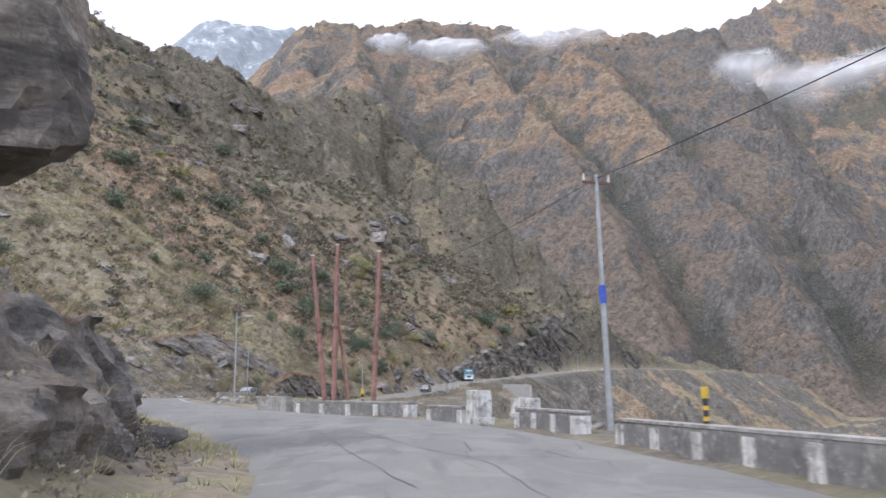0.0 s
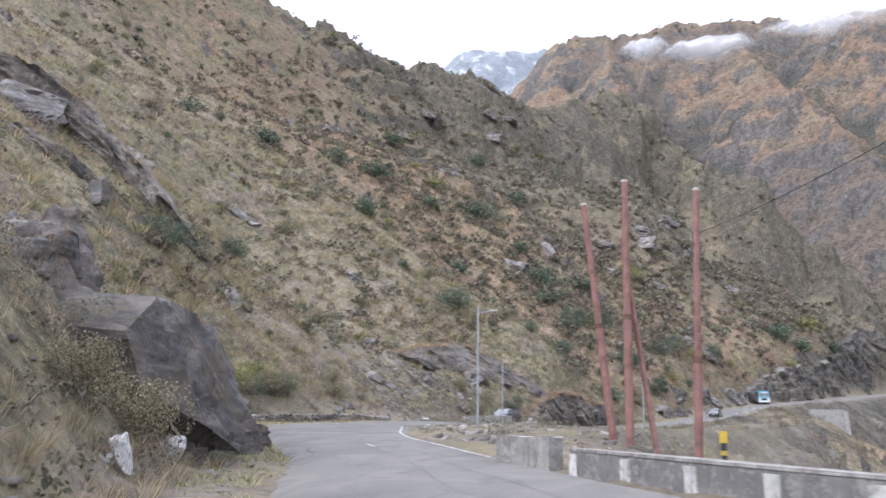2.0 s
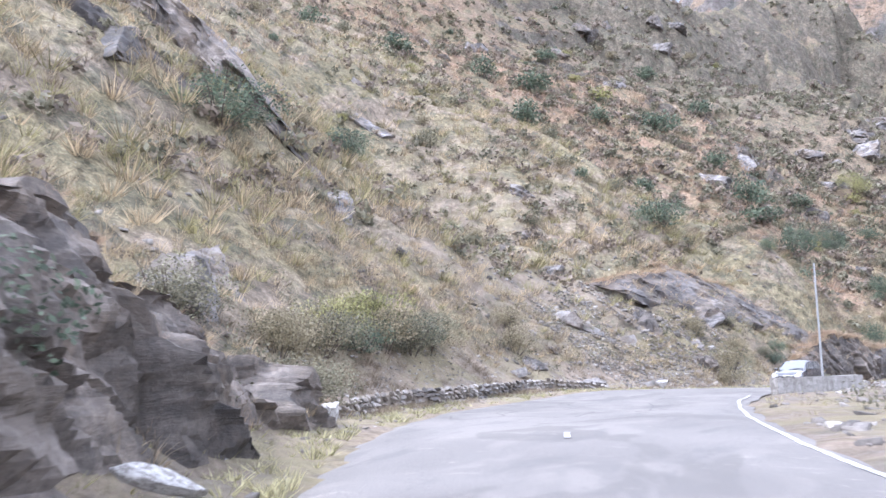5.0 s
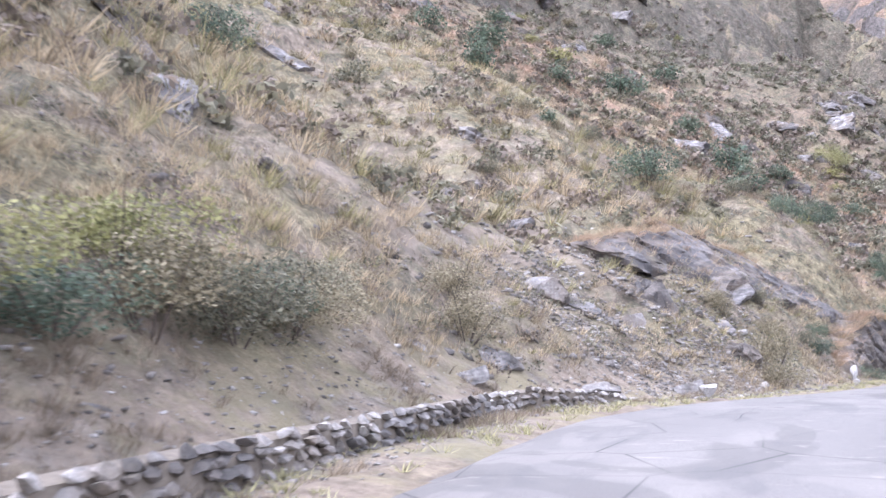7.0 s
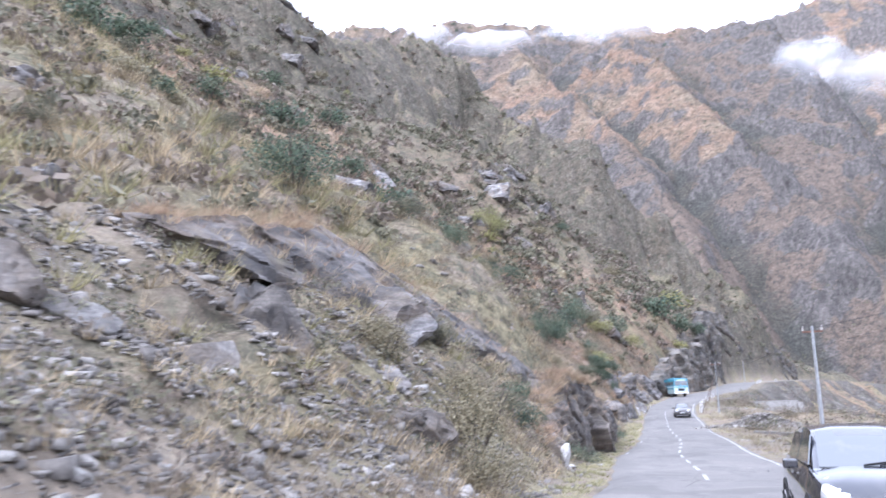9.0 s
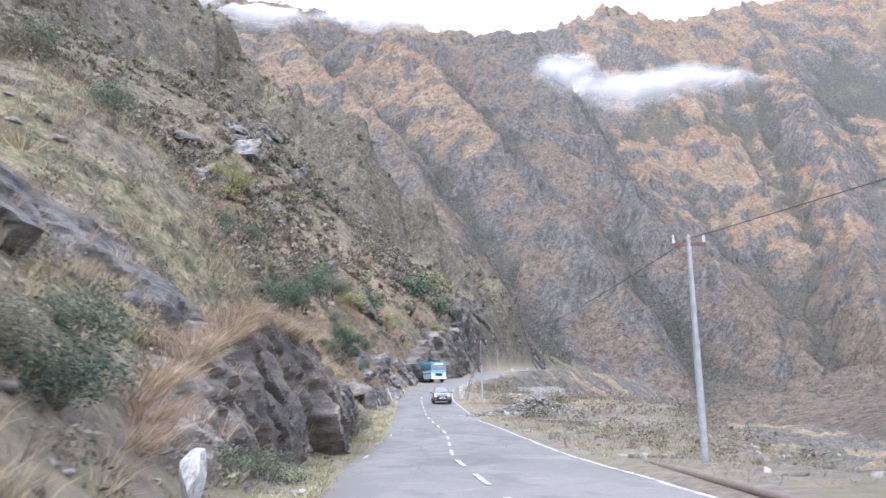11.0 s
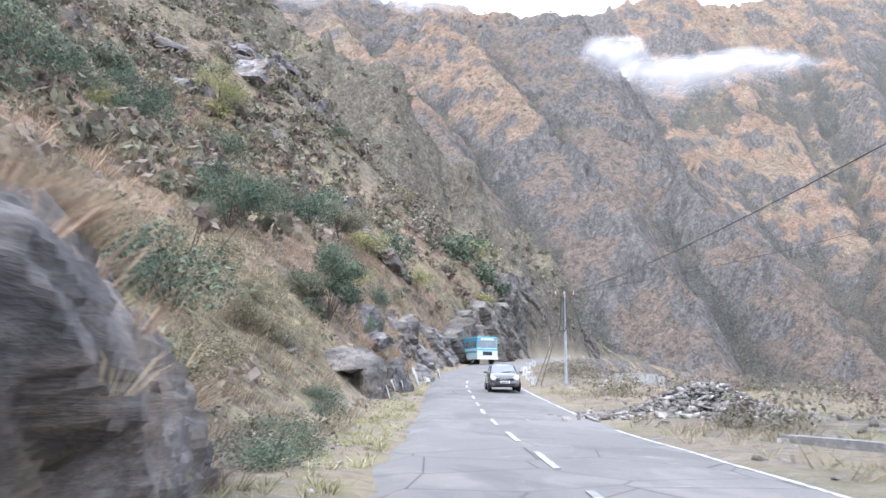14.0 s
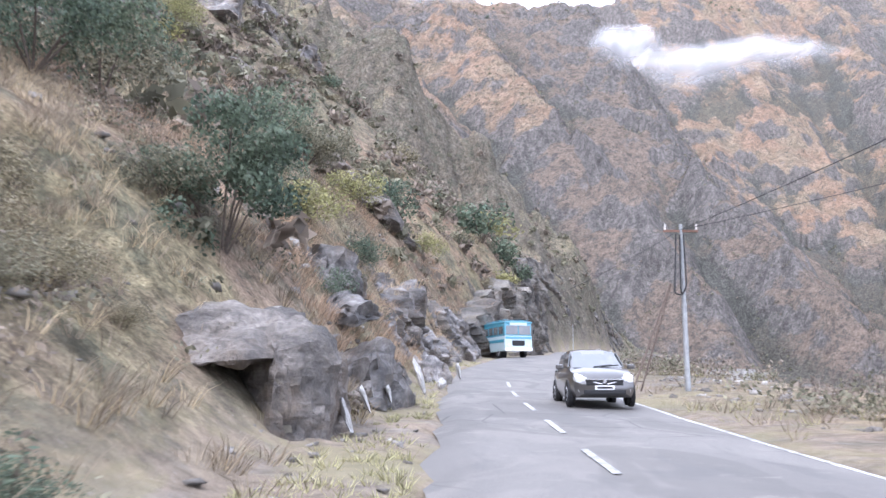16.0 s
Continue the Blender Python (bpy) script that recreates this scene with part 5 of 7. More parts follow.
# rocks strewn over the hillside
spots, crag_at, rng = spread_points(5200, (-120, 4), (6, 330), 31, 16, 0.55,
                                    lambda x, y, z, c, l, r, g: (l > 4) & (g.uniform(size=len(x)) < 0.03 + 0.13 * c))
for p, c in zip(spots[:330], crag_at):
    far = 1 + 1.1 * min(1, max(0, (p[1] - 120) / 150))
    r = rng.uniform(0.35, 1.05) ** 1.5 * 1.9 * far
    me = (BOULDERS + CRAGS)[rng.integers(9)] if rng.uniform() < 0.94 else PALE_BOULDERS[rng.integers(4)]
    tagged(place(me, "hillside_rock", (p[0], p[1], p[2] - 0.12 * r), (r * rng.uniform(0.9, 1.4), r, r * rng.uniform(0.7, 1.1)), (rng.uniform(-10, 10), rng.uniform(10, 35), rng.uniform(-60, 30))),
           "grey rock among dry grass on the hillside", "rock", "rocks on the hillside")

# loose stones
CHIP_FACES = np.array([(0, 2, 1), (1, 2, 3), (4, 5, 6), (5, 7, 6), (0, 1, 4), (1, 5, 4), (2, 6, 3), (3, 6, 7), (0, 4, 2), (2, 4, 6), (1, 3, 5), (3, 7, 5)])


def chip(seed):
    """A broken flat slab with skewed corners."""
    rng_ = np.random.default_rng(seed)
    v = np.array([(x, y, z) for z in (-1, 1) for y in (-1, 1) for x in (-1, 1)], float)
    return (v * rng_.uniform(0.6, 1.1, (8, 3)) + rng_.normal(size=(8, 3)) * 0.12) * (0.85, rng_.uniform(0.45, 0.75), rng_.uniform(0.2, 0.45)), CHIP_FACES


CHIPS = [chip(300 + k) for k in range(14)]
on_apron = lambda x, y, l: (y > 63) & (y < 101) & (l < np.where(y > 82, 2.6, 4.6) + 2.5 * patchy(x, y, 3, 75))
scree_at = lambda x, y: np.exp(-(((x + 40) * 0.5 + (y - 101) * 0.5) / 6.5) ** 2) * np.exp(-((y - 102) / 15) ** 2) + np.exp(-(((x + 34) / 5) ** 2 + ((y - 104) / 7) ** 2))
spots, _, rng = spread_points(120000, (-80, 4), (6, 215), 32, 5, 0.7, lambda x, y, z, c, l, r, g: (l > 0.25) & (g.uniform(size=len(x)) < 0.10 + 0.9 * scree_at(x, y) + 0.12 * (l < 3)))
verge = smooth(nearest(LEFT, spots[:, 0], spots[:, 1])[0] / 3.5)
scattered("scree", CHIPS, spots, (rng.uniform(0.25, 1.0, len(spots)) ** 2.3 * (0.12 + 0.24 * verge) + 0.035) * np.where(on_apron(spots[:, 0], spots[:, 1], nearest(LEFT, spots[:, 0], spots[:, 1])[0]), 0.5, 1), CHIP_ROCK, "loose grey stones and scree on the slope", "stones", 33, squash=0.5, tilt=0.25)
spots, _, rng = spread_points(60000, (-24, 4), (40, 215), 34, 4, 0.6, lambda x, y, z, c, l, r, g: (r > 0.5) & (g.uniform(size=len(x)) < (0.12 + 0.45 * (patchy(x, y, 6, 66) > 0.5)) * np.where((r < 2.5) & (y > 152), 0.12, 0.75)))
scattered("rubble", CHIPS, spots, rng.uniform(0.25, 1.0, len(spots)) ** 2.5 * 0.4 + 0.03, CHIP_ROCK, "grey rubble on the bank below the road", "stones", 35, squash=0.4, tilt=0.25)
spots, _, rng = spread_points(17000, (-39, 92), (-26, 112), 38, 9, 0.8, lambda x, y, z, c, l, r, g: (l > 0.8) & (g.uniform(size=len(x)) < 0.75 * np.clip(1.3 * scree_at(x, y), 0, 1) + 0.15))
scattered("scree_chips", CHIPS, spots + (0, 0, 0.01), rng.uniform(0.2, 1.0, len(spots)) ** 2.5 * 0.17 + 0.03, CHIP_ROCK, "flat grey chips of slate spread over the slope", "stones", 39, squash=0.4, tilt=0.2)
spots, _, rng = spread_points(16000, (-40, 62), (-26, 102), 391, 9, 0.8, lambda x, y, z, c, l, r, g: (l > 0.9) & on_apron(x, y, l) & (g.uniform(size=len(x)) < 0.35 + 0.65 * patchy(x, y, 2, 392)))
scattered("gravel", CHIPS, spots + (0, 0, 0.01), rng.uniform(0.2, 1.0, len(spots)) ** 3 * 0.11 + 0.018, CHIP_ROCK, "small grey stones washed down over bare earth", "stones", 393, squash=0.5, tilt=0.2)
pile_n = 3400
rng = np.random.default_rng(36)
a, b = rng.normal(size=pile_n) * 0.42, rng.normal(size=pile_n) * 0.42
heap = np.stack([-0.6 + a * 6.0 + b * 1.2, 165.4 + b * 4.0 + a * 1.5, np.zeros(pile_n)], 1)
heap[:, 2] = -0.15 + 1.25 * np.exp(-(a ** 2 + b ** 2) / 0.22) * rng.uniform(0.3, 1.0, pile_n)
scattered("debris_heap", CHIPS, heap, rng.uniform(0.3, 1.0, pile_n) ** 2.4 * 0.30 + 0.05, CHIP_ROCK, "heap of broken slabs dumped beside the road", "stones", 37, squash=0.3, tilt=0.35)

# ---------------------------------------------------------------- grass and scrub
TUFTS = [blades(20, 0.5, 0.55, 400 + k, 1.0, 0.0085) for k in range(6)]
FAR_TUFTS = [blades(11, 0.55, 0.55, 420 + k, 1.0, 0.03, True) for k in range(6)]
spots, _, rng = spread_points(260000, (-125, 3), (4, 235), 41, 6, 0.85, lambda x, y, z, c, l, r, g: (l > 1.6) & ~on_apron(x, y, l) & (g.uniform(size=len(x)) < (0.22 + 0.55 * (patchy(x, y, 9, 61) > 0.42)) * (1 - 0.5 * c) * np.where(y < 62, 0.45, 1.0) * (0.2 + 1.5 * (patchy(x, y, 2.2, 69) > 0.5)) * (1 - 0.5 * np.clip(scree_at(x, y), 0, 1))))
rusty = patchy(spots[:, 0], spots[:, 1], 26, 62) + 0.004 * (spots[:, 1] - 190) > 0.47
far = nearest(LEFT, spots[:, 0], spots[:, 1])[0] > 14
size = rng.uniform(0.6, 1.25, len(spots)) * (1 + 0.9 * np.clip((np.hypot(spots[:, 0] + 22, spots[:, 1] - 90) - 40) / 120, 0, 1))
size = np.where(far, size, np.minimum(size, 0.95))
dead = ~rusty & (rng.uniform(size=len(spots)) < 0.28 + 0.45 * smooth((spots[:, 1] - 115) / 40))
for pick, shapes in ((~far, TUFTS), (far, FAR_TUFTS)):
    scattered("dry_grass", shapes, spots[~rusty & ~dead & pick], size[~rusty & ~dead & pick], STRAW, "tufts of dry straw-coloured grass", "grass", 42, lean=0.18)
    scattered("dead_grass", shapes, spots[dead & pick], size[dead & pick], DEAD_GRASS, "tufts of dead grey-brown grass", "grass", 40, lean=0.22)
    scattered("rusty_grass", shapes, spots[rusty & pick], size[rusty & pick], RUST_GRASS, "tufts of dry rust-coloured grass", "grass", 43, lean=0.18)
TUSSOCKS = [blades(44, 0.85, 0.95, 425 + k, 1.0, 0.010) for k in range(5)]
spots, _, rng = spread_points(30000, (-70, 12), (0, 215), 59, 5, 0.8, lambda x, y, z, c, l, r, g: (l > 2.2) & ~on_apron(x, y, l) & (g.uniform(size=len(x)) < 0.22 * (patchy(x, y, 5, 60) > 0.5)))
close_in = lambda p: np.clip((nearest(LEFT, p[:, 0], p[:, 1])[0] - 1) / 14, 0.38, 1)
size = rng.uniform(0.45, 1.25, len(spots)) * close_in(spots)
dead = rng.uniform(size=len(spots)) < 0.15 + 0.5 * smooth((spots[:, 1] - 115) / 40)
scattered("tussock_grass", TUSSOCKS, spots[~dead], size[~dead], STRAW, "big arching tussocks of straw-coloured grass", "grass", 55, lean=0.12)
scattered("dead_tussock_grass", TUSSOCKS, spots[dead], size[dead], DEAD_GRASS, "arching tussocks of dead brown grass", "grass", 50, lean=0.12)
CLUMPS = [blades(40, 0.95, 1.0, 970 + k, 1.0, 0.024, True) for k in range(5)]
spots, _, rng = spread_points(90000, (-92, 0), (-6, 165), 961, 7, 0.75, lambda x, y, z, c, l, r, g: (l > np.where(y < 45, 9, 4)) & ~on_apron(x, y, l) & (g.uniform(size=len(x)) < 0.16 * (patchy(x, y, 4, 962) > 0.42) * (1 - 0.55 * np.clip(scree_at(x, y), 0, 1))))
olive = rng.uniform(size=len(spots)) < 0.6
size = rng.uniform(0.7, 1.5, len(spots)) * close_in(spots)
scattered("olive_tussock_grass", CLUMPS, spots[olive], size[olive], OLIVE_GRASS, "rounded olive-brown tussocks on the steep bank", "grass", 963, lean=0.2)
scattered("bank_tussock_grass", CLUMPS, spots[~olive], size[~olive], STRAW, "rounded straw-coloured tussocks on the steep bank", "grass", 964, lean=0.2)
spots, _, rng = spread_points(14000, (-40, 62), (-26, 102), 394, 9, 0.8, lambda x, y, z, c, l, r, g: (l > 1.0) & on_apron(x, y, l) & (g.uniform(size=len(x)) < 0.75 * (patchy(x, y, 1.6, 395) > 0.5)))
scattered("apron_grass", TUFTS, spots, rng.uniform(0.2, 0.7, len(spots)), DEAD_GRASS, "sparse dead grass on the bare earth above the wall", "grass", 396, lean=0.25)
BRUSH = [leaves(34, 0.62, 430 + k, 0.15, 0.7, 5) for k in range(6)]
FINE_BRUSH = [leaves(56, 0.55, 440 + k, 0.05, 0.6, 9) for k in range(5)]
spots, _, rng = spread_points(150000, (-130, 3), (60, 330), 44, 7, 0.75, lambda x, y, z, c, l, r, g: (l > 1.6) & ~on_apron(x, y, l) & (g.uniform(size=len(x)) < 0.30 * (patchy(x, y, 14, 63) > 0.42) + 0.08))
brown = rng.uniform(size=len(spots)) < 0.5
close = nearest(LEFT, spots[:, 0], spots[:, 1])[0] < 13
size = rng.uniform(0.5, 1.0, len(spots)) ** 1.5 * 1.9 * (1 + 0.8 * np.clip((spots[:, 1] - 110) / 160, 0, 1))
size = np.where(close, np.minimum(size, 1.2), size)
for pick, mat_, word in ((close & brown, BROWN_SCRUB, "brown"), (close & ~brown, SCRUB, "grey-green")):
    scattered("roadside_scrub", FINE_BRUSH, spots[pick], size[pick], mat_, f"thin {word} scrub close to the road", "shrubs", 56)
scattered("scrub", BRUSH, spots[~brown & ~close], size[~brown & ~close], SCRUB, "low grey-green scrub on the hillside", "shrubs", 45)
scattered("brown_scrub", BRUSH, spots[brown & ~close], size[brown & ~close], BROWN_SCRUB, "low leafless brown scrub on the hillside", "shrubs", 46)
CLUMP = [leaves(30, 0.95, 460 + k, 0.27, 0.75, 4) for k in range(6)]
spots, _, rng = spread_points(26000, (-200, 150), (130, 440), 47, 60, 0.4, lambda x, y, z, c, l, r, g: (l > 4) & (g.uniform(size=len(x)) < (0.42 * (patchy(x, y, 30, 64) > 0.42) + 0.16) * np.where((c > 0.55) & (y > 300), 0.25, 1.0)))
brown = rng.uniform(size=len(spots)) < 0.45
size = rng.uniform(0.7, 1.9, len(spots))
scattered("far_scrub", CLUMP, spots[~brown], size[~brown], SCRUB, "dark green scrub on the upper slope", "shrubs", 48)
scattered("far_brown_scrub", CLUMP, spots[brown], size[brown], BROWN_SCRUB, "brown scrub on the upper slope", "shrubs", 49)
spots, _, rng = spread_points(60000, (-24, 4), (50, 240), 51, 6, 0.7, lambda x, y, z, c, l, r, g: (r > 0.5) & (g.uniform(size=len(x)) < 0.10 + 0.5 * (patchy(x, y, 7, 67) > 0.5)))
brown = rng.uniform(size=len(spots)) < 0.55
pick = (rng.uniform(size=len(spots)) < np.where(spots[:, 1] > 150, 0.6, 0.30)) & (patchy(spots[:, 0], spots[:, 1], 5, 76) > np.where(spots[:, 1] > 150, 0.36, 0.46)) & (nearest(RIGHT, spots[:, 0], spots[:, 1])[0] > np.where(spots[:, 1] > 150, 3.2, 2.2))
for take, mat_, word in ((pick & brown, BROWN_SCRUB, "brown"), (pick & ~brown, SCRUB, "grey-green")):
    scattered("bank_scrub", FINE_BRUSH, spots[take], (rng.uniform(0.5, 1.5, len(spots)) * (1 + 0.5 * smooth((spots[:, 1] - 130) / 30)))[take], mat_, f"low {word} scrub on the bank below the road", "shrubs", 57)
scattered("bank_grass", [blades(9, 0.5, 0.55, 445 + k, 1.0, 0.012, True) for k in range(6)], spots[::2], (rng.uniform(0.25, 0.55, len(spots)) * (1 + 0.9 * smooth((spots[:, 1] - 110) / 30)))[::2], OLIVE_GRASS, "thin dry grass on the bank below the road", "grass", 52)
scattered("dead_bank_grass", [blades(11, 0.5, 0.6, 455 + k, 1.0, 0.016, True) for k in range(6)], spots[1::2], (rng.uniform(0.25, 0.55, len(spots)) * (1 + 1.1 * smooth((spots[:, 1] - 110) / 30)))[1::2], DEAD_GRASS, "dead brown grass on the bank below the road", "grass", 58, lean=0.2)
spots, _, rng = spread_points(90000, (-40, 3), (6, 215), 53, 30, 0.5, lambda x, y, z, c, l, r, g: (l > 0.15) & (l < 2.0) & (g.uniform(size=len(x)) < 0.25 + 0.6 * (patchy(x, y, 2.5, 68) > 0.45)))
scattered("verge_grass", [blades(16, 0.22, 0.3, 480 + k, 0.9, 0.016, True) for k in range(4)], spots, rng.uniform(0.35, 1.0, len(spots)), VERGE, "short dry grass along the verge", "grass", 54)


# ---------------------------------------------------------------- bushes and small trees
def bush_data(seed, material, count=2600, leaf=0.022):
    v, f = leaves(count, 0.62, seed, leaf, 0.85, 13, 0.1)
    me = bpy.data.meshes.new("foliage")
    me.from_pydata(v.tolist(), [], f.tolist())
    me.materials.append(material)
    bm = bmesh.new()
    rng_ = np.random.default_rng(seed)
    for _ in range(9):
        a, r = rng_.uniform(0, 6.28), rng_.uniform(0.15, 0.5)
        rod((0, 0, -0.12), (r * math.cos(a), r * math.sin(a), rng_.uniform(0.35, 0.8)), 0.009, 0.003, 5, bm)
    stems = bpy.data.meshes.new("stem")
    bm.to_mesh(stems)
    bm.free()
    stems.materials.append(BARK)
    return me, stems


FAR_BUSHES = {"green": [bush_data(530 + k, LEAF, 620, 0.048) for k in range(4)], "yellow": [bush_data(540 + k, YELLOW_LEAF, 620, 0.048) for k in range(2)],
              "grey": [bush_data(550 + k, SCRUB, 700, 0.045) for k in range(3)], "straw": [bush_data(565 + k, STRAW_LEAF, 700, 0.045) for k in range(2)]}
BUSHES = {"green": [bush_data(500 + k, LEAF) for k in range(3)], "yellow": [bush_data(510 + k, YELLOW_LEAF) for k in range(2)],
          "grey": [bush_data(520 + k, SCRUB, 4200, 0.019) for k in range(3)], "straw": [bush_data(560 + k, STRAW_LEAF, 4200, 0.017) for k in range(3)]}
WORDS = {"green": "rounded dark green leafy bush on the slope", "yellow": "yellowing green bush on the slope", "grey": "grey-green thin-leaved bush among dry grass", "straw": "dry olive-brown bush with thin twigs"}


def bush(kind, x, y, z, w, h, seed):
    off = float(nearest(LEFT, np.array([x]), np.array([y]))[0][0])
    pool = (FAR_BUSHES if off > 26 or y > 235 else BUSHES)[kind]
    crown, stems = pool[seed % len(pool)]
    ob = thing("bush", (x, y, z), WORDS[kind], "bush", "bushes on the hillside", seed * 67 % 360)
    ob.scale = (w, w, h)
    for name, me in (("foliage", crown), ("stem", stems)):
        new(name, me).parent = ob


for k, (kind, x, y, w, h) in enumerate([
        ("green", -60.6, 148.4, 3.9, 4.4), ("green", -38.8, 131.4, 4.4, 3.8), ("green", -48.6, 77.3, 4.6, 2.8), ("green", -51.5, 93.0, 2.8, 2.8), ("green", -97.0, 145.5, 4.6, 3.2), ("green", -84.0, 152.0, 5.2, 3.4),
        ("green", -84.0, 182.0, 4.6, 4.4), ("green", -78.0, 193.0, 7.0, 4.8), ("yellow", -71.0, 216.0, 9.0, 4.6), ("green", -58.5, 210.0, 6.6, 5.6), ("green", -38.5, 190.0, 5.6, 5.4), ("green", -31.5, 182.0, 4.6, 4.6),
        ("green", -29.1, 137.2, 2.1, 2.4), ("green", -30.5, 170.0, 4.4, 3.6), ("yellow", 24.0, 298.0, 11.0, 7.0), ("green", 14.2, 267.0, 7.5, 6.0), ("green", 20.0, 276.0, 6.0, 5.0), ("green", -36.0, 184.0, 5.0, 3.6), ("green", -12.4, 209.8, 3.2, 4.0),
        ("grey", -15.6, 177.6, 2.4, 2.0), ("green", -15.4, 162.6, 1.3, 0.9), ("green", -16.6, 156.2, 1.2, 0.8), ("green", -17.3, 154.7, 1.5, 0.9), ("green", -15.0, 165.6, 0.9, 0.7),
        ("straw", -35.4, 73.0, 3.2, 2.4), ("grey", -35.6, 75.4, 3.2, 2.4), ("straw", -36.0, 77.6, 3.0, 2.2), ("yellow", -36.6, 73.5, 3.2, 2.4), ("green", -35.2, 71.0, 2.6, 1.8), ("green", -36.0, 76.2, 2.2, 1.6), ("yellow", -35.6, 69.4, 2.8, 2.2), ("straw", -34.2, 66.2, 2.8, 2.0), ("grey", -34.6, 68.0, 3.2, 2.4), ("straw", -33.6, 64.6, 2.6, 2.0), ("straw", -35.6, 86.0, 2.6, 2.2), ("straw", -37.0, 88.0, 2.6, 2.0), ("grey", -36.6, 79.0, 2.4, 1.9), ("yellow", -26.4, 50.0, 1.3, 1.0),
        ("grey", -18.4, 31.0, 2.2, 1.8), ("grey", -17.0, 29.0, 1.8, 1.4), ("grey", -30.6, 62.0, 2.4, 1.8), ("grey", -33.0, 60.0, 2.6, 2.2), ("straw", -31.0, 108.5, 2.4, 1.7), ("straw", -28.8, 110.5, 2.0, 1.5), ("grey", -29.6, 113.5, 1.8, 1.4), ("grey", -27.2, 114.0, 1.6, 1.2),
        ("yellow", -24.0, 236.0, 5.0, 3.6), ("grey", -14.0, 186.5, 2.0, 1.6), ("grey", -10.6, 189.6, 1.8, 1.5), ("straw", -17.4, 170.5, 2.2, 1.6), ("straw", -18.4, 167.0, 2.4, 1.8), ("straw", -19.5, 173.0, 2.6, 2.0), ("green", -43.0, 165.0, 3.4, 3.0), ("green", -52.0, 175.0, 3.6, 3.0),
        ("green", -66.0, 196.0, 4.0, 3.2), ("green", -46.0, 203.0, 4.2, 3.4), ("green", -33.0, 215.0, 4.0, 3.4), ("green", -22.0, 216.0, 3.4, 2.8), ("green", -55.0, 240.0, 5.0, 4.0), ("green", 4.0, 262.0, 4.6, 3.6), ("green", 32.0, 308.0, 5.0, 4.0), ("green", -95.0, 245.0, 6.0, 4.4), ("green", -75.0, 270.0, 6.0, 4.4),
        ("grey", -14.9, 36.6, 0.7, 0.6), ("green", -24.6, 49.5, 2.6, 2.0), ("straw", -14.6, 33.2, 2.1, 2.0), ("straw", -14.4, 31.2, 1.9, 1.6), ("grey", -17.2, 34.8, 2.4, 1.8), ("straw", -16.4, 171.4, 1.9, 1.4), ("straw", -17.6, 172.6, 2.4, 1.7), ("grey", -16.6, 169.4, 1.5, 1.0), ("straw", -17.8, 168.6, 2.2, 1.6), ("straw", -15.4, 171.9, 1.0, 0.7), ("straw", -20.4, 163.4, 4.4, 3.4), ("green", -21.0, 160.4, 3.4, 2.8), ("green", -26.8, 117.4, 1.8, 1.5), ("green", -24.5, 119.6, 1.5, 1.1), ("green", -23.6, 121.4, 1.5, 1.1), ("green", -26.6, 114.8, 1.8, 1.5), ("straw", -28.3, 106.5, 3.0, 2.6), ("straw", -28.0, 103.4, 2.4, 1.8),
        ("grey", -19.0, 186.4, 5.0, 4.0), ("green", -17.3, 149.6, 1.5, 0.9), ("green", -16.7, 151.2, 1.2, 0.8), ("green", -19.6, 150.4, 2.0, 1.5), ("straw", -19.0, 153.0, 2.4, 2.0), ("straw", -18.6, 158.5, 2.6, 1.8), ("green", -15.5, 164.8, 1.9, 1.0), ("grey", -12.8, 192.0, 2.4, 2.0), ("green", -11.2, 186.6, 2.2, 1.6),
        ("green", -9.4, 196.4, 2.4, 2.0), ("green", -14.2, 200.0, 4.0, 3.6), ("yellow", -8.0, 214.0, 4.6, 3.8), ("green", -4.4, 222.0, 5.0, 4.2), ("yellow", -1.0, 228.0, 4.0, 3.2), ("green", -30.0, 160.0, 3.4, 2.8), ("grey", -26.0, 152.0, 3.6, 3.0), ("straw", -23.0, 163.0, 3.4, 2.8),
        ("straw", -24.5, 142.5, 1.6, 1.3), ("grey", -20.6, 146.6, 1.4, 1.1), ("green", -19.2, 147.4, 1.0, 0.8)]):
    far_off = 1.3 if kind == "green" and w > 2.7 else 1.0
    bush(kind, x, y, level(x, y) - 0.1, w * far_off, h * far_off, k)

bush("yellow", -17.9, 41.7, 2.35, 1.2, 1.1, 98)
spots, _, rng = spread_points(700, (-100, -32), (132, 235), 981, 40, 0.25, lambda x, y, z, c, l, r, g: (l > 8) & (patchy(x, y, 20, 982) > 0.46))
for k, p in enumerate(spots[:60]):
    w = rng.uniform(1.6, 3.8)
    bush(("straw", "grey", "straw", "straw", "grey", "yellow")[k % 6], p[0], p[1], p[2] - 0.1, w, w * rng.uniform(0.6, 0.9), 600 + k)
spots, crag_at, rng = spread_points(9000, (-150, 60), (70, 340), 57, 40, 0.25,
                                    lambda x, y, z, c, l, r, g: (l > 5) & (g.uniform(size=len(x)) < (0.02 + 0.12 * (patchy(x, y, 32, 58) > 0.5)) * np.clip((y - 40) / 90, 0.25, 1.3) * (1 - 0.6 * np.clip(scree_at(x, y), 0, 1))))
for k, p in enumerate(spots[:235]):
    w = rng.uniform(0.8, 2.6) * (1 + 0.8 * min(1, max(0, (p[1] - 120) / 150)))
    bush(("green", "grey", "straw", "straw", "grey", "straw")[rng.integers(6)] if k % 9 else "yellow", p[0], p[1], p[2] - 0.1, w, w * rng.uniform(0.6, 0.95), 100 + k)


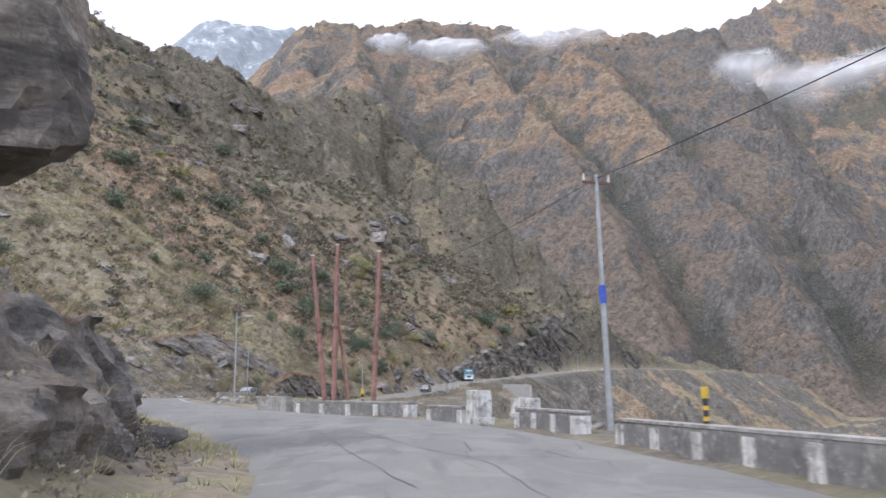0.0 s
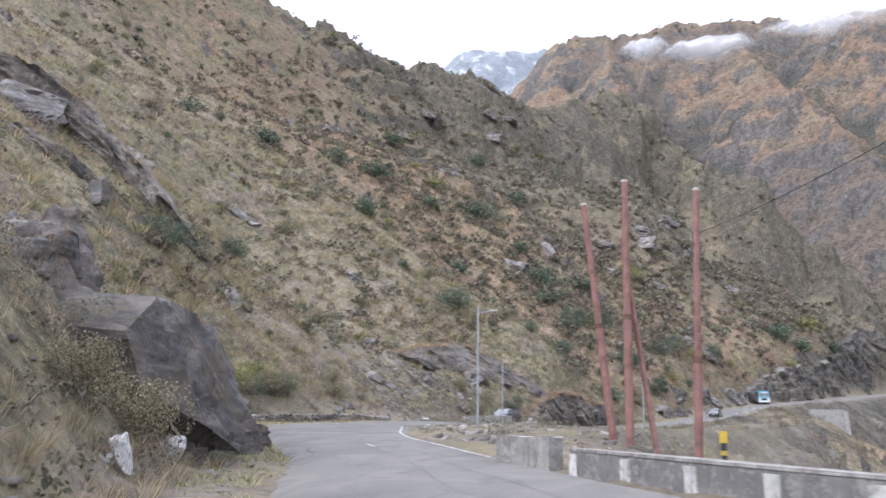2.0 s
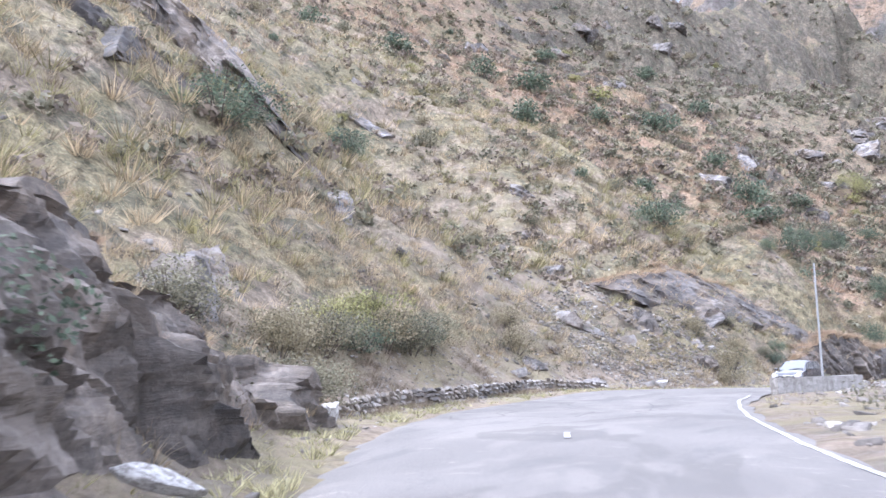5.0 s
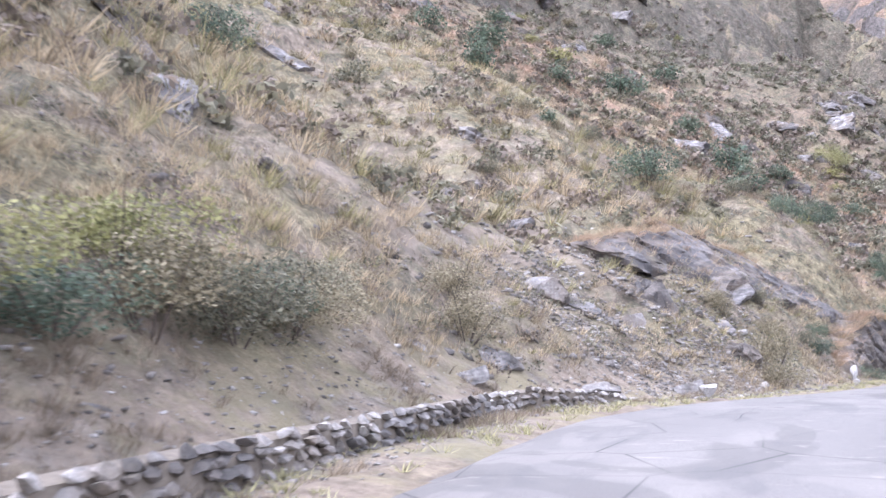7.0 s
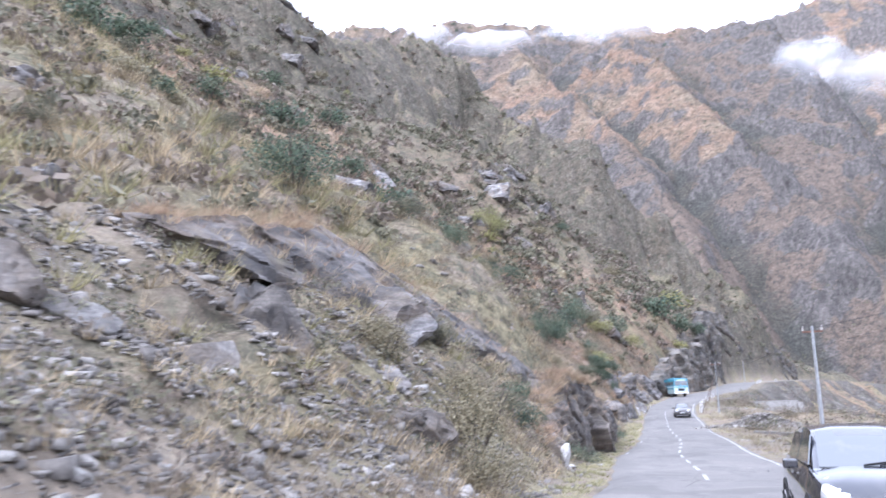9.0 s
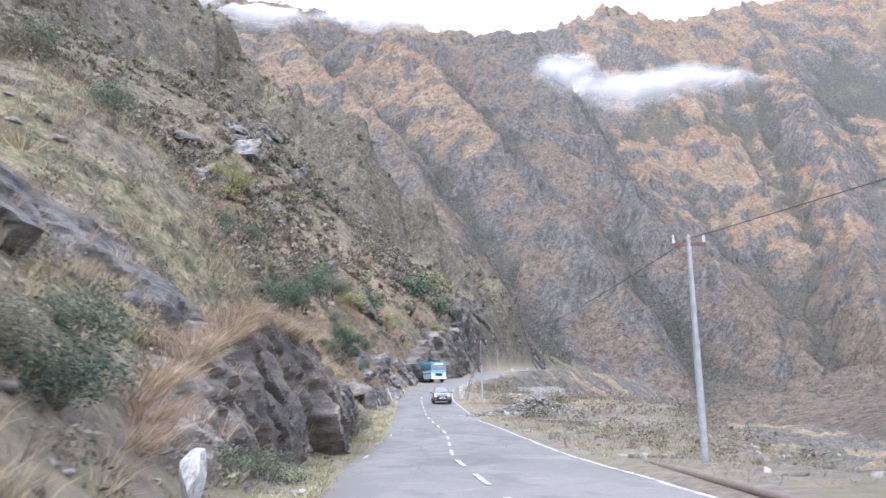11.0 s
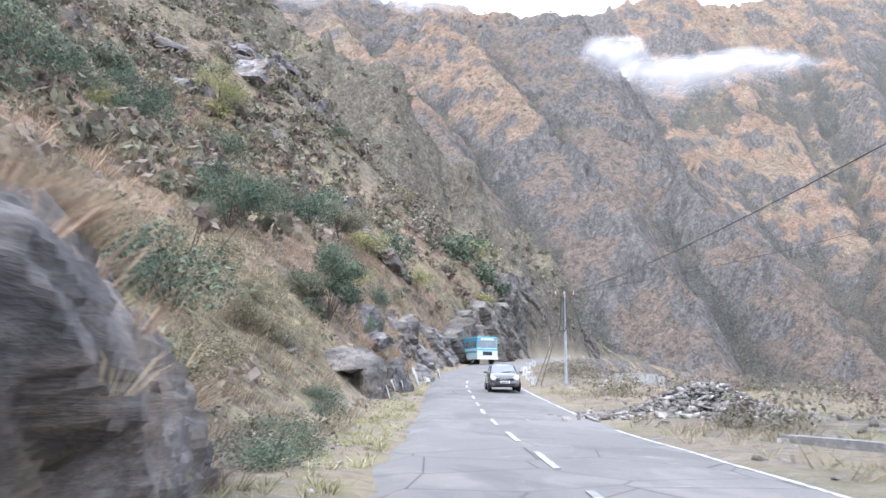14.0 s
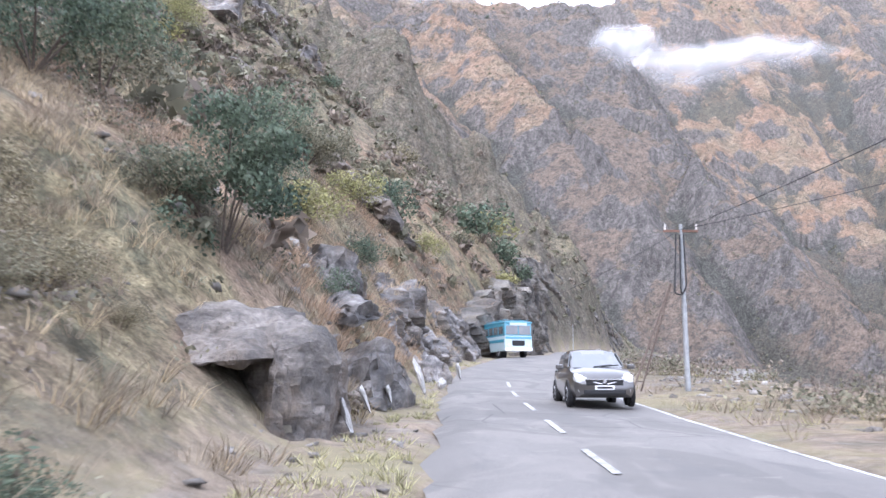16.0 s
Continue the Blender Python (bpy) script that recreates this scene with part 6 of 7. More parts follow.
# tufts that grow on the ledges of the outcrops
ledge = []
rng = np.random.default_rng(90)
for ob, at in outcrop_masses:
    m = Matrix.LocRotScale(at, ob.rotation_euler, ob.scale)
    flat = [v for v in ob.data.vertices if v.normal.z > 0.35]
    for i in rng.integers(0, len(flat), 60):
        q = m @ flat[i].co
        if q.z > level(q.x, q.y) - 0.05 and fbm(np.array([q.x]), np.array([q.y]), 2.5, 2, 91)[0] > -0.04:
            ledge.append(tuple(q))
ledge = np.array(ledge + [tuple(q) for q in ledge_spots])
rng.shuffle(ledge)
half_ = len(ledge) // 2
scattered("ledge_grass", TUFTS, ledge[:half_], rng.uniform(0.5, 1.1, half_) * np.where(ledge[:half_, 1] < 60, 0.6, 1), RUST_GRASS, "rusty dry grass growing from rock ledges", "grass", 92, lean=0.35)
scattered("ledge_straw", TUFTS, ledge[half_:], rng.uniform(0.5, 1.1, len(ledge) - half_) * np.where(ledge[half_:, 1] < 60, 0.6, 1), STRAW, "straw-coloured grass growing from rock ledges", "grass", 93, lean=0.35)

brow = np.array(brow_spots)
brow = brow[brow[:, 1] < 200] - (0.15, 0, 0.1)
MANE = [blades(46, 0.55, 0.9, 410 + k, 1.0, 0.007) for k in range(5)]
for pick, mat_, word in ((brow[::3], STRAW, "straw-coloured"), (np.delete(brow, np.s_[::3], 0), RUST_GRASS, "rusty")):
    scattered("hanging_grass", MANE, pick, rng.uniform(0.6, 1.25, len(pick)) * np.where(pick[:, 1] < 60, 0.6, 1), mat_, f"long {word} grass hanging over the rock face", "grass", 94, lean=0.55)


def tree(x, y, z, w, h, material, seed, label, trunk=0.35):
    """A small hillside tree: crooked trunk, limbs, uneven crown."""
    rng_ = np.random.default_rng(seed)
    ob = thing("small_tree", (x, y, z), label, "tree", "small trees on the slope")
    bm = bmesh.new()
    top = Vector((rng_.uniform(-0.1, 0.1) * w, 0, h * trunk))
    rod((0, 0, -0.4), top, 0.05 * w * 0.5, 0.035 * w * 0.5, 8, bm)
    part("trunk", bm, BARK, ob)
    vs, fs, base = [], [], 0
    for k in range(9):
        a = k * 2.4 + rng_.uniform(-0.4, 0.4)
        r = w * 0.5 * rng_.uniform(0.45, 0.9)
        tip = Vector((r * math.cos(a), r * math.sin(a), h * rng_.uniform(trunk + 0.06, 0.86)))
        knee = top.lerp(tip, 0.5) + Vector((0, 0, 0.08 * h))
        bm = rod(top, knee, 0.02 * w * 0.5, 0.013 * w * 0.5, 6)
        rod(knee, tip, 0.013 * w * 0.5, 0.004 * w, 5, bm)
        part("limb", bm, BARK, ob)
        v, f = leaves(1050, w * 0.34, seed + k, 0.07, 0.8, 9)
        vs.append(v + np.array(tip) - (0, 0, 0.12 * h))
        fs.append(f + base)
        base += len(v)
    me = bpy.data.meshes.new("crown")
    me.from_pydata(np.concatenate(vs).tolist(), [], np.concatenate(fs).tolist())
    me.materials.append(material)
    new("crown", me).parent = ob


tree(-14.6, 178.2, level(-14.6, 178.2) - 1.1, 3.5, 4.3, LEAF, 601, "dense dark green broadleaf tree on the slope", 0.08)
tree(-19.4, 181.2, level(-19.4, 181.2) - 0.5, 4.4, 4.8, LEAF, 602, "dark green broadleaf tree among dry grass", 0.1)
tree(-11.3, 207.4, level(-11.3, 207.4) - 0.4, 4.6, 4.4, SCRUB, 603, "small tree with thin yellow-green crown", 0.35)
tree(-23.9, 236.8, level(-23.9, 236.8) - 0.4, 7.0, 6.5, YELLOW_LEAF, 604, "small tree with yellowing leaves", 0.35)
tree(-27.3, 194.0, level(-27.3, 194.0) - 0.4, 5.0, 5.4, LEAF, 605, "dark green broadleaf tree high on the slope", 0.12)

# conifers far off along the mountain ridges
rng = np.random.default_rng(97)
line_ = np.concatenate([np.linspace((-240, 1500), (220, 1500), 60), np.linspace((220, 1500), (400, 1430), 26), np.linspace((760, 1900), (890, 1824), 26), np.linspace((890, 1824), (1140, 1740), 40)])
line_ = line_ + rng.normal(size=line_.shape) * 14
spots = np.c_[line_, mountain_height(line_[:, 0], line_[:, 1]) - 1.0]
spots = spots[patchy(spots[:, 0], spots[:, 1], 60, 98) > 0.5]
scattered("ridge_trees", [leaves(60, 1.0, 640 + k, 0.22, 1.6, 5) for k in range(4)], spots, rng.uniform(2.5, 6.5, len(spots)), LEAF, "tiny dark conifers along the mountain ridge", "trees", 99)
# shrubs and rocks over the slopes across the river
rng = np.random.default_rng(101)
d_, a_ = rng.uniform(0.04, 1.0, 17000) ** 0.75 * 1350 + 150, np.radians(rng.uniform(-8, 48, 17000))
x_, y_ = -20 + d_ * np.sin(a_), 90 + d_ * np.cos(a_)
z_ = mountain_height(x_, y_)
keep = (z_ > ground_height(x_, y_)[0]) & (patchy(x_, y_, 70, 102) + 0.35 * patchy(x_, y_, 18, 103) > 0.66) & (y_ > 140)
spots = np.stack([x_, y_, z_], 1)[keep]
size = rng.uniform(0.5, 1.35, len(spots)) * (0.6 + np.hypot(spots[:, 0], spots[:, 1]) / 700)
CLUMP_FAR = [leaves(12, 1.0, 650 + k, 0.42, 0.7, 4) for k in range(6)]
for k, (mat_, word) in enumerate(((SCRUB, "grey-green"), (BROWN_SCRUB, "brown"))):
    scattered("mountain_scrub", CLUMP_FAR, spots[k::2], size[k::2], mat_, f"low {word} scrub on the mountain across the river", "shrubs", 104 + k)
wall_brow = brow[(brow[:, 1] > 113) & (brow[:, 1] < 148) & (brow[:, 0] > -27)][::7]
scattered("hanging_grass", CLUMPS, wall_brow, np.linspace(0.5, 1.0, len(wall_brow)), DEAD_GRASS, "big brown tussocks hanging over the rock face", "grass", 971, lean=0.4)

# ---------------------------------------------------------------- road markings
LINE_PAINT = Nodes("worn_road_paint", 0.7)
_wear = LINE_PAINT.ramp(LINE_PAINT.noise(3.5, 6, 0.75), [(0.42, (0.22, 0.218, 0.218)), (0.60, (0.55, 0.55, 0.54))])
LINE_PAINT.paint(_wear)
LINE_PAINT = LINE_PAINT.mat


def road_at(s_across, y):
    """A point on the carriageway: share of the width from the left edge, at a given y."""
    mid = road_points[:, 6, 1]
    i = int(np.clip(np.searchsorted(mid, y), 1, len(mid) - 1))
    u = (y - mid[i - 1]) / (mid[i] - mid[i - 1])
    row = road_points[i - 1] * (1 - u) + road_points[i] * u
    k = s_across * 12
    j = min(int(k), 11)
    return row[j] + (row[j + 1] - row[j]) * (k - j)


def stripe(name, share, y0, y1, width, label, group=""):
    ys = np.linspace(y0, y1, max(3, int(abs(y1 - y0) / 0.8)))
    pts = np.array([road_at(share, y) for y in ys])
    way = np.gradient(pts[:, :2], axis=0)
    way /= np.linalg.norm(way, axis=1, keepdims=True)
    side = np.stack([-way[:, 1], way[:, 0], 0 * ys], 1) * width / 2
    top = np.concatenate([pts + side, pts - side]) + (0, 0, 0.012)
    n = len(ys)
    faces = [(i, i + 1, n + i + 1, n + i) for i in range(n - 1)]
    ob = mesh_object(name, top, faces, LINE_PAINT)
    solid = ob.modifiers.new("thickness", "SOLIDIFY")
    solid.thickness = 0.006
    return tagged(ob, label, "road marking", group)


for k in range(17):
    y = 108.5 + k * 5.0
    stripe("centre_dash", float(np.interp(y, (108, 146, 164, 200), (0.455, 0.445, 0.39, 0.40))), y, y + 2.6, 0.12, "worn white dash along the middle of the road", "centre dashes")
for k, (y, s) in enumerate([(42.6, 0.5), (58, 0.5)]):
    stripe("centre_dash", s, y, y + 0.9, 0.10, "nearly worn-away white dash on the asphalt", "centre dashes")
stripe("edge_line", 0.955, 42, 79, 0.10, "worn white line along the inner edge of the bend", "edge lines")
stripe("edge_line", 0.945, 106, 158, 0.10, "worn white line along the valley side", "edge lines")
stripe("edge_line", 0.94, 162, 205, 0.10, "worn white line along the valley side", "edge lines")
stripe("edge_line", 0.05, 129.6, 131.0, 0.08, "short remains of a white line by the verge", "edge lines")
stripe("edge_line", 0.04, 144, 145.6, 0.08, "short remains of a white line by the verge", "edge lines")

# dark joints and cracks that run with the road
TAR = plain("crack_filler", (0.07, 0.07, 0.073), 0.8)
for seed, share, y0, y1 in ((1, 0.45, 6, 46), (2, 0.24, 11, 30), (3, 0.62, 64, 76), (4, 0.38, 80, 88), (5, 0.7, 92, 98), (6, 0.3, 122, 134), (7, 0.62, 30, 44)):
    ys = np.arange(y0, y1, 0.35)
    pts = np.array([road_at(min(0.95, max(0.05, share + 0.28 * float(fbm(np.array([y * 1.0]), np.array([seed * 31.0]), 9, 4, 70)[0]))), y) for y in ys])
    half = 0.003 + 0.024 * np.abs(fbm(ys, ys * 0 + seed, 1.2, 2, 71))
    top = np.concatenate([pts + np.stack([half, 0 * half, 0 * half + 0.010], 1), pts + np.stack([-half, 0 * half, 0 * half + 0.010], 1)])
    n = len(ys)
    crack = mesh_object("road_crack", top, [(i, i + 1, n + i + 1, n + i) for i in range(n - 1)], TAR)
    tagged(crack, "long dark crack in the asphalt", "crack", kind="structure")

# ---------------------------------------------------------------- parapets on the valley side
CONCRETE = chipped_paint("stained_concrete", (0.37, 0.355, 0.335), (0.25, 0.235, 0.215))
TAR_PAINT = chipped_paint("faded_black_paint", (0.20, 0.197, 0.195), (0.36, 0.345, 0.325))


def chipped(bm, amount, seed):
    """Worn corners and uneven faces."""
    bmesh.ops.subdivide_edges(bm, edges=bm.edges[:], cuts=3, use_grid_fill=True)
    for v in bm.verts:
        q = v.co * 2.3 + Vector((seed * 3.1, 0, 0))
        v.co += Vector((noise.noise(q), noise.noise(q + Vector((9, 0, 0))), noise.noise(q + Vector((0, 9, 0))))) * amount
    return bm


def parapet(a, b, height, stripes, seed, cap=True):
    """A low painted wall from a to b, black fields between white bands."""
    a, b = np.array(a), np.array(b)
    length = float(np.hypot(*(b - a)))
    mid = (a + b) / 2
    z = level(mid[0], mid[1])
    ob = thing("parapet", (mid[0], mid[1], z - 0.15), "low concrete parapet with faded black fields and white bands", "parapet", "parapets along the valley side",
               math.degrees(math.atan2(b[1] - a[1], b[0] - a[0])))
    part("wall", chipped(box(length, 0.36, height + 0.15, (0, 0, (height + 0.15) / 2)), 0.025, seed), TAR_PAINT, ob)
    if cap:
        part("coping", chipped(box(length + 0.03, 0.39, 0.06, (0, 0, height + 0.17)), 0.015, seed + 1), CONCRETE, ob, "pale weathered coping")
    for k in range(stripes):
        x = -length / 2 + 0.15 + (length - 0.3) * (k / max(1, stripes - 1))
        part("white_band", chipped(box(0.34, 0.44, height + 0.05, (x, 0, (height + 0.1) / 2)), 0.015, seed + k), WHITE_PAINT, ob, "chipped white band")


parapet((-6.7, 38.3), (-1.3, 32.3), 0.52, 5, 1)
parapet((-0.5, 29.6), (0.7, 27.5), 0.52, 2, 2)
parapet((2.3, 25.6), (3.5, 21.4), 0.52, 4, 3)
parapet((4.0, 18.8), (5.9, 10.4), 0.54, 6, 4)
parapet((-4.9, 154.2), (-3.9, 147.0), 0.20, 2, 6, False)
parapet((6.1, 9.8), (6.9, 3.0), 0.66, 5, 5)
for k, (x, y, w, h, turn) in enumerate([(1.05, 26.7, 0.6, 1.15, -55), (2.77, 29.0, 0.9, 0.8, -50), (6.0, 10.1, 0.7, 0.8, -75)]):
    pier = thing("parapet_pier", (x, y, level(x, y) - 0.15), "thick whitewashed masonry pier with a flared foot", "pier", "piers of the parapet", turn)
    part("shaft", chipped(box(w, 0.55, h, (0, 0, h / 2 + 0.1)), 0.03, 20 + k), WHITE_PAINT, pier, "stained whitewashed shaft")
    part("foot", chipped(box(w + 0.15, 0.68, 0.42, (0.05, 0, 0.2)), 0.07, 30 + k), WHITE_PAINT, pier, "flared whitewashed foot")
for k, (a, b, h) in enumerate([((-8.9, 40.1), (-7.3, 38.9), 0.75), ((-22.0, 80.0), (-19.2, 83.2), 0.6), ((-20.8, 90.2), (-19.4, 94.0), 0.35)]):
    a, b = np.array(a), np.array(b)
    mid = (a + b) / 2
    wall = thing("concrete_block", (mid[0], mid[1], level(mid[0], mid[1]) - 0.15), "weathered pale concrete block at the road edge", "block", "", math.degrees(math.atan2(b[1] - a[1], b[0] - a[0])))
    part("block", chipped(box(float(np.hypot(*(b - a))), 0.42, h + 0.15, (0, 0, (h + 0.15) / 2)), 0.04, 40 + k), CONCRETE, wall)
for k, y in enumerate((188, 194, 200, 206, 212, 219, 300, 308, 316, 324, 332, 341)):
    if y < 230:
        e = road_at(1.0, y)
    else:
        e = np.array([np.interp(y, RIGHT[:, 1], RIGHT[:, 0]), y, np.interp(y, RIGHT[:, 1], RIGHT[:, 2])])
    post = thing("kerb_post", (e[0] + 0.7, e[1], e[2] - 0.1), "short whitewashed stone post on the outer edge of the bend", "post", "white posts along the bend", k * 40)
    part("post", chipped(box(0.42, 0.36, 0.75 + 0.1 * (k % 3), (0, 0, 0.36)), 0.05, 50 + k), WHITE_PAINT, post)

# ---------------------------------------------------------------- poles and wires
RED_PRIMER = plain("red_oxide_steel", (0.25, 0.135, 0.118), 0.8, vary=0.35, scale=2.0)
GALVANISED = plain("weathered_galvanised_steel", (0.34, 0.35, 0.36), 0.55, 0.4, 0.2, 4.0)
RUSTY = plain("rusty_steel", (0.17, 0.10, 0.075), 0.85, 0.2, 0.4, 6.0)
CABLE = plain("cable_black", (0.035, 0.035, 0.038), 0.6)
CERAMIC = plain("insulator_glaze", (0.5, 0.47, 0.44), 0.35)
BLUE_PAINT = plain("blue_band_paint", (0.05, 0.10, 0.42), 0.6)

for base, top in (((-7.3, 50.6), (-8.25, 50.6, 9.7)), ((-6.6, 49.0), (-6.5, 49.1, 10.1)), ((-4.45, 49.8), (-4.0, 49.9, 9.8))):
    z = level(*base) - 0.5
    pole = thing("steel_pole", (base[0], base[1], z), "tall red-primed steel pole standing below the road edge", "pole", "red steel poles")
    lean = Vector((top[0] - base[0], top[1] - base[1], top[2] - z))
    part("lower_tube", rod((0, 0, 0), lean * 0.5, 0.15), RED_PRIMER, pole, smooth_faces=True)
    part("upper_tube", rod(lean * 0.5, lean, 0.125, 0.11), RED_PRIMER, pole, smooth_faces=True)
    part("collar", rod(lean * 0.49, lean * 0.51, 0.165), RUSTY, pole, "rusty joint collar")
    part("cap", rod(lean, lean * 1.008, 0.12), CERAMIC, pole, "pale cap")
z = level(-5.6, 49.6) - 0.5
brace = thing("brace_pole", (-5.6, 49.6, z), "thinner red steel pole leaning as a brace", "pole", "red steel poles")
part("tube", rod((0, 0, 0), (-1.1, -0.4, 8.0 - z), 0.11, 0.085), RED_PRIMER, brace, smooth_faces=True)
part("bracket", box(0.35, 0.06, 0.08, (-0.95, -0.35, 7.0 - z)), RUSTY, brace)

lamp = thing("street_lamp", (-15.55, 61.06, level(-15.55, 61.06) - 0.1), "slim galvanised street lamp at the inside of the bend", "street lamp")
part("pole", rod((0, 0, 0), (0.02, 0, 6.3), 0.07, 0.05), GALVANISED, lamp, smooth_faces=True)
part("arm", rod((0.02, 0, 5.95), (0.75, 0.1, 6.1), 0.022), GALVANISED, lamp)
part("lamp_head", box(0.42, 0.16, 0.07, (0.85, 0.1, 6.1)), CERAMIC, lamp, "pale flat lamp head", bevel=0.02)
part("junction_box", box(0.16, 0.10, 0.26, (0.1, 0, 1.9)), GALVANISED, lamp)
thin = thing("thin_pole", (-20.87, 87.22, level(-20.87, 87.22) - 0.1), "thin grey pole beside the low parapet", "pole")
part("tube", rod((0, 0, 0), (0.05, 0, 5.9), 0.05, 0.04), GALVANISED, thin, smooth_faces=True)
part("bracket", box(0.28, 0.04, 0.05, (0.05, 0, 5.6)), RUSTY, thin)


def power_pole(x, y, top, label, arm=1.1, turn=0.0, band=None, lean=(0, 0)):
    z = level(x, y) - 0.3
    ob = thing("power_pole", (x, y, z), label, "power pole", "power poles", turn)
    h = top - z
    peak = Vector((lean[0], lean[1], h))
    part("lower_tube", rod((0, 0, 0), peak * 0.55, 0.10, 0.09), GALVANISED, ob, smooth_faces=True)
    part("upper_tube", rod(peak * 0.55, peak, 0.075, 0.06), GALVANISED, ob, smooth_faces=True)
    part("cross_arm", box(arm, 0.07, 0.08, peak - Vector((0, 0, 0.25))), RUSTY, ob)
    for s in (-0.45, 0, 0.45):
        part("insulator", rod(peak + Vector((s * arm, 0, -0.2)), peak + Vector((s * arm, 0, 0.02)), 0.045, 0.025, 8), CERAMIC, ob)
    if band:
        part("blue_band", rod(peak * ((band - z - 0.28) / h), peak * ((band - z + 0.28) / h), 0.108, sides=12), BLUE_PAINT, ob, "painted blue band")
    return ob


power_pole(4.97, 25.3, 8.1, "tall galvanised power pole with a blue band", 1.0, 20, 4.3, (-0.15, 0))
power_pole(1.5, 186.2, 7.0, "galvanised power pole with hanging cables by the debris", 1.3, -10)
power_pole(-12.3, 122.6, 5.6, "grey power pole standing on the valley bank", 0.9, -20)
power_pole(54.0, 338.0, 14.5, "thin power pole far along the road", 1.2, 0)
power_pole(15.5, 258.0, 11.0, "thin power pole beside the far bend", 1.0, 0)


def wire(points, sag, radius, label):
    """A hanging cable from point to point."""
    curve = bpy.data.curves.new("cable", "CURVE")
    curve.dimensions, curve.bevel_depth, curve.bevel_resolution = "3D", radius, 1
    for a, b in zip(points, points[1:]):
        sp = curve.splines.new("POLY")
        sp.points.add(20)
        for k in range(21):
            u = k / 20
            p = Vector(a).lerp(Vector(b), u)
            sp.points[k].co = (p.x, p.y, p.z - sag * 4 * u * (1 - u), 1)
    curve.materials.append(CABLE)
    return tagged(new("cable", curve), label, "cable", "overhead cables")


wire([(12.8, -9.5, 6.6), (4.82, 25.3, 8.0)], 0.4, 0.013, "black overhead cable sloping down to the pole")
wire([(4.82, 25.3, 8.0), (-4.0, 49.9, 8.2), (-12.3, 122.6, 5.5)], 0.5, 0.011, "black overhead cable hung from pole to pole")
wire([(-12.3, 122.6, 5.5), (1.5, 186.2, 6.8), (15.5, 258, 11.0)], 0.9, 0.011, "thin overhead cable along the valley side")
wire([(1.5, 186.2, 6.8), (14.0, 160.0, 9.5)], 0.5, 0.011, "thin overhead cable crossing the valley side")
for dx in (-0.25, -0.1, 0.05):
    wire([(1.5 + dx, 186.1, 6.6), (1.45 + dx * 1.6, 186.0, 4.7 + dx), (1.4, 186.1, 4.4)], 0.05, 0.03, "loose bundle of cable hanging from the pole")

POLE_STEEL = plain("dull_steel", (0.16, 0.125, 0.105), 0.75)
ladder = thing("leaning_ladder", (-0.15, 187.0, level(-0.15, 187.0) - 0.1), "dark steel ladder-like strut leaning beside the pole", "ladder")
for s in (-0.22, 0.22):
    part("rail", rod((s, s * 0.5, 0), (1.25 + s * 0.3, s * 0.5 - 0.6, 4.0), 0.035), POLE_STEEL, ladder)
for k in range(7):
    u = 0.12 + 0.12 * k
    c = Vector((1.25 * u, -0.6 * u, 4.0 * u))
    part("rung", rod(c - Vector((0.2, 0.1, 0)), c + Vector((0.2, 0.1, 0)), 0.02, sides=6), POLE_STEEL, ladder)

fallen = thing("fallen_pole", (-15.4, 116.6, level(-15.4, 116.6) + 0.10), "dull brown fallen steel pole lying along the valley edge", "pole")
part("tube", rod((2.0, 7.0, -0.25), (-2.2, -7.2, 0.12), 0.085, 0.095, 14), POLE_STEEL, fallen, smooth_faces=True)
part("flange", rod((-2.2, -7.2, 0.12), (-2.23, -7.3, 0.122), 0.14, sides=14), POLE_STEEL, fallen)

# yellow and black marker posts
YELLOW = plain("yellow_paint", (0.50, 0.35, 0.05), 0.7)
for x, y, h in ((4.85, 15.6, 1.25), (-3.55, 35.4, 1.05)):
    post = thing("marker_post", (x, y, level(x, y)), "yellow-topped hazard post behind the parapet", "marker post", "hazard posts")
    part("post", rod((0, 0, 0), (0, 0, h - 0.2), 0.05), CABLE, post)
    part("head", box(0.14, 0.05, 0.22, (0, 0, h - 0.1)), YELLOW, post, "yellow head", bevel=0.012)
    for k in range(2):
        part("yellow_band", rod((0, 0, h - 0.62 + 0.2 * k), (0, 0, h - 0.54 + 0.2 * k), 0.054), YELLOW, post)

# ---------------------------------------------------------------- stone retaining wall at the foot of the slope
MORTAR = plain("earth_mortar", (0.18, 0.155, 0.125), 0.95, vary=0.3, scale=8)
WALL_STONE = rock_material("wall_stone", (0.24, 0.222, 0.20), (0.39, 0.365, 0.335), (0.54, 0.515, 0.48), 3.0)
wall_y = np.linspace(62.0, 89.5, 66)
edge_x = np.interp(wall_y, LEFT[:, 1], LEFT[:, 0])
way = np.gradient(np.stack([edge_x, wall_y], 1), axis=0)
way /= np.linalg.norm(way, axis=1, keepdims=True)
wall_xy = np.stack([edge_x, wall_y], 1) + np.stack([-way[:, 1], way[:, 0]], 1) * 1.75
wall_z = np.interp(wall_y, LEFT[:, 1], LEFT[:, 2])
wall_h = 0.66 * np.clip(1 - ((wall_y - 75) / 15.5) ** 4, 0.05, 1)
bm = bmesh.new()
rows_ = []
for (x, y), z, h, (wx, wy) in zip(wall_xy, wall_z, wall_h, way):
    rows_.append([bm.verts.new((x - wy * o, y + wx * o, z + q)) for o, q in ((0.10, -0.2), (0.12, h * 0.8), (0.42, h * 0.9), (0.42, -0.2))])
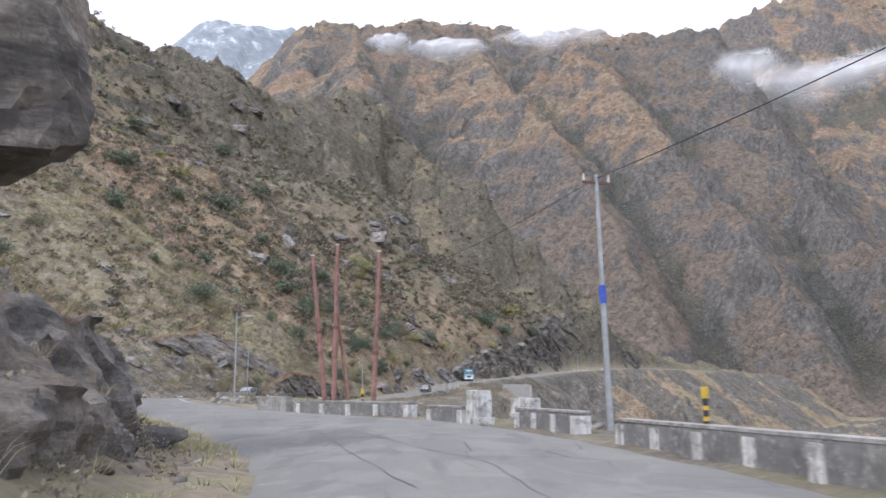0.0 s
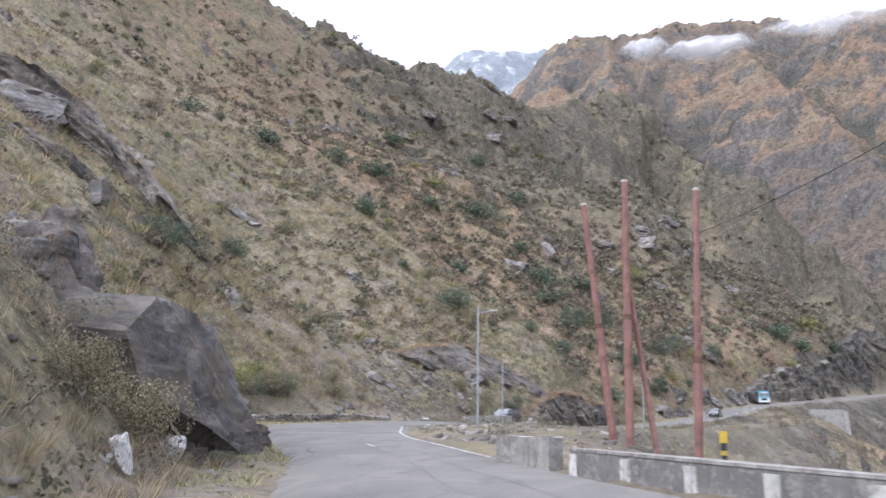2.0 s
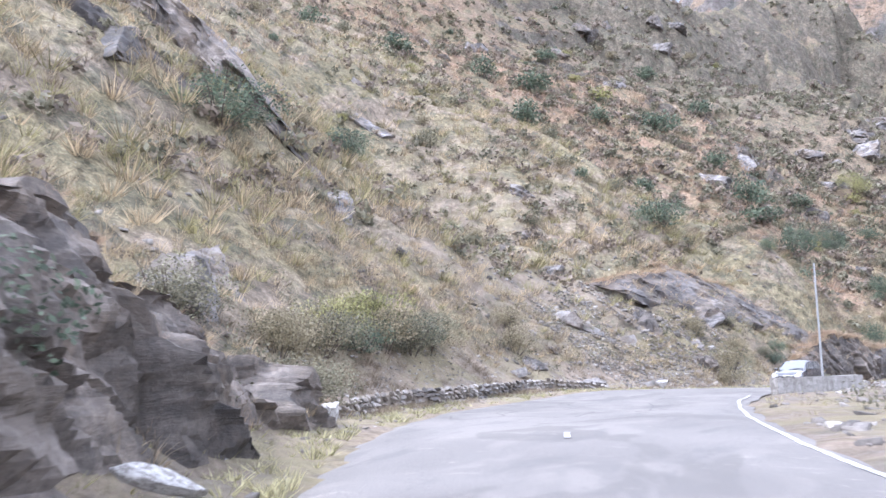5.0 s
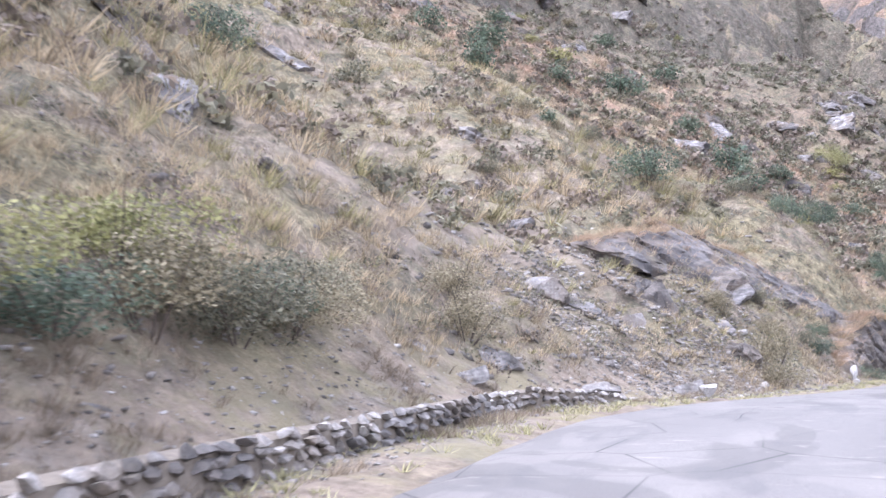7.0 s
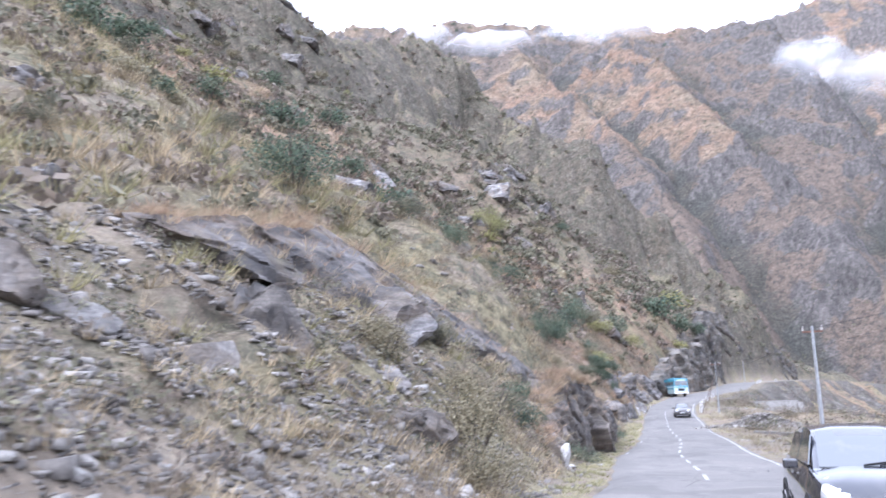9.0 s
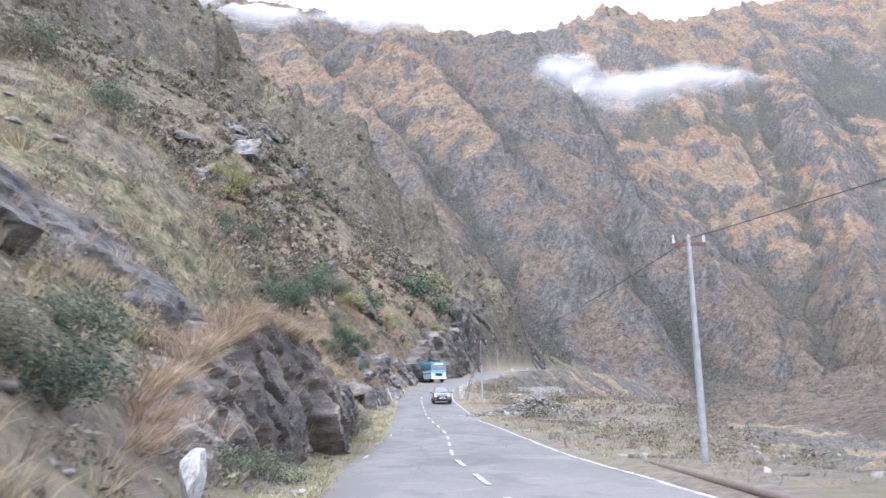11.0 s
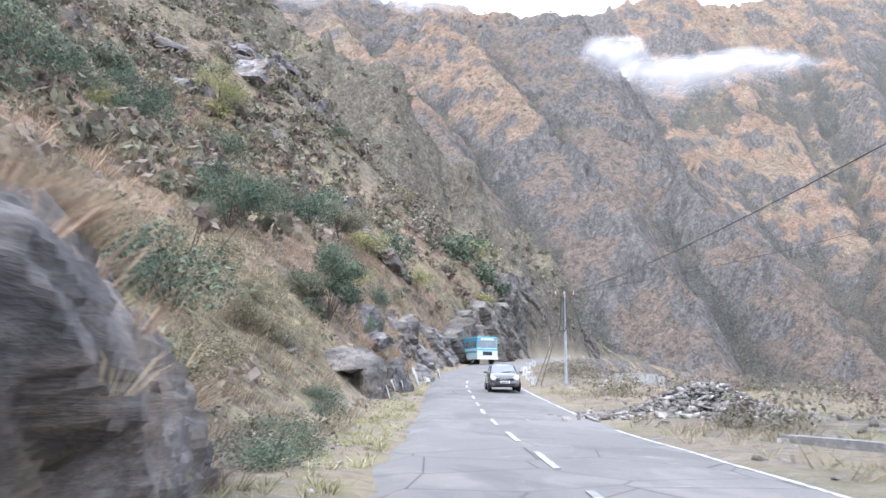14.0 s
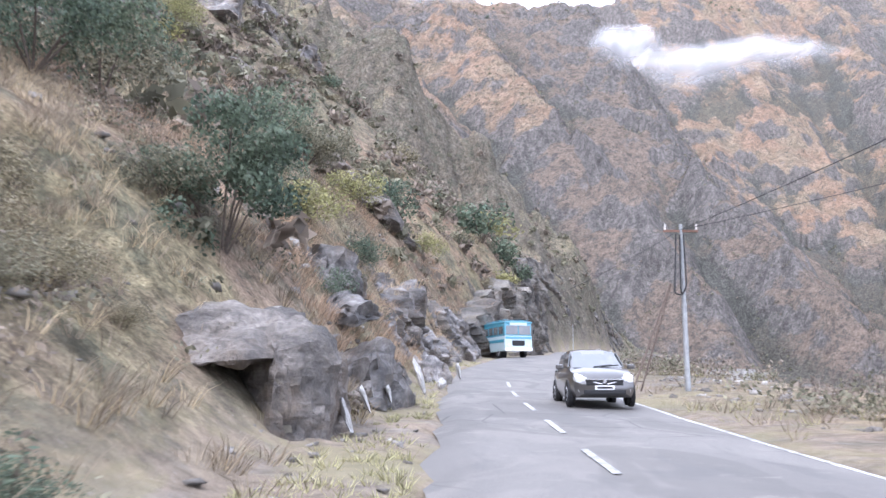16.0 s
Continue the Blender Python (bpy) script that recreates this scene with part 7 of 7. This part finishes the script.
for r0, r1 in zip(rows_, rows_[1:]):
    for k in range(3):
        bm.faces.new((r0[k], r1[k], r1[k + 1], r0[k + 1]))
stone_wall = tagged(new("stone_wall"), "low rubble retaining wall of pale stones at the slope foot", "wall")
part("core", bm, MORTAR, stone_wall)
STONE_DATA = [rock_data("stone", 700 + k, 1, WALL_STONE, cuts=6, rough=0.03) for k in range(8)]
rng = np.random.default_rng(71)
for i in range(len(wall_y) - 1):
    courses = max(1, int(wall_h[i] / 0.15))
    for c in range(courses):
        p = wall_xy[i] + (wall_xy[i + 1] - wall_xy[i]) * rng.uniform(0.2, 0.8)
        s = place(STONE_DATA[rng.integers(8)], "stone", (p[0] - way[i][1] * 0.06, p[1] + way[i][0] * 0.06, wall_z[i] + (c + 0.5) * wall_h[i] / courses + rng.uniform(-0.03, 0.03)),
                  (0.22 * rng.uniform(0.55, 1.15), 0.13 * rng.uniform(0.8, 1.15), 0.098 * rng.uniform(0.75, 1.2)), (rng.uniform(-12, 12), rng.uniform(-12, 12), math.degrees(math.atan2(way[i][1], way[i][0])) + rng.uniform(-10, 10)))
        s.parent = stone_wall

# dry stones packed between the roadside rocks
infill = tagged(new("dry_stone_wall"), "dark dry-stone infill between the roadside rocks", "wall")
DARK_STONES = [rock_data("stone", 730 + k, 1, DARK_ROCK, cuts=6, rough=0.03) for k in range(5)]
for i in range(13):
    for c in range(5):
        u = (i + 0.5 * (c % 2)) / 13
        q = Vector((-11.15 + 1.9 * u, 177.4 + 5.2 * u, 0.25 + 0.17 * c + 0.5 * u))
        s = place(DARK_STONES[rng.integers(5)], "stone", (q.x - 0.06 * c, q.y, q.z), (0.14 * rng.uniform(0.8, 1.2), 0.22 * rng.uniform(0.8, 1.2), 0.10 * rng.uniform(0.8, 1.2)), (rng.uniform(-12, 12), rng.uniform(-12, 12), -20 + rng.uniform(-12, 12)))
        s.parent = infill

# masonry face that holds up the outer side of the road further on
face_wall = thing("retaining_wall", (18.0, 212.0, -0.9), "tall pale masonry retaining wall below the far road", "wall", "", 12)
part("wall", chipped(box(7.0, 0.8, 5.4, (0, 0.4, 0.2), Matrix.Rotation(radians(-8), 4, "X")), 0.08, 61), CONCRETE, face_wall)
part("coping", chipped(box(7.2, 0.6, 0.25, (0, 0.85, 2.95)), 0.04, 62), CONCRETE, face_wall)
part("buttress", chipped(box(0.9, 1.2, 5.6, (3.7, 0.2, 0.0), Matrix.Rotation(radians(-10), 4, "X")), 0.08, 63), CONCRETE, face_wall, "stepped stone buttress")

# ---------------------------------------------------------------- vehicles
TYRE = plain("tyre_rubber", (0.02, 0.02, 0.021), 0.85)
ALLOY = plain("wheel_alloy", (0.45, 0.45, 0.47), 0.35, 0.7)
CHROME = plain("chrome", (0.75, 0.75, 0.77), 0.15, 1.0, 0.05)
PLASTIC = plain("black_trim", (0.02, 0.02, 0.022), 0.5)
PLATE = plain("plate_white", (0.72, 0.72, 0.72), 0.5)


def glossy(name, colour, roughness=0.22, metal=0.0):
    m = Nodes(name, roughness, 0.6)
    m.paint(m.mix(m.ramp(m.noise(1.3, 5, 0.7), [(0.5, 0.0), (0.75, 0.22)]), colour, (0.30, 0.27, 0.23)))
    m.out.inputs["Coat Weight"].default_value = 1.0
    m.out.inputs["Coat IOR"].default_value = 1.7
    m.out.inputs["Metallic"].default_value = metal
    return m.mat


DARK_GLASS = glossy("tinted_glass", (0.10, 0.11, 0.12), 0.05)
LENS = glossy("headlamp_lens", (0.55, 0.56, 0.57), 0.1)


def loft(sections):
    """A closed skin through rings of points."""
    bm = bmesh.new()
    rings = [[bm.verts.new(p) for p in ring] for ring in sections]
    n = len(rings[0])
    for a, b in zip(rings, rings[1:]):
        for k in range(n):
            bm.faces.new((a[k], a[(k + 1) % n], b[(k + 1) % n], b[k]))
    bm.faces.new(rings[0][::-1])
    bm.faces.new(rings[-1])
    bmesh.ops.recalc_face_normals(bm, faces=bm.faces[:])
    return bm


def ring(y, half, low, high, crown=0.0, tuck=0.9):
    """A rounded section across a car at y."""
    return [(-half * tuck, y, low), (-half, y, low + (high - low) * 0.3), (-half, y, low + (high - low) * 0.75), (-half * 0.9, y, high), (-half * 0.45, y, high + crown),
            (half * 0.45, y, high + crown), (half * 0.9, y, high), (half, y, low + (high - low) * 0.75), (half, y, low + (high - low) * 0.3), (half * tuck, y, low)]


def wheel(parent, x, y, r, w):
    tyre = part("wheel", rod((x - w / 2, y, r), (x + w / 2, y, r), r, sides=28), TYRE, parent, smooth_faces=True)
    s = 1 if x > 0 else -1
    part("rim", rod((x + s * w * 0.45, y, r), (x + s * (w * 0.5 + 0.012), y, r), r * 0.66, r * 0.6, 24), ALLOY, tyre)
    for k in range(5):
        a = k * 1.2566
        part("spoke", rod((x + s * (w * 0.5 + 0.018), y, r), (x + s * (w * 0.5 + 0.018), y + r * 0.58 * math.cos(a), r + r * 0.58 * math.sin(a)), 0.03, sides=6), PLASTIC, tyre)


def car(x, y, z, turn, paint, label):
    """A small hatchback that faces its own -y."""
    ob = thing("car", (x, y, z), label, "car", "oncoming cars", turn)
    L, W = 3.95, 0.87
    body = part("body", loft([ring(-L / 2, W * 0.72, 0.30, 0.60, 0.02), ring(-L / 2 + 0.10, W * 0.88, 0.22, 0.74, 0.03), ring(-L / 2 + 0.42, W * 0.97, 0.20, 0.86, 0.05), ring(-L / 2 + 1.05, W, 0.20, 0.97, 0.04),
                              ring(-0.2, W, 0.20, 1.00, 0.02), ring(0.8, W, 0.20, 1.02, 0.02), ring(L / 2 - 0.5, W * 0.98, 0.22, 1.02, 0.02), ring(L / 2 - 0.08, W * 0.9, 0.28, 0.95, 0.02), ring(L / 2, W * 0.8, 0.34, 0.86, 0.01)]),
                paint, ob, smooth_faces=True)
    part("cabin", loft([ring(-0.98, W * 0.84, 0.90, 0.97, 0.02, 1.0), ring(-0.25, W * 0.76, 0.92, 1.42, 0.045, 1.08), ring(0.35, W * 0.75, 0.92, 1.49, 0.04, 1.1), ring(1.15, W * 0.74, 0.92, 1.44, 0.03, 1.1), ring(1.78, W * 0.78, 0.92, 1.02, 0.02, 1.0)]),
         paint, ob, smooth_faces=True)
    # glass lies a little proud of the cabin skin
    def pane(name, pts):
        bm = bmesh.new()
        bm.faces.new([bm.verts.new(p) for p in pts])
        g = bmesh.ops.extrude_face_region(bm, geom=bm.faces[:])
        bmesh.ops.translate(bm, verts=[v for v in g["geom"] if isinstance(v, bmesh.types.BMVert)], vec=(0, 0, 0.012))
        bmesh.ops.recalc_face_normals(bm, faces=bm.faces[:])
        return part(name, bm, DARK_GLASS, ob)
    screen = pane("windscreen", [(-0.66, -1.0, 0.985), (0.66, -1.0, 0.985), (0.56, -0.28, 1.43), (-0.56, -0.28, 1.43)])
    for s in (-1, 1):
        part("wiper", rod((s * 0.1, -0.99, 1.015), (s * 0.1 + 0.5, -0.9, 1.07), 0.012, sides=6), PLASTIC, screen)
    for s in (-1, 1):
        for y0, y1 in ((-0.78, 0.30), (0.36, 1.30)):
            bm = bmesh.new()
            lo, hi = W * 0.86 * s, W * 0.72 * s
            front = y0 + (0.42 if y0 < 0 else 0)
            bm.faces.new([bm.verts.new(p) for p in ((lo, y0, 1.01), (lo, y1, 1.02), (hi, y1 - (0.1 if y0 > 0 else 0), 1.40), (hi, front, 1.40))])
            g = bmesh.ops.extrude_face_region(bm, geom=bm.faces[:])
            bmesh.ops.translate(bm, verts=[v for v in g["geom"] if isinstance(v, bmesh.types.BMVert)], vec=(0.02 * s, 0, 0))
            part("side_window", bm, DARK_GLASS, ob)
        mirror = part("mirror", box(0.20, 0.10, 0.13, (s * 0.98, -0.66, 1.02)), paint, ob, bevel=0.03)
        part("headlamp", loft([ring(-L / 2 + 0.02, 0.13, 0.60, 0.70, 0.01), ring(-L / 2 + 0.16, 0.19, 0.62, 0.77, 0.01), ring(-L / 2 + 0.52, 0.10, 0.74, 0.885, 0.01)]), LENS, ob, "clear swept-back headlamp", smooth_faces=True).location.x = s * 0.60
        part("chrome_wing", rod((s * 0.06, -L / 2 - 0.02, 0.55), (s * 0.50, -L / 2 + 0.02, 0.655), 0.02, 0.016, 8), CHROME, ob, "bright chrome wing of the grille")
        part("lower_chrome", rod((s * 0.45, -L / 2 + 0.03, 0.30), (s * 0.72, -L / 2 + 0.13, 0.34), 0.014, sides=6), CHROME, ob)
        part("fog_lamp", rod((s * 0.62, -L / 2 + 0.03, 0.40), (s * 0.62, -L / 2 + 0.14, 0.40), 0.06), LENS, ob)
        for yy in (-1.22, 1.22):
            part("wheel_arch", rod((s * (W - 0.10), yy, 0.32), (s * (W + 0.005), yy, 0.32), 0.36, sides=24), PLASTIC, ob)
            wheel(ob, s * (W - 0.09), yy, 0.30, 0.20)
        for yy in (0.05, 0.95):
            part("door_handle", box(0.02, 0.16, 0.03, (s * (W + 0.01), yy, 0.86)), CHROME, ob, bevel=0.006)
    grille = part("grille", box(0.96, 0.10, 0.17, (0, -L / 2 + 0.035, 0.60)), PLASTIC, ob, bevel=0.03)
    part("chrome_bar", box(0.98, 0.05, 0.03, (0, -L / 2 - 0.01, 0.675)), CHROME, grille)
    part("badge", rod((0, -L / 2 + 0.0, 0.62), (0, -L / 2 - 0.025, 0.62), 0.05), CHROME, grille)
    part("air_intake", box(1.1, 0.10, 0.13, (0, -L / 2 + 0.035, 0.35)), PLASTIC, ob, bevel=0.03)
    plate = part("number_plate", box(0.5, 0.02, 0.11, (0, -L / 2 - 0.012, 0.465)), PLATE, ob)
    part("plate_bar", box(0.40, 0.008, 0.05, (0, -L / 2 - 0.026, 0.465)), PLASTIC, plate)
    return ob


def heading(y):
    a, b = road_at(0.5, y - 2), road_at(0.5, y + 2)
    return math.degrees(math.atan2(b[1] - a[1], b[0] - a[0])) - 90


p = road_at(0.70, 181.0)
car(p[0], p[1], p[2] + 0.005, heading(181.0), glossy("grey_car_paint", (0.105, 0.10, 0.10), 0.28, 0.75), "grey metallic hatchback coming along the road")
p = road_at(0.70, 96.0)
car(p[0], p[1], p[2] + 0.005, heading(96.0), glossy("navy_car_paint", (0.018, 0.02, 0.03)), "black hatchback coming round the bend")

BUS_BLUE, BUS_WHITE = glossy("bus_turquoise", (0.03, 0.24, 0.34), 0.4), glossy("bus_cream", (0.42, 0.53, 0.57), 0.4)
p = road_at(0.0, 226.0)
bus = thing("bus", (p[0], p[1], p[2] + 0.005), "old turquoise and cream country bus on the bend", "bus", "", heading(225.0) + 30)
part("body", box(2.4, 7.6, 1.25, (0, 0, 1.12)), BUS_WHITE, bus, "cream lower body", bevel=0.08)
part("upper_body", box(2.36, 7.5, 1.05, (0, 0, 2.22)), BUS_BLUE, bus, "turquoise window band", bevel=0.08)
part("roof", box(2.4, 7.6, 0.2, (0, 0, 2.82)), BUS_BLUE, bus, "turquoise roof", bevel=0.08)
for s in (-1, 1):
    part("windscreen", box(1.0, 0.05, 0.72, (s * 0.55, -3.77, 2.2)), DARK_GLASS, bus, bevel=0.015)
    part("headlamp", rod((s * 0.88, -3.76, 1.0), (s * 0.88, -3.86, 1.0), 0.12, 0.11), LENS, bus)
    part("mirror", box(0.12, 0.08, 0.34, (s * 1.36, -3.7, 2.1)), PLASTIC, bus, bevel=0.02)
    part("roof_rail", rod((s * 1.0, -3.4, 3.05), (s * 1.0, 3.4, 3.05), 0.03), BUS_BLUE, bus)
    part("blue_stripe", box(0.02, 7.3, 0.22, (s * 1.21, 0, 1.35)), BUS_BLUE, bus)
    for k in range(6):
        part("side_window", box(0.03, 0.95, 0.62, (s * 1.185, -2.9 + k * 1.16, 2.2)), DARK_GLASS, bus)
    for yy in (-2.3, 2.2):
        wheel(bus, s * 1.02, yy, 0.46, 0.28)
part("grille", box(1.1, 0.06, 0.42, (0, -3.81, 1.15)), PLASTIC, bus, bevel=0.03)
part("bumper", box(2.36, 0.16, 0.24, (0, -3.86, 0.62)), PLATE, bus, "pale front bumper", bevel=0.04)
part("destination_board", box(1.5, 0.06, 0.24, (0, -3.79, 2.68)), BUS_WHITE, bus, bevel=0.02)
part("blue_band", box(2.3, 0.04, 0.2, (0, -3.81, 1.58)), BUS_BLUE, bus)
for k in range(5):
    part("roof_bar", rod((-1.0, -3.0 + k * 1.5, 3.05), (1.0, -3.0 + k * 1.5, 3.05), 0.025), BUS_BLUE, bus)


# ---------------------------------------------------------------- cloud lying in the side valley
def cloud_material():
    m = Nodes("cloud", 1.0, 0.0)
    body = m.noise(0.016, 9, 0.68, m.mapped((0.8, 0.8, 1.5)), 0.9)
    edge = m.attr("thick")
    cover_ = m.ramp(m.math("ADD", m.math("MULTIPLY", edge, 1.0), m.math("SUBTRACT", m.math("MULTIPLY", body, 1.0), 0.5)), [(0.15, 0.0), (1.15, 0.85)])
    white = m.n.new("ShaderNodeBsdfDiffuse")
    white.inputs["Color"].default_value = (0.62, 0.63, 0.65, 1)
    glow = m.n.new("ShaderNodeBsdfTranslucent")
    glow.inputs["Color"].default_value = (0.5, 0.5, 0.52, 1)
    both, mixed, clear = m.n.new("ShaderNodeAddShader"), m.n.new("ShaderNodeMixShader"), m.n.new("ShaderNodeBsdfTransparent")
    m.link(white.outputs[0], both.inputs[0])
    m.link(glow.outputs[0], both.inputs[1])
    m.link(cover_, mixed.inputs[0])
    m.link(clear.outputs[0], mixed.inputs[1])
    m.link(both.outputs[0], mixed.inputs[2])
    m.link(mixed.outputs[0], m.n["Material Output"].inputs["Surface"])
    return m.mat


CLOUD = cloud_material()


def cloud(x, y, z, w, h, turn, seed, peak=1.0, tail=0.0):
    """A bank of cloud: a bulging, uneven skin that thins out to its edges."""
    n, k = 60, 24
    u, v = np.meshgrid(np.linspace(-1, 1, n), np.linspace(-1, 1, k))
    bulge = 40 * (1 - v ** 2) * (1 - u ** 4) + 25 * fbm(u * 100 + seed * 50, v * 40, 30, 3, 80)
    px_, py_, pz_ = u * w / 2, -bulge, v * h / 2 * (1 - 0.35 * (u + 1) * tail) + 0.25 * h * fbm(u * 60 + seed * 40, u * 0, 26, 3, 81)
    c, s = math.cos(radians(turn)), math.sin(radians(turn))
    co = np.stack([x + px_ * c - py_ * s, y + px_ * s + py_ * c, z + pz_], -1).reshape(-1, 3)
    i = (np.arange(k - 1)[:, None] * n + np.arange(n - 1)[None]).ravel()
    ob = mesh_object("cloud_bank", co, np.stack([i, i + 1, i + n + 1, i + n], 1), CLOUD, smooth_faces=True)
    a = ob.data.attributes.new("thick", "FLOAT", "POINT")
    thick = peak * np.clip(1.0 - np.abs(u) ** 2.2 - np.abs(v) ** 1.1, 0, 1) ** 1.2
    a.data.foreach_set("value", thick.astype(np.float32).ravel())
    ob.visible_shadow = False
    return tagged(ob, "white cloud lying across the mountainside", "cloud", "clouds on the mountain", "structure")


cloud(640.3, 1243.9, 481.74, 446.4, 116.25, -29, 1, 0.64, 0.4)
cloud(482.2, 1239.25, 491.04, 139.5, 102.3, -20, 2, 0.64)
cloud(-70.22, 1020.7, 440.82, 74.4, 40.92, 4, 3, 0.7)
cloud(7.9, 1067.2, 451.05, 139.5, 46.5, 0, 4, 0.8)
cloud(149.26, 1169.5, 509.64, 120.9, 46.5, -8, 5, 0.7)
cloud(221.8, 1281.1, 571.95, 353.4, 55.8, -12, 6, 0.7)
